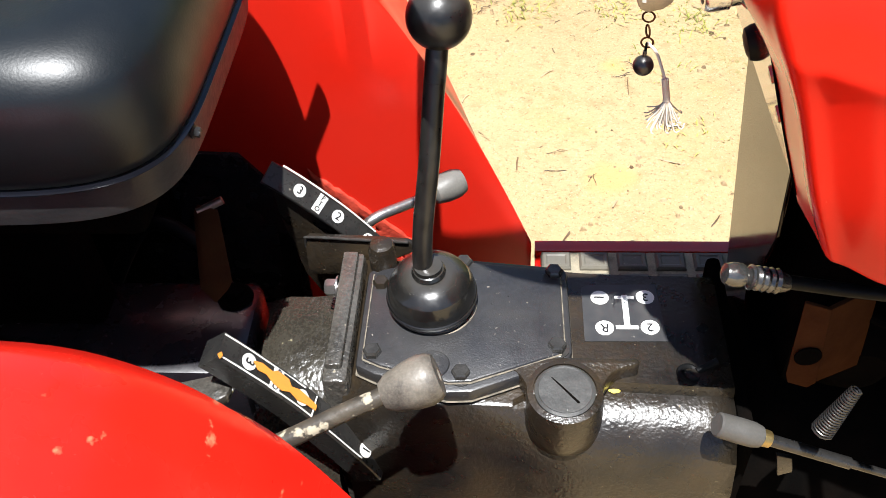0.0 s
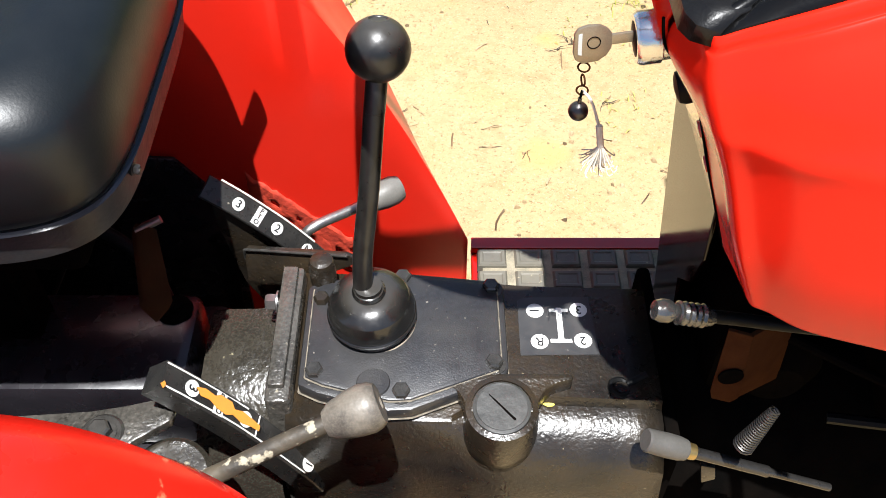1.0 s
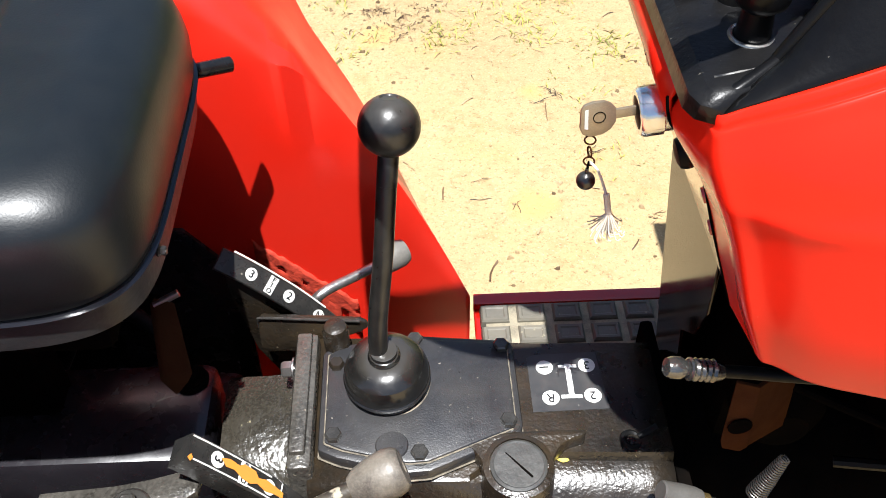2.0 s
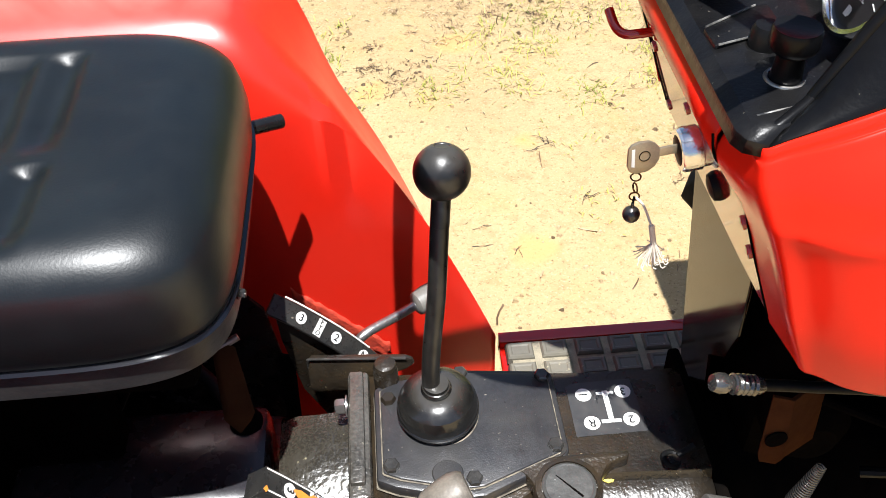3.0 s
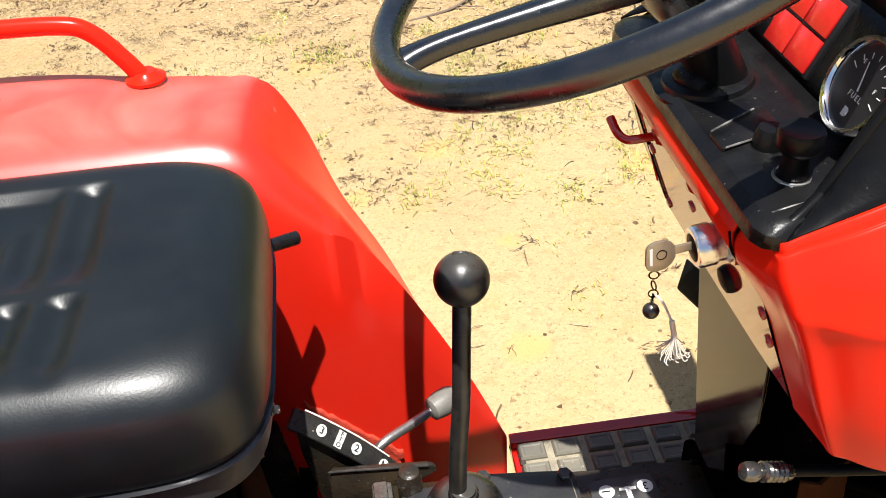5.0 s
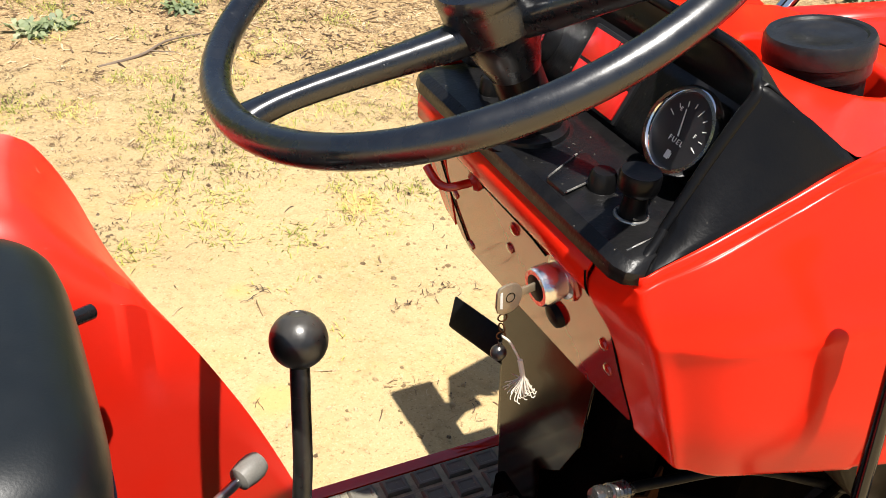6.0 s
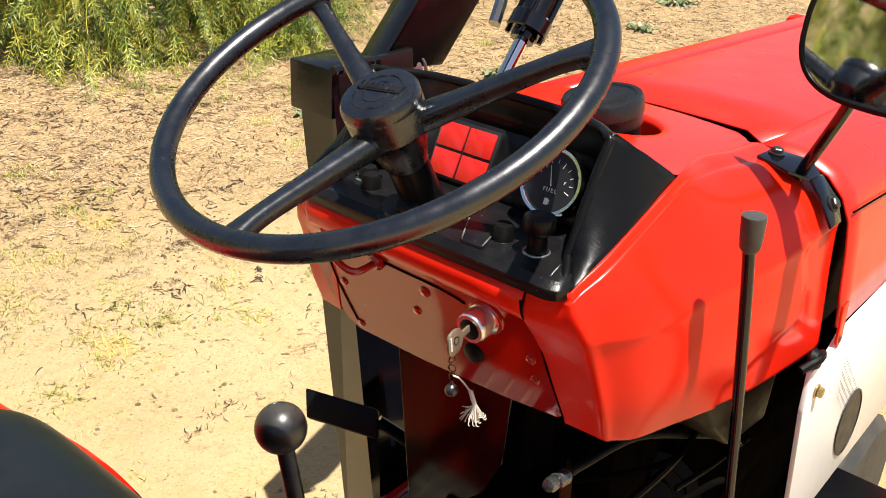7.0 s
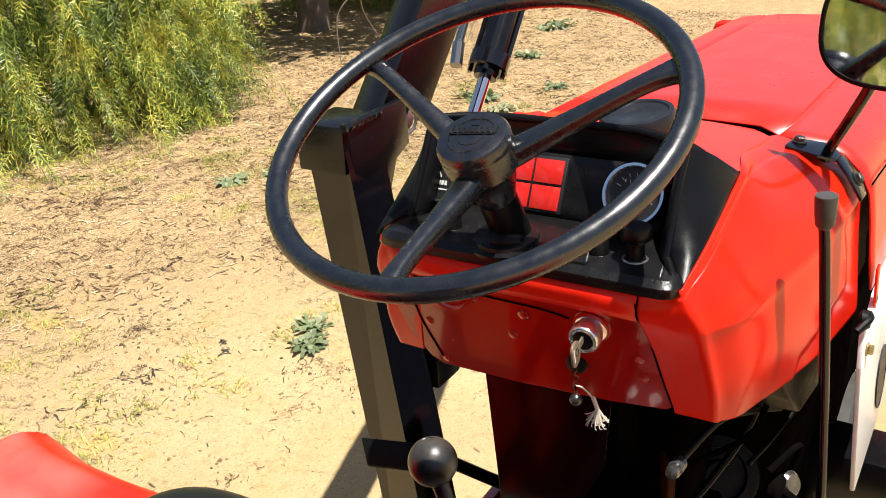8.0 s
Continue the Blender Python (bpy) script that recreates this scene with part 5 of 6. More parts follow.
# steering column and wheel
WN = Vector((-0.44, 0.064, 0.877)).normalized()
WC = Vector((0.1343, 0.0451, 1.2474))
HUB = Vector((0.1565, 0.0500, 1.2080))
wheel = part("steering_wheel", ringed(WC, WN, 0.1951, 0.0108, 96, 16), WHEEL_BLACK, tractor, "worn black three spoke steering wheel")
_, ws, wu = frame_of(WN)


def wheel_spoke(to):
    d = Vector(to) - WC
    d = (d - WN * d.dot(WN)).normalized()
    q = WN.cross(d)
    rows = []
    for f, w, h, lift in ((0.0, 0.0150, 0.014, -0.006), (0.028, 0.0138, 0.013, -0.004), (0.06, 0.0118, 0.0115, 0.004), (0.11, 0.0095, 0.0095, 0.018), (0.155, 0.0087, 0.0085, 0.030), (0.180, 0.0105, 0.0088, 0.0345), (0.194, 0.0150, 0.009, 0.0355)):
        c = HUB + d * f + WN * lift
        rows.append([c + q * (w * math.copysign(abs(math.cos(a)) ** 0.7, math.cos(a))) + WN * (h * math.copysign(abs(math.sin(a)) ** 0.7, math.sin(a))) for a in [2 * math.pi * k / 16 for k in range(16)]])
    return shell([*zip(*[smooth_line(c, 3) for c in zip(*rows)])], closed=True, cap=True)


for to in ((0.205, -0.115, 1.301), (0.202, 0.185, 1.286), (-0.025, 0.030, 1.169)):
    part("spoke", wheel_spoke(to), WHEEL_BLACK, wheel)
hub = part("hub", lathe([(0.020, -0.050), (0.026, -0.030), (0.031, -0.012), (0.036, -0.008), (0.0365, 0.014), (0.0360, 0.0155), (0.0365, 0.017), (0.0365, 0.024), (0.034, 0.0285), (0.028, 0.030), (0.001, 0.030)], HUB, WN, 56), WHEEL_BLACK, wheel, "round black horn pad")
top = HUB + WN * 0.0302
WU = Vector((0.9, -0.05, 0.43))
WU = (WU - WN * WU.dot(WN)).normalized()
part("pad_ring", weld(ringed(top, WN, 0.023, 0.0009, 48, 6), ringed(top, WN, 0.0135, 0.0007, 40, 6)), WHEEL_BLACK, hub)
mb = Matrix((WU.cross(WN), WU, WN)).transposed().to_4x4()
mb.translation = top + WU * 0.006
mb = mb @ Euler((0, 0, radians(8))).to_matrix().to_4x4()
part("badge", weld(box((-0.0235, -0.0055, 0), (0.0235, 0.0055, 0.0010), 0.0004, mb), *[box((-0.0200 + k * 0.0058, -0.0040, 0.001), (-0.0160 + k * 0.0058, 0.0040, 0.0022), 0.0005, mb) for k in range(7)],
                      *[box((x, -0.0055, 0.001), (x + 0.0016, 0.0055, 0.0024), 0.0005, mb) for x in (-0.0235, 0.0219)]), RIM_RUBBER, hub, "raised badge bars")
part("column", weld(rod(HUB - WN * 0.045, HUB - WN * 0.145, 0.0195, 0.021, 28), lathe([(0.044, 0), (0.044, 0.003), (0.035, 0.006), (0.030, 0.018), (0.024, 0.022)], HUB - WN * 0.142, WN, 32)), BLACK_PLASTIC, tractor)

# hood
def hood_profile(x, left):
    drop = (x - 0.57) * 0.035
    pts = [(-0.262, 0.962), (-0.257, 1.0), (-0.252, 1.05), (-0.247, 1.083), (-0.235, 1.108), (-0.215, 1.127), (-0.19, 1.1375), (-0.16, 1.1412), (-0.1405, 1.1420)]
    mid = [(-0.1387, 1.1392), (-0.1368, 1.1424), (-0.11, 1.1462), (-0.06, 1.1475), (0.0, 1.1485)]
    right = [(y + 0.0, z - drop) for y, z in pts], [(y, z - drop) for y, z in mid]
    return right


HOOD_C = -0.01
rows_side, rows_mid = [], []
for x in (0.574, 0.70, 0.85, 1.0, 1.2, 1.4, 1.56):
    s_, m_ = hood_profile(x, False)
    back = 0.024 if x == 0.574 else 0.0
    rows_side.append([(x - back , y, z) for y, z in s_])
    rows_mid.append([(x - (back * max(0, (-0.112 - y) / 0.0285) if x == 0.574 else 0), y, z) for y, z in s_[-1:] + m_] + [(x - (back * max(0, (-0.112 - y) / 0.0285) if x == 0.574 else 0), 2 * HOOD_C - y, z) for y, z in (m_[::-1] + s_[-1:])[1:]])
hood = part("hood", shell(rows_mid, flip=True), RED_HOOD, tractor, "long glossy red engine hood", 40, 0.003)
part("hood_side", shell([*zip(*[smooth_line(c, 3) for c in zip(*rows_side)])], flip=True), RED_HOOD, hood, "", 50, 0.003)
part("hood_side", shell([[(x, 2 * HOOD_C - y, z) for x, y, z in r] for r in rows_side]), RED_HOOD, hood, "", 50, 0.003)
# dark tube drawn for the shade line along the pressed edge
part("hood_crease", tube([(0.556, -0.2462, 1.093), (0.712, -0.2485, 1.081), (0.937, -0.2515, 1.060)], 0.0012, 6), IRON, hood)
part("hood_tab", weld(prism([(0.527, -0.2655, 1.0), (0.545, -0.2655, 1.0), (0.545, -0.2675, 0.955), (0.536, -0.2675, 0.945), (0.528, -0.2675, 0.955)], (0, -0.003, 0), 0.0008)), RED, hood)
part("tab_hole", disc((0.5365, -0.2708, 0.957), (0, -1, 0), 0.0042, 0.0004), DIAL_BLACK, hood)
part("hood_nose", weld(box((1.56, -0.26, 0.62), (1.60, 0.24, 1.09), 0.02)), RED, hood)
part("inner_liner", weld(box((0.56, -0.228, 0.95), (1.55, 0.215, 1.06), 0.01), box((0.30, -0.10, 0.93), (0.60, 0.11, 1.04), 0.01)), RUBBER, hood)
part("gap_liner", shell([[(x, y, z) for y, z in ((-0.236, 0.95), (-0.231, 1.02), (-0.222, 1.076), (-0.20, 1.108), (-0.15, 1.128), (-0.10, 1.133), (0.08, 1.133), (0.13, 1.128), (0.18, 1.113), (0.208, 1.075), (0.216, 1.02), (0.22, 0.95))] for x in (0.528, 0.66)]), RUBBER, hood, "", 50, 0.003)

# white engine side panel
def side_panel():
    pts = [(0.468, 0.945), (0.462, 0.90), (0.474, 0.722), (1.02, 0.722), (1.15, 0.80), (1.15, 0.958), (0.552, 0.958), (0.52, 0.945)]
    return prism([(x, -0.268 - (0.958 - z) * 0.06, z) for x, z in pts], (0, 0.006, 0), 0.0015)


wp = part("engine_side_panel", side_panel(), WHITE, tractor, "white steel engine side panel")
part("panel_bolt", hexhead((0.492, -0.2715, 0.912), (0, -1, 0), 0.006, 0.006), BRASS, wp, "brass coloured bolt")
part("exhaust_hole", weld(lathe([(0.044, 0), (0.044, 0.0012), (0.041, 0.0014), (0.041, 0.0005), (0.001, 0.0005)], (0.650, -0.2790, 0.792), (0, -1, 0.06), 40)), DIAL_BLACK, wp, "round black opening")
bmv = bmesh.new()
for a in range(14):
    for b in range(11):
        x, z = 0.565 + a * 0.006 + (b % 2) * 0.003, 0.925 - b * 0.0055 - a * 0.006
        r = 0.0014
        bmv.faces.new([bmv.verts.new((x + r * math.cos(k * 1.047), -0.2745 + (0.93 - z) * -0.055, z + r * math.sin(k * 1.047))) for k in range(6)][::-1])
part("vent_holes", bmv, DIAL_BLACK, wp)
part("rubber_catch", weld(lathe([(0.009, 0), (0.012, 0.004), (0.009, 0.010)], (0.472, -0.262, 0.958), (0, -1, 0.2), 20), tube([(0.45, -0.262, 0.953), (0.47, -0.272, 0.962), (0.492, -0.268, 0.958)], 0.0045, 8)), RUBBER, tractor)

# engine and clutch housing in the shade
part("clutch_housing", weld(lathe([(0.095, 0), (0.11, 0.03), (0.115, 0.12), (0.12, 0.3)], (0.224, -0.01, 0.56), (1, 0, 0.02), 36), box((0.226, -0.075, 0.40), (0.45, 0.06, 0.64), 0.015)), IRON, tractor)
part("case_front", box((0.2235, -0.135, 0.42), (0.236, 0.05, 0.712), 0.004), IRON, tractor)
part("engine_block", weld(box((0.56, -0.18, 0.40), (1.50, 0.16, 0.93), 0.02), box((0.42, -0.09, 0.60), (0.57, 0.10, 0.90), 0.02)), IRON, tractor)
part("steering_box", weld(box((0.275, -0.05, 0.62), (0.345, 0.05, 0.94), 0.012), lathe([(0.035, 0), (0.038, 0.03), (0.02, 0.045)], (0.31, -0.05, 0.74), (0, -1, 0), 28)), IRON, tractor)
# the tank's brown is darkened for the shade below the cowl
part("fuel_tank", prism([(0.355, -0.195, 0.94), (0.385, -0.212, 0.885), (0.418, -0.218, 0.850), (0.500, -0.224, 0.848), (0.512, -0.224, 0.94)], (0, 0.16, 0), 0.006, 3), material("shaded_tank", (0.010, 0.0075, 0.005), 0.35, 0, (0.028, 0.022, 0.013), 30, 0.8, 0.2, 0.1, 100, coat=0.0, spec=0.2), tractor, "dirty translucent fuel tank darkened for the shade below the cowl")
part("fuel_pipe", tube([(0.43, -0.18, 0.87), (0.40, -0.17, 0.82), (0.36, -0.12, 0.79), (0.30, -0.09, 0.80)], 0.004, 8), IRON, tractor)
part("fuel_pipe", tube([(0.47, -0.17, 0.86), (0.46, -0.15, 0.78), (0.42, -0.12, 0.72), (0.36, -0.10, 0.70)], 0.005, 8), RUBBER, tractor)
part("wiring_loom", tube([(0.30, -0.06, 0.93), (0.33, -0.11, 0.88), (0.38, -0.12, 0.86), (0.46, -0.13, 0.88)], 0.007, 8), RUBBER, tractor)
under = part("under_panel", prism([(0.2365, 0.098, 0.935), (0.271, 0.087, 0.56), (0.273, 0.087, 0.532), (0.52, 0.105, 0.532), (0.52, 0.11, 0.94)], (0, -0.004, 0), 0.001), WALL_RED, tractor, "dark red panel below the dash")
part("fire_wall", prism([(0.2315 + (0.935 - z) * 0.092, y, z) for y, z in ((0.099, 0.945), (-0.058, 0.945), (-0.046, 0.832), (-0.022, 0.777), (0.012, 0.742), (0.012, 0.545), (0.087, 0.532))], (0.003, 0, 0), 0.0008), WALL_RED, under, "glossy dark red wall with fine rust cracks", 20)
brk = part("bracket", weld(prism([(0.242, -0.120, 0.846), (0.260, -0.122, 0.841), (0.269, -0.120, 0.760), (0.264, -0.120, 0.754), (0.249, -0.120, 0.760), (0.246, -0.120, 0.770)], (0.001, 0.003, 0), 0.0008), prism([(0.2605, -0.121, 0.841), (0.300, -0.094, 0.834), (0.308, -0.094, 0.748), (0.2695, -0.119, 0.760)], (-0.002, 0.003, 0), 0.0008)), BROWN_IRON, tractor, "rusty brown bracket with a hole")
part("bracket_hole", disc((0.2555, -0.1215, 0.793), (0.02, -1, 0), 0.0092, 0.0012), IRON, brk)

# cable end with its threaded sleeve
# steel with the shadow under the dash put into its colour
SHADED_STEEL = material("shaded_steel", (0.16, 0.155, 0.145), 0.2, 0.8, (0.07, 0.066, 0.06), 120, 0.8, 0.2, 0.2, 300)
cab = part("cable_end", weld(lathe([(0.001, 0), (0.006, 0.0015), (0.0076, 0.006), (0.0076, 0.011), (0.006, 0.014), (0.0045, 0.018)], (0.178, -0.141, 0.897), (0.93, 0.05, -0.25), 24)), SHADED_STEEL, tractor, "steel cable end darkened for the shadow of the dash")
part("threaded_sleeve", lathe([(0.0065, 0.017)] + [(0.0070 if k % 2 else 0.0080, 0.018 + k * 0.0021) for k in range(10)] + [(0.0065, 0.040), (0.005, 0.043)], (0.178, -0.141, 0.897), (0.93, 0.05, -0.25), 20), SHADED_STEEL, cab, "", 20)
part("cable", tube([(0.213, -0.140, 0.889), (0.25, -0.138, 0.88), (0.33, -0.15, 0.875), (0.42, -0.17, 0.84), (0.50, -0.18, 0.80)], 0.0045, 10), RUBBER, cab)

# small lever with grip, and its spring
sl = part("auxiliary_lever", weld(rod((0.225, -0.150, 0.738), (0.297, -0.153, 0.709), 0.0046, n=14), rod((0.297, -0.153, 0.709), (0.350, -0.156, 0.689), 0.0032, n=12)), DARK_STEEL, tractor, "steel lever with grey grip")
part("grip", lathe([(0.0078, 0), (0.0090, 0.0012), (0.0095, 0.018), (0.0092, 0.028), (0.0080, 0.034), (0.0062, 0.0355)], (0.1975, -0.1485, 0.7490), (0.926, -0.035, -0.375), 24), GREY_RUBBER, sl, "grey rubber grip")
part("collar", lathe([(0.0062, 0.034), (0.0064, 0.035), (0.0062, 0.0415), (0.0046, 0.042)], (0.1975, -0.1485, 0.7490), (0.926, -0.035, -0.375), 18), BRASS, sl, "small brass collar")
spring_pts = []
for k in range(120):
    f = k / 119
    rr = 0.0078 * (1 - f) + 0.0036 * f
    ax = Vector((0.264, -0.160, 0.760)).lerp(Vector((0.277, -0.156, 0.803)), f)
    spring_pts.append(ax + Vector((0.95, 0, -0.29)) * (rr * math.cos(k * 1.05)) + Vector((0, 1, 0)) * (rr * math.sin(k * 1.05)))
part("return_spring", tube(spring_pts, 0.0007, 5, per=2), DARK_STEEL, tractor, "small steel return spring")
part("linkage", prism([(0.246, -0.150, 0.712), (0.258, -0.150, 0.708), (0.262, -0.150, 0.69), (0.252, -0.150, 0.684)], (0, 0.004, 0), 0.001), DARK_STEEL, tractor)

# hand throttle lever on the right
DARK_GRIP = material("dark_grip", (0.05, 0.046, 0.04), 0.5, 0, (0.025, 0.023, 0.02), 40, 0.6, 0.15, 0.15, 260)
ht = part("throttle_lever", tube([(0.345, -0.262, 0.775), (0.333, -0.262, 0.80), (0.325, -0.259, 0.86), (0.312, -0.252, 0.97), (0.298, -0.243, 1.09), (0.291, -0.238, 1.145)], 0.0055, 12), BLACK_PAINT, tractor, "long black throttle lever")
part("grip", lathe([(0.0060, 0), (0.0088, 0.004), (0.0098, 0.014), (0.0106, 0.031), (0.0102, 0.0335), (0.001, 0.0345)], (0.2930, -0.2392, 1.134), (-0.05, 0.04, 1), 28), DARK_GRIP, ht, "grey rubber grip")
part("pivot", weld(tube([(0.345, -0.262, 0.775), (0.355, -0.25, 0.765), (0.38, -0.21, 0.765)], 0.006, 10), lathe([(0.018, 0), (0.02, 0.01), (0.012, 0.016)], (0.38, -0.20, 0.765), (0, -1, 0), 20)), IRON, ht)
part("throttle_cable", tube([(0.36, -0.20, 0.80), (0.40, -0.22, 0.815), (0.43, -0.22, 0.79), (0.42, -0.21, 0.75)], 0.004, 8), IRON, ht)
part("oil_cap", lathe([(0.014, 0), (0.016, 0.004), (0.016, 0.012), (0.012, 0.016), (0.001, 0.016)], (0.40, -0.21, 0.76), (-0.3, -0.8, 0.4), 20), SHADED_STEEL, tractor)
part("pump_body", weld(lathe([(0.062, -0.10), (0.062, -0.012), (0.056, 0.0), (0.040, 0.002), (0.038, -0.004), (0.022, -0.004), (0.020, 0.008), (0.001, 0.009)], (0.52, -0.105, 0.655), (-0.75, -0.45, 0.42), 36), tube([(0.44, -0.16, 0.745), (0.50, -0.175, 0.752), (0.57, -0.19, 0.765)], 0.0035, 8)), RUBBER, tractor, "black pump body in the engine bay")

# mirror on its bracket
mbk = part("mirror_bracket", weld(prism([(0.490, -0.157, 1.1455), (0.531, -0.158, 1.1440), (0.535, -0.199, 1.1405), (0.526, -0.213, 1.1315), (0.500, -0.212, 1.1325), (0.480, -0.195, 1.1415)], (0, 0, 0.0035), 0.0008),
                                  prism([(0.500, -0.211, 1.1335), (0.528, -0.212, 1.1325), (0.534, -0.232, 1.1080), (0.523, -0.2425, 1.0905), (0.497, -0.2420, 1.0905), (0.499, -0.225, 1.1165)], (0, -0.0028, 0.0022), 0.0008)), BLACK_PAINT, tractor, "black steel mirror bracket")
part("bolt", weld(hexhead((0.514, -0.168, 1.1480), (0, -0.1, 1), 0.0065, 0.005)), DARK_STEEL, mbk)
part("bolt", weld(hexhead((0.518, -0.2335, 1.1100), (0, -0.8, 0.6), 0.0065, 0.005)), DARK_STEEL, mbk)
stalk = part("mirror_stalk", tube([(0.506, -0.199, 1.132), (0.503, -0.203, 1.146), (0.486, -0.222, 1.186), (0.466, -0.242, 1.232), (0.456, -0.250, 1.275)], 0.0062, 12), BLACK_PAINT, mbk)
MN = Vector((-0.955, 0.285, 0.082)).normalized()
MC = Vector((0.436, -0.263, 1.294))
MR = Vector((0, 0, 1)).cross(MN).normalized()
MU = MN.cross(MR)


def mirror_ring(rx, ry, h):
    return [MC + MR * x + MU * y + MN * h for x, y in oval(0, 0, rx, ry, 2.7, 56)]


part("mirror_housing", shell([mirror_ring(0.02, 0.02, -0.026), mirror_ring(0.055, 0.042, -0.022), mirror_ring(0.074, 0.056, -0.010), mirror_ring(0.0785, 0.0605, 0.0), mirror_ring(0.0785, 0.0605, 0.003), mirror_ring(0.0745, 0.0565, 0.0035), mirror_ring(0.0735, 0.0555, 0.001)], closed=True), BLACK_PLASTIC, mbk, "oval black wing mirror")
glass = bmesh.new()
glass.faces.new([glass.verts.new(p) for p in mirror_ring(0.0737, 0.0557, 0.0016)])
glass.normal_update()
if glass.faces[:][0].normal.dot(MN) < 0:
    glass.faces[:][0].normal_flip()
part("mirror_glass", glass, MIRROR, mbk, "mirror glass showing foliage")

# clutch pedal
pc = [Vector((0.352, 0.388, 0.668)), Vector((0.335, 0.368, 0.634)), Vector((0.365, 0.252, 0.640)), Vector((0.384, 0.270, 0.672))]
ped = part("clutch_pedal", prism(pc, (0.008, 0.004, -0.010), 0.003), RUBBER, tractor, "black clutch pedal with grip pad")
part("pedal_arm", tube([(0.385, 0.27, 0.65), (0.43, 0.20, 0.60), (0.47, 0.12, 0.56)], 0.010, 10), BLACK_PAINT, ped)

# tyres, mostly hidden
for y, sgn in ((0.26, 1), (-0.32, -1)):
    part("rear_tyre", lathe([(0.22, 0), (0.40, -0.01), (0.45, 0.03), (0.455, 0.10), (0.455, 0.18), (0.43, 0.23), (0.22, 0.24)], (-0.48, y, 0.455), (0, sgn, 0), 48), TYRE, tractor)
for y, sgn in ((0.10, 1), (-0.12, -1)):
    part("front_tyre", lathe([(0.11, 0), (0.20, -0.005), (0.22, 0.02), (0.22, 0.08), (0.20, 0.10), (0.11, 0.10)], (1.22, y, 0.22), (0, sgn, 0), 40), TYRE, tractor)

# ---- front loader ----
loader = thing("front_loader", (0.53, 0.45, 0.0), "gloss black steel front loader frame beside the tractor", "loader")
M1, M0 = Vector((0.497, 0.485, 1.10)), Vector((0.500, 0.363, 0.20))
L1, L0 = M1 + Vector((0.000, 0.075, 0.0)), M0 + Vector((0.020, 0.100, 0))
R1, R0 = M1 + Vector((0.097, 0.003, 0.0)), M0 + Vector((0.080, -0.025, 0))
Q1, Q0 = L1 + (R1 - M1), L0 + (R0 - M0)
mast = part("mast", shell([[M1, L1, Q1, R1], [M0, L0, Q0, R0]], closed=True, cap=True), BLACK_PAINT, loader, "black square loader mast", 20)
CAP_RIM = [M1 + Vector((-0.003, -0.005, 0.002)), L1 + Vector((-0.004, 0.010, 0.002)), Q1 + Vector((0.004, 0.010, 0.002)), R1 + Vector((0.005, -0.005, 0.002))]
part("mast_cap", prism([p - Vector((0, 0, 0.075)) for p in CAP_RIM], (0, 0, 0.075), 0.0025), MAST_BLACK, loader, "closed sleeve at the top of the mast")
rnd = random.Random(31)
bead = [CAP_RIM[0].lerp(CAP_RIM[3], 0.02 + 0.03 * k) + Vector((rnd.uniform(-0.0008, 0.0008), rnd.uniform(-0.0008, 0.0008), rnd.uniform(-0.0022, -0.0008))) for k in range(32)]
part("weld_bead", tube(bead, 0.0065, 9, True, 2), MAST_BLACK, loader, "lumpy glossy weld bead")
part("mast_foot", box((0.42, 0.05, 0.10), (0.62, 0.42, 0.20), 0.005), MAST_BLACK, loader)
part("side_rail", box((0.45, 0.20, 0.30), (1.50, 0.26, 0.40), 0.005), MAST_BLACK, loader)
part("cross_bar", box((0.79, -0.62, 0.455), (0.895, -0.12, 0.555), 0.004), MAST_BLACK, loader, "black square loader cross bar")
BA = [Vector(p) for p in ((0.602, 0.50, 1.075), (0.640, 0.585, 1.060), (0.805, 0.585, 1.050), (0.767, 0.50, 1.060))]
BW = Vector((0.62, 0.0, 0.66))
part("lift_arm", prism(BA, BW, 0.003), MAST_BLACK, loader, "black box section lift arm")
part("weld_bead", tube([BA[0] + Vector((-0.002, 0, 0.0)) + BW * f for f in (0.0, 0.2, 0.4, 0.6)], 0.0045, 6), MAST_BLACK, loader, "rough weld bead")
part("gusset", prism([M1 + Vector((0.01, -0.004, 0.003)), Vector((0.668, 0.480, 1.108)), Vector((0.672, 0.480, 1.030)), R1 + Vector((0.035, -0.010, -0.085)), R1 + Vector((0.0, -0.010, -0.16)), M1 + Vector((0.012, -0.014, -0.13))], (0.002, 0.012, 0), 0.002), MAST_BLACK, loader)
part("stay", box((0.585, 0.395, 0.62), (0.66, 0.435, 0.97), 0.004), MAST_BLACK, loader, "flat black stay plate")
part("pivot_pin", weld(lathe([(0.019, 0), (0.019, 0.012), (0.014, 0.014), (0.001, 0.014)], (0.70, 0.515, 1.060), (-0.4, -0.9, 0.1), 24), ringed((0.698, 0.508, 1.060), (-0.4, -0.9, 0.1), 0.026, 0.003, 28, 8)), STEEL, loader, "steel pivot pin with ring")
C0, CD = Vector((0.985, 0.55, 0.955)), Vector((0.62, 0.0, 0.76)).normalized()
cyl = part("lift_cylinder", rod(C0 + CD * 0.165, C0 + CD * 0.75, 0.030, 0.030, 28), MAST_BLACK, loader, "black hydraulic lift cylinder")
part("piston_rod", rod(C0 - CD * 0.10, C0 + CD * 0.17, 0.0135, 0.0135, 20), CHROME, cyl, "chrome piston rod")
part("gland", weld(rod(C0 + CD * 0.135, C0 + CD * 0.172, 0.041, 0.041, 28, 0.003), rod(C0 + CD * 0.12, C0 + CD * 0.14, 0.024, 0.026, 20)), BLACK_PAINT, cyl)
_, cs, cu2 = frame_of(CD)
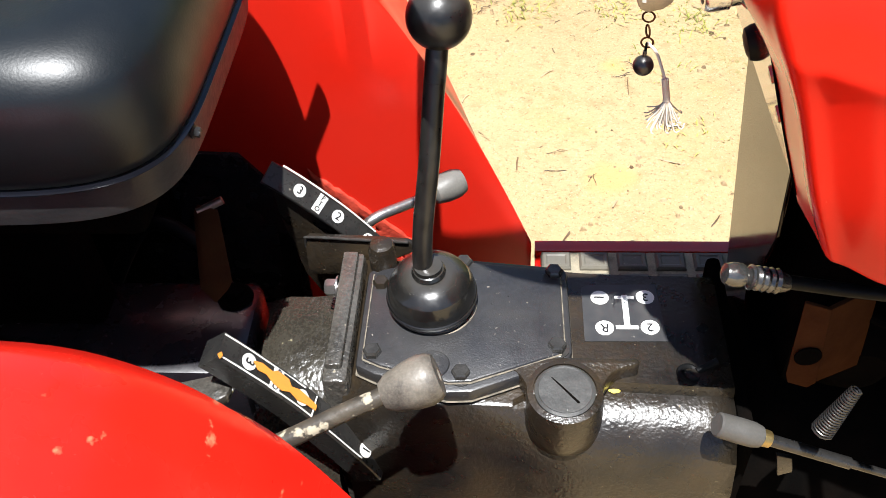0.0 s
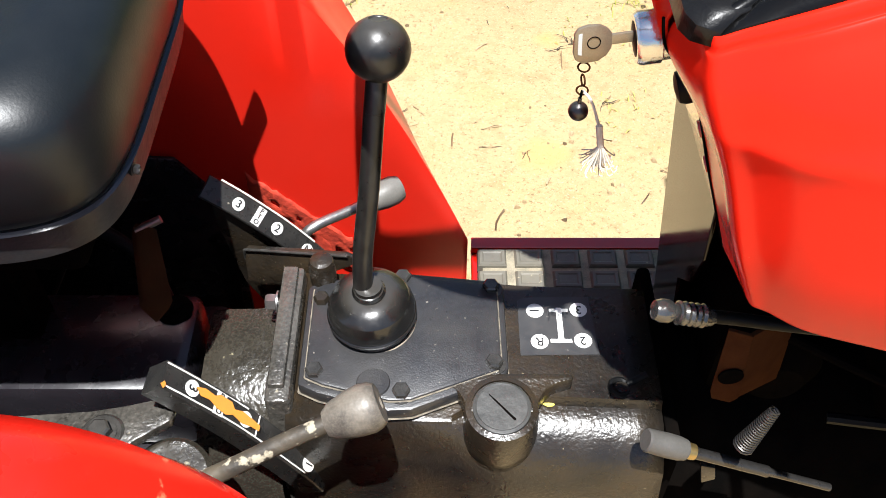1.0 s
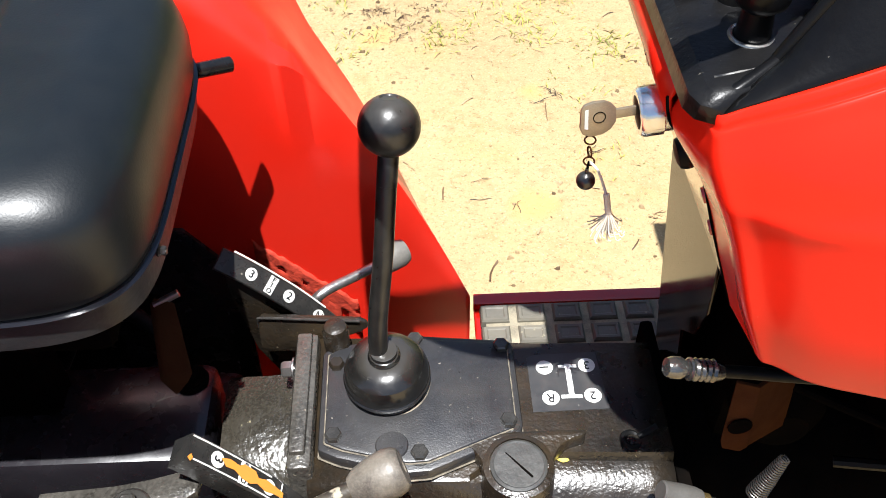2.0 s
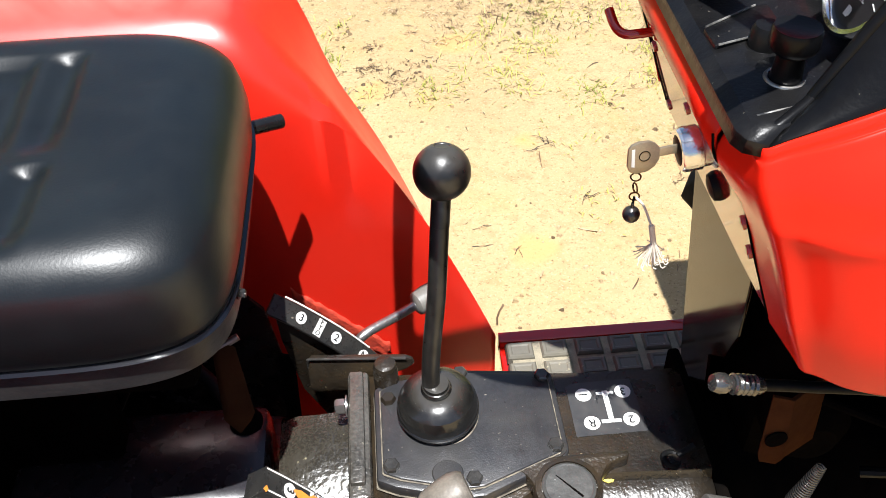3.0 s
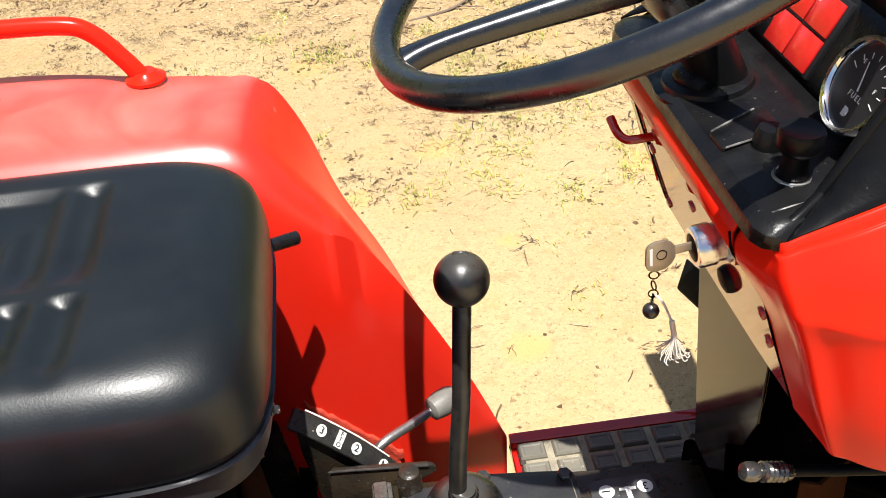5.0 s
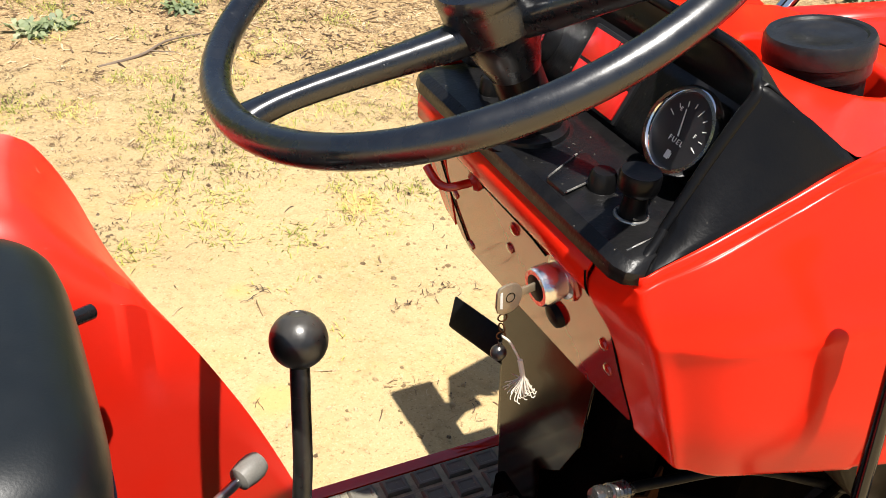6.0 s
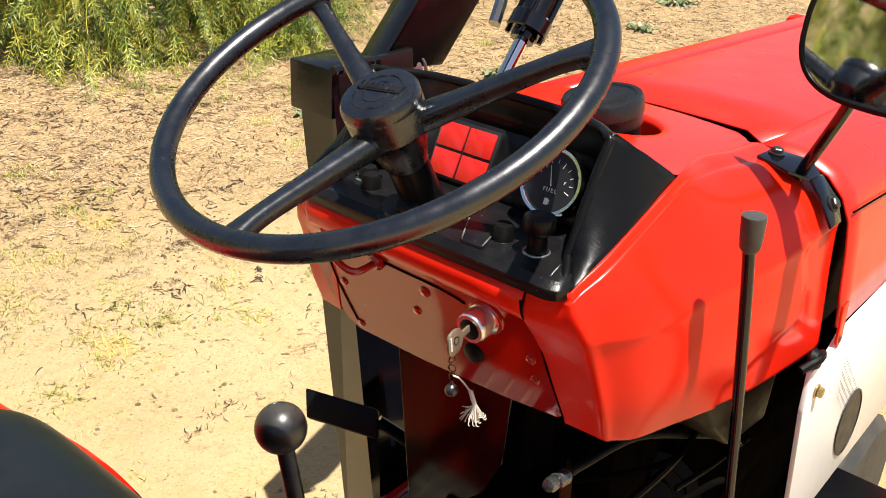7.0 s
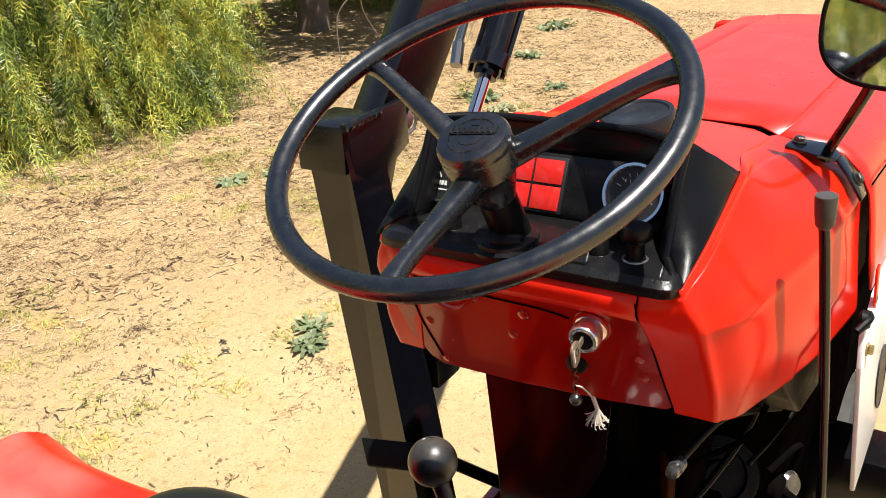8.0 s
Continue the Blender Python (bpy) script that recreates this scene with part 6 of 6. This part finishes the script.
for a in (0.4, 1.97, 3.54, 5.11):
    o = cs * (0.034 * math.cos(a)) + cu2 * (0.034 * math.sin(a))
    part("tie_rod", rod(C0 + o + CD * 0.125, C0 + o + CD * 0.75, 0.005, 0.005, 8), BLACK_PAINT, cyl)
part("hose_fitting", weld(rod(C0 + CD * 0.15 + Vector((-0.03, 0.06, 0.0)), C0 + CD * 0.20 + Vector((-0.03, 0.07, 0.0)), 0.013, 0.013, 8), rod(C0 + CD * 0.19 + Vector((-0.03, 0.07, 0)), C0 + CD * 0.27 + Vector((-0.03, 0.072, 0)), 0.010, 0.009, 12)), STEEL, cyl, "bright hose fitting")
part("hydraulic_hose", tube([C0 + CD * 0.26 + Vector((-0.03, 0.072, 0)), C0 + CD * 0.4 + Vector((-0.04, 0.075, 0.01)), C0 + CD * 0.8 + Vector((-0.05, 0.07, 0.02))], 0.011, 10), RUBBER, cyl)

# ---- key with its chain ----
key = thing("ignition_key", (0.131, -0.057, 0.95), "worn metal key with chain, bell and frayed string in the switch", "key")
K0, K1 = Vector((0.1520, -0.0545, 1.0395)), Vector((0.1215, -0.0580, 1.0370))
kd = (K1 - K0).normalized()
kn = Vector((0.35, -0.9, 0.12)); kn = (kn - kd * kn.dot(kd)).normalized()
ku = kn.cross(kd).normalized()
ku = ku if ku.z > 0 else -ku
blade = [K0 - kd * 0.0095 + ku * 0.0032, K0 + kd * 0.012 + ku * 0.0032, K0 + kd * 0.012 - ku * 0.0032, K0 - kd * 0.0095 - ku * 0.0032]
part("key_blade", prism(blade, kn * 0.0022, 0.0004), KEY_METAL, key)
head = [K0 + kd * (0.009 + a * 1.0) + ku * b * 0.96 for a, b in ((0.0, 0.0045), (0.003, 0.0085), (0.007, 0.0108), (0.014, 0.0115), (0.0195, 0.0100), (0.0215, 0.0070), (0.0225, -0.0060), (0.021, -0.0110), (0.0165, -0.0138), (0.008, -0.0132), (0.003, -0.0100), (0.0, -0.0050))]
kh = part("key_head", prism(head, kn * 0.0026, 0.0007), KEY_METAL, key, "worn grey key head")
part("key_mark", ringed(K0 + kd * 0.0195 + kn * 0.0028, kn, 0.0037, 0.0003, 24, 6), IRON, kh)
part("key_slot", prism([K0 + kd * (0.0262 + a) + ku * b * 0.8 + kn * 0.0027 for a, b in ((0.0, 0.0085), (0.0022, 0.0080), (0.0026, -0.0080), (0.0004, -0.0090))], kn * 0.0003), DIAL_WHITE, kh, "bright slot in the key head")
RC = K0 + kd * 0.024 - ku * 0.0125
links = [RC + Vector((0, 0, -0.005)), RC + Vector((0.0005, -0.0005, -0.014)), RC + Vector((0.001, 0, -0.022))]
for k, c in enumerate(links):
    part("chain_link", ringed(c, (1, 0.2, 0) if k % 2 else (0.2, 1, 0), 0.0034, 0.0006, 18, 6), BROWN_IRON, key)
part("bell", weld(lathe([(0.001, -0.0062)] + [(0.0062 * math.sin(a * math.pi / 12), -0.0062 * math.cos(a * math.pi / 12)) for a in range(1, 12)] + [(0.0012, 0.0062), (0.0012, 0.010)], (0.1295, -0.0600, 0.9885), (0, 0, 1), 20)), DARK_STEEL, key, "small dark round bell")
part("chain_wire", tube([links[-1], Vector((0.130, -0.0595, 1.002)), Vector((0.1295, -0.06, 0.997))], 0.0008, 6), IRON, key)
part("string", weld(tube([links[-1], (0.136, -0.0640, 0.999), (0.141, -0.0730, 0.987)], 0.0009, 6), tube([(0.1408, -0.0728, 0.988), (0.1430, -0.0765, 0.975)], 0.0021, 8, False)), STRING, key)


def tassel():
    rnd = random.Random(8)
    out = []
    for k in range(46):
        a, s = rnd.random() * 6.283, rnd.random()
        e = Vector((0.1435 + 0.013 * s * math.cos(a), -0.0775 + 0.013 * s * math.sin(a), 0.962 - 0.006 * rnd.random() + 0.004 * s))
        m = Vector((0.1433 + 0.005 * s * math.cos(a), -0.0772 + 0.005 * s * math.sin(a), 0.970))
        out.append(tube([(0.1430, -0.0765, 0.977), m, e, e + Vector((0.003 * math.cos(a + 1), 0.003 * math.sin(a + 1), 0.002 * rnd.random() - 0.001))], 0.00042, 4, True, 3))
    return weld(*out)


part("tassel", tassel(), STRING, key, "frayed pale string end")

# ---- plants and litter ----
def leaf_material(name, a, b, c, rough=0.55):
    m = bpy.data.materials.new(name)
    m.use_nodes = True
    t = m.node_tree
    n, l = t.nodes, t.links
    p = n["Principled BSDF"]
    g = n.new("ShaderNodeNewGeometry")
    r = n.new("ShaderNodeValToRGB")
    r.color_ramp.elements[0].color, r.color_ramp.elements[1].color = (*a, 1), (*c, 1)
    e = r.color_ramp.elements.new(0.55)
    e.color = (*b, 1)
    tex = n.new("ShaderNodeTexNoise")
    tex.inputs["Scale"].default_value = 3.2
    l.new(g.outputs["Position"], tex.inputs["Vector"])
    mx = n.new("ShaderNodeMath")
    mx.operation = "ADD"
    mr = n.new("ShaderNodeMapRange")
    mr.inputs[1].default_value, mr.inputs[2].default_value, mr.inputs[3].default_value, mr.inputs[4].default_value = 0.32, 0.68, -0.5, 0.45
    l.new(tex.outputs["Fac"], mr.inputs[0])
    l.new(g.outputs["Random Per Island"], mx.inputs[0])
    l.new(mr.outputs[0], mx.inputs[1])
    l.new(mx.outputs[0], r.inputs[0])
    l.new(r.outputs[0], p.inputs["Base Color"])
    p.inputs["Roughness"].default_value = rough
    tr = n.new("ShaderNodeBsdfTranslucent")
    l.new(r.outputs[0], tr.inputs[0])
    ms = n.new("ShaderNodeMixShader")
    ms.inputs[0].default_value = 0.28
    l.new(p.outputs[0], ms.inputs[1])
    l.new(tr.outputs[0], ms.inputs[2])
    l.new(ms.outputs[0], n["Material Output"].inputs["Surface"])
    return m


PEPPER = leaf_material("pepper_leaf", (0.045, 0.080, 0.012), (0.25, 0.335, 0.055), (0.62, 0.56, 0.09), 0.42)
WEED = leaf_material("weed_leaf", (0.12, 0.16, 0.07), (0.23, 0.27, 0.13), (0.40, 0.38, 0.22))
TUFT = leaf_material("tuft_grass", (0.19, 0.23, 0.03), (0.40, 0.40, 0.07), (0.58, 0.50, 0.15))
STRAW = leaf_material("straw", (0.05, 0.028, 0.015), (0.28, 0.175, 0.09), (0.60, 0.47, 0.29))
BARK = material("bark", (0.12, 0.085, 0.06), 0.9, 0, (0.2, 0.15, 0.11), 12, 0.8, 0.3, 0.8, 40)


class Soup:
    """Collects loose faces quickly."""

    def __init__(self):
        self.v, self.f = [], []

    def quad(self, *pts):
        k = len(self.v)
        self.v += [tuple(p) for p in pts]
        self.f.append(tuple(range(k, k + len(pts))))

    def strip(self, rows):
        k = len(self.v)
        for a, b in rows:
            self.v += [tuple(a), tuple(b)]
        for j in range(len(rows) - 1):
            self.f.append((k + 2 * j, k + 2 * j + 1, k + 2 * j + 3, k + 2 * j + 2))

    def object(self, name, mat, parent=None):
        me = bpy.data.meshes.new(name)
        off = Vector(parent.location) if parent else Vector()
        me.from_pydata([(x - off.x, y - off.y, z - off.z) for x, y, z in self.v], [], self.f)
        me.materials.append(mat)
        ob = new(name, me)
        ob.parent = parent
        return ob


def frond(soup, rnd, base, way, length):
    """A drooping feather leaf with narrow leaflets."""
    d = way.normalized()
    side = d.cross(Vector((0, 0, 1)))
    side = side.normalized() if side.length > 0.05 else Vector((1, 0, 0))
    twist = rnd.uniform(-1.2, 1.2)
    side = (side * math.cos(twist) + d.cross(side) * math.sin(twist)).normalized()
    p = Vector(base)
    n = 7
    step = length / n
    for k in range(n):
        q = p + d * step
        soup.strip([(p - side * 0.0012, p + side * 0.0012), (q - side * 0.001, q + side * 0.001)])
        ln = 0.047 * (1 - 0.5 * abs(k / n - 0.4)) * (length / 0.22)
        for sgn in (-1, 1):
            w = (side * sgn * 0.85 + d * 0.55 + Vector((0, 0, -0.25))).normalized()
            e = p + w * ln
            mid = p + w * ln * 0.5
            wide = d * rnd.uniform(0.0030, 0.0048)
            soup.quad(p, mid - wide, e, mid + wide)
        p = q
        d = (d + Vector((0, 0, -0.10))).normalized()


def pepper_tree(at, radius, height, strands, seed, hollow=0.55, open_to=None, label="weeping pepper tree with hanging green and yellow foliage"):
    rnd = random.Random(seed)
    tree = thing("pepper_tree", (at[0], at[1], 0.0), label, "tree", "pepper trees")
    base = Vector((at[0], at[1], -0.05))
    part("trunk", tube([base, base + Vector((0.1, 0.05, height * 0.3)), base + Vector((-0.05, 0.1, height * 0.55))], (0.16, 0.09), 12), BARK, tree)
    for k in range(6):
        a = k * 1.05 + rnd.random()
        part("limb", tube([base + Vector((0, 0.05, height * (0.35 + 0.03 * k))), base + Vector((radius * 0.35 * math.cos(a), radius * 0.35 * math.sin(a), height * 0.75)), base + Vector((radius * 0.8 * math.cos(a), radius * 0.8 * math.sin(a), height * 0.72))], (0.06, 0.015), 8), BARK, tree)
    soup, twig = Soup(), []
    for k in range(strands):
        a = rnd.random() * 6.283
        r = radius * (hollow + (1 - hollow) * rnd.random() ** 0.6) * (1 + 0.16 * noise.noise(Vector((math.cos(a) * 2.2, math.sin(a) * 2.2, seed))))
        top = height * (0.25 + 0.75 * rnd.random()) * (1.0 - 0.45 * (r / radius) ** 4)
        low = max(0.02, top - rnd.uniform(0.5, 1.5))
        if open_to is not None and math.cos(a - open_to) > -0.30:
            low = max(low, rnd.uniform(1.25, 1.9))
        p = Vector((at[0] + r * math.cos(a), at[1] + r * math.sin(a), top))
        out = Vector((math.cos(a), math.sin(a), 0))
        drift = Vector((rnd.uniform(-0.25, 0.25), rnd.uniform(-0.25, 0.25), -1)) + out * rnd.uniform(0, 0.25)
        drift.normalize()
        q = p.copy()
        while q.z > low:
            e = q + drift * 0.085
            soup.strip([(q - out.cross(drift) * 0.002, q + out.cross(drift) * 0.002), (e - out.cross(drift) * 0.002, e + out.cross(drift) * 0.002)])
            for _ in range(2):
                b = rnd.random() * 6.283
                frond(soup, rnd, q, Vector((math.cos(b) * 0.7, math.sin(b) * 0.7, rnd.uniform(-1.3, -0.2))) + out * 0.35, rnd.uniform(0.10, 0.30))
            q = e
            drift = (drift + Vector((rnd.uniform(-0.1, 0.1), rnd.uniform(-0.1, 0.1), -0.03))).normalized()
    for k in range(int(strands * 3.2)):
        a, r = rnd.random() * 6.283, radius * (0.25 + 0.58 * rnd.random())
        p = Vector((at[0] + r * math.cos(a), at[1] + r * math.sin(a), rnd.uniform(0.05 if open_to is None else 1.4, height * 0.92)))
        d = Vector((rnd.uniform(-0.6, 0.6), rnd.uniform(-0.6, 0.6), -1)) * rnd.uniform(0.10, 0.26)
        w = Vector((rnd.uniform(-1, 1), rnd.uniform(-1, 1), rnd.uniform(-0.4, 0.4))).normalized() * rnd.uniform(0.012, 0.034)
        soup.quad(p, p + d * 0.4 - w, p + d, p + d * 0.5 + w)
    # unseen high leaves added to shade the ground under this crown
    if open_to is not None:
        for k in range(4200):
            a, r = rnd.random() * 6.283, radius * rnd.random() ** 0.5
            p = Vector((at[0] + r * math.cos(a), at[1] + r * math.sin(a), height * rnd.uniform(0.55, 0.95) * (1.0 - 0.25 * (r / radius) ** 3)))
            d = Vector((rnd.uniform(-1, 1), rnd.uniform(-1, 1), -0.5)) * rnd.uniform(0.12, 0.26)
            w = Vector((rnd.uniform(-1, 1), rnd.uniform(-1, 1), rnd.uniform(-0.3, 0.3))).normalized() * rnd.uniform(0.03, 0.07)
            soup.quad(p, p + d * 0.4 - w, p + d, p + d * 0.5 + w)
    soup.object("crown", PEPPER, tree)
    for k in range(14):
        a = rnd.random() * 6.283
        p = Vector((at[0] + radius * 0.98 * math.cos(a), at[1] + radius * 0.98 * math.sin(a), rnd.uniform(0.2, 0.9)))
        part("twig", tube([p, p + Vector((rnd.uniform(-0.2, 0.2), rnd.uniform(-0.2, 0.2), -0.2)), p + Vector((rnd.uniform(-0.3, 0.3), rnd.uniform(-0.3, 0.3), -0.55))], (0.009, 0.003), 6), BARK, tree)
    return tree


pepper_tree((3.15, 5.40), 1.45, 3.2, 980, 11)
pepper_tree((6.25, 5.25), 1.7, 3.6, 620, 12, 0.5, -2.35, "shaded pepper tree with a dark hollow under its crown")
pepper_tree((8.9, 5.3), 1.5, 3.4, 380, 16, 0.4, None, "pepper tree at the edge of the clearing")
pepper_tree((9.6, 7.6), 2.0, 3.8, 330, 13, 0.6, None, "distant pepper tree with hanging foliage")
pepper_tree((0.6, 8.2), 1.7, 3.2, 260, 15, 0.5, None, "pepper tree beyond the litter of dry leaves")
pepper_tree((-4.0, 4.3), 1.7, 4.2, 620, 14, 0.4, None, "pepper tree standing behind the tractor")


def weed(at, size, seed):
    rnd = random.Random(seed)
    z0 = ground_height(*at)
    w = thing("weed", (at[0], at[1], z0), "low grey-green broadleaf weed on the sand", "weed", "weeds")
    soup = Soup()
    for k in range(64):
        a = rnd.random() * 6.283
        ln = size * rnd.uniform(0.25, 0.8)
        d = Vector((math.cos(a), math.sin(a), rnd.uniform(0.15, 0.8)))
        s = Vector((-math.sin(a), math.cos(a), rnd.uniform(-0.5, 0.5)))
        p0 = Vector((at[0] + rnd.uniform(-0.2, 0.2) * size, at[1] + rnd.uniform(-0.2, 0.2) * size, z0))
        rows = []
        for f, wd in ((0, 0.02), (0.2, 0.12), (0.38, 0.07), (0.55, 0.16), (0.72, 0.09), (0.85, 0.10), (1.0, 0.01)):
            c = p0 + d * ln * f + Vector((0, 0, -0.45 * ln * f * f + 0.10 * ln * math.sin(f * 9 + k)))
            rows.append((c - s * wd * ln, c + s * wd * ln))
        soup.strip(rows)
    soup.object("leaves", WEED, w)
    return w


for k, (x, y, size) in enumerate(((2.64, 2.9, 0.14), (1.46, 1.47, 0.095), (1.56, 1.54, 0.10), (6.9, 3.12, 0.24), (7.9, 3.0, 0.26), (3.95, 2.70, 0.16), (4.56, 2.54, 0.21), (4.34, 2.28, 0.14), (0.02, 3.2, 0.13), (0.12, 3.25, 0.12), (0.62, 3.3, 0.12), (4.97, 2.2, 0.13), (5.78, 2.8, 0.17), (2.80, 2.78, 0.10))):
    weed((x, y), size, 40 + k)


def tufts():
    """Sparse yellow-green grass, in patches."""
    rnd = random.Random(21)
    soup = Soup()
    spots = [(0.17, 1.69), (0.33, 1.60), (0.30, 1.70), (0.36, 1.35), (0.10, 1.62), (0.25, 1.85), (0.45, 1.09), (-0.15, 2.6), (-0.35, 2.75), (0.05, 2.45), (1.14, 1.50), (1.3, 1.75), (1.1, 2.2), (0.95, 1.96)]
    for _ in range(420):
        spots.append((rnd.uniform(-2.5, 5.0), 1.3 + 3.2 * rnd.random() ** 0.8))
    small = len(spots)
    for _ in range(330):
        spots.append((rnd.uniform(0.3, 3.2), 1.5 + 2.4 * rnd.random()))
    for j, (x, y) in enumerate(spots):
        if noise.noise(Vector((x * 0.9, y * 0.9, 5.0))) < -0.05:
            continue
        near = y + 0.2 * x < 1.5 or j >= small and rnd.random() < 0.6
        for _ in range(rnd.randint(8, 30) if near else rnd.randint(16, 64)):
            bx, by = rnd.gauss(x, 0.036), rnd.gauss(y, 0.036)
            a, ln = rnd.random() * 6.283, rnd.uniform(0.008, 0.026) if near else rnd.uniform(0.010, 0.046)
            d = Vector((math.cos(a), math.sin(a), rnd.uniform(0.5, 1.6))).normalized()
            s = Vector((-math.sin(a), math.cos(a), 0)) * 0.0013
            p = Vector((bx, by, ground_height(bx, by) - 0.001))
            m, e = p + d * ln * 0.6, p + d * ln + Vector((0, 0, -0.3 * ln))
            soup.strip([(p - s, p + s), (m - s, m + s), (e - s * 0.3, e + s * 0.3)])
    ob = soup.object("grass_tufts", TUFT)
    return tagged(ob, "sparse yellow-green grass tufts on the sand", "grass", kind="stuff")


tufts()


def litter():
    """Dry straw, leaf stalks and twigs."""
    rnd = random.Random(22)
    soup = Soup()

    def piece(x, y, ln, wd):
        a, bend = rnd.random() * 6.283, rnd.uniform(-0.5, 0.5)
        z = ground_height(x, y) + 0.001
        rows = []
        for k in range(4):
            f = k / 3 - 0.5
            aa = a + bend * f
            c = Vector((x + ln * f * math.cos(aa), y + ln * f * math.sin(aa), z + rnd.uniform(0.0005, 0.006)))
            s = Vector((-math.sin(aa), math.cos(aa), rnd.uniform(-0.5, 0.5))) * wd
            rows.append((c - s, c + s))
        soup.strip(rows)

    for _ in range(62000):
        x, y = rnd.uniform(-3.0, 8.0), rnd.uniform(0.6, 7.0)
        dense = (y + 0.35 * x - 2.55 + 1.5 * noise.noise(Vector((x * 0.9, y * 0.9, 2.0)))) / 1.3
        if rnd.random() < min(0.95, max(0.010, dense)):
            piece(x, y, rnd.uniform(0.015, 0.065), rnd.uniform(0.0009, 0.0022) if y < 2.0 else rnd.uniform(0.0014, 0.0042))
    for _ in range(1900):
        cx, cy = rnd.uniform(-1.6, 3.6), 0.35 + 3.1 * rnd.random() ** 0.8
        if noise.noise(Vector((cx * 1.7, cy * 1.7, 8.0))) < -0.1 or (cy + 0.2 * cx < 1.4 and rnd.random() < 0.8):
            continue
        spread = rnd.uniform(0.012, 0.06)
        for _ in range(rnd.randint(6, 40)):
            piece(rnd.gauss(cx, spread), rnd.gauss(cy, spread * 0.6), rnd.uniform(0.005, 0.026), rnd.uniform(0.0004, 0.0012))
    ob = soup.object("litter", STRAW)
    return tagged(ob, "dry straw and leaf litter over the sand", "litter", kind="stuff")


litter()


TWIG = material("dark_twig", (0.030, 0.020, 0.012), 0.8, 0, (0.075, 0.050, 0.030), 40, 0.9, 0.2)


def twigs():
    """Dark bent stalks and a few curled dead leaves lying proud of the sand."""
    rnd = random.Random(27)
    soup = Soup()

    def stalk(x, y, ln, wd, rise):
        a, bend = rnd.random() * 6.283, rnd.uniform(-1.6, 1.6)
        rows, c = [], Vector((x, y, ground_height(x, y) + 0.001))
        for k in range(6):
            aa = a + bend * k / 5 + rnd.uniform(-0.3, 0.3)
            s_ = Vector((-math.sin(aa), math.cos(aa), rnd.uniform(-0.9, 0.9))) * wd * (1.0 - 0.12 * k)
            rows.append((c - s_, c + s_))
            c = c + Vector((math.cos(aa), math.sin(aa), 0.0)) * ln / 5
            c.z = ground_height(c.x, c.y) + 0.001 + rise * math.sin(math.pi * (k + 1) / 5) * rnd.uniform(0.3, 1.0)
        soup.strip(rows)

    for _ in range(900):
        x, y = rnd.uniform(-0.9, 3.4), 0.85 + 3.0 * rnd.random() ** 0.85
        rough = noise.noise(Vector((x * 1.5, y * 1.5, 6.0)))
        if rough < (0.22 if y + 0.2 * x < 1.5 else -0.15):
            continue
        stalk(x, y, rnd.uniform(0.012, 0.05), rnd.uniform(0.0006, 0.0016), rnd.uniform(0.001, 0.008))
    for x, y in ((1.09, 1.81), (1.06, 1.78), (1.12, 1.83), (1.29, 1.71), (0.89, 1.85), (0.80, 1.90), (1.02, 1.88), (1.35, 1.74), (0.42, 1.10), (0.33, 1.33), (0.35, 1.35), (1.5, 2.1), (1.7, 2.4)):
        for _ in range(3):
            stalk(x + rnd.uniform(-0.02, 0.02), y + rnd.uniform(-0.015, 0.015), rnd.uniform(0.03, 0.055), rnd.uniform(0.0022, 0.0052) if y > 1.5 else 0.0012, 0.010)
    ob = soup.object("twigs", TWIG)
    return tagged(ob, "dark bent stalks and curled dead leaves on the sand", "twigs", kind="stuff")


twigs()

CLOD = leaf_material("clod", (0.13, 0.085, 0.045), (0.36, 0.255, 0.13), (0.56, 0.44, 0.26))


def pebbles():
    rnd = random.Random(23)
    soup = Soup()
    for _ in range(24000):
        x, y = rnd.uniform(-1.2, 3.8), 0.4 + 4.0 * rnd.random() ** 0.75
        rough = noise.noise(Vector((x * 1.3, y * 1.3, 4.0))) + 0.5 * noise.noise(Vector((x * 5, y * 5, 1.0)))
        if rough < (0.3 if y + 0.2 * x < 1.4 else -0.2):
            continue
        r = 0.0010 + 0.0080 * rnd.random() ** 3.5
        z = ground_height(x, y)
        turn = rnd.random()
        ring = [Vector((x + r * rnd.uniform(0.6, 1.4) * math.cos(k * 1.2566 + turn), y + r * rnd.uniform(0.6, 1.4) * math.sin(k * 1.2566 + turn), z - 0.0005)) for k in range(5)]
        top_ = [Vector((x, y, z + r * 0.7)).lerp(q, 0.45) + Vector((0, 0, r * rnd.uniform(0.1, 0.4))) for q in ring]
        base = len(soup.v)
        soup.v += [tuple(q) for q in ring + top_]
        for k in range(5):
            soup.f.append((base + k, base + (k + 1) % 5, base + 5 + (k + 1) % 5, base + 5 + k))
        soup.f.append(tuple(base + 5 + k for k in range(5)))
    ob = soup.object("pebbles", CLOD)
    return tagged(ob, "small clods and pebbles of the same sand", "pebbles", kind="stuff")


pebbles()
stick = thing("stick", (0.41, 2.91, 0.0), "thin dry grey stick on the sand", "stick")
part("stem", tube([(0.20, 2.80, 0.008), (0.36, 2.86, 0.014), (0.48, 2.96, 0.02), (0.62, 3.02, 0.012)], (0.007, 0.003), 8), BARK, stick)
part("side_twig", tube([(0.40, 2.89, 0.016), (0.45, 2.86, 0.02), (0.50, 2.86, 0.012)], (0.003, 0.0015), 6), BARK, stick)
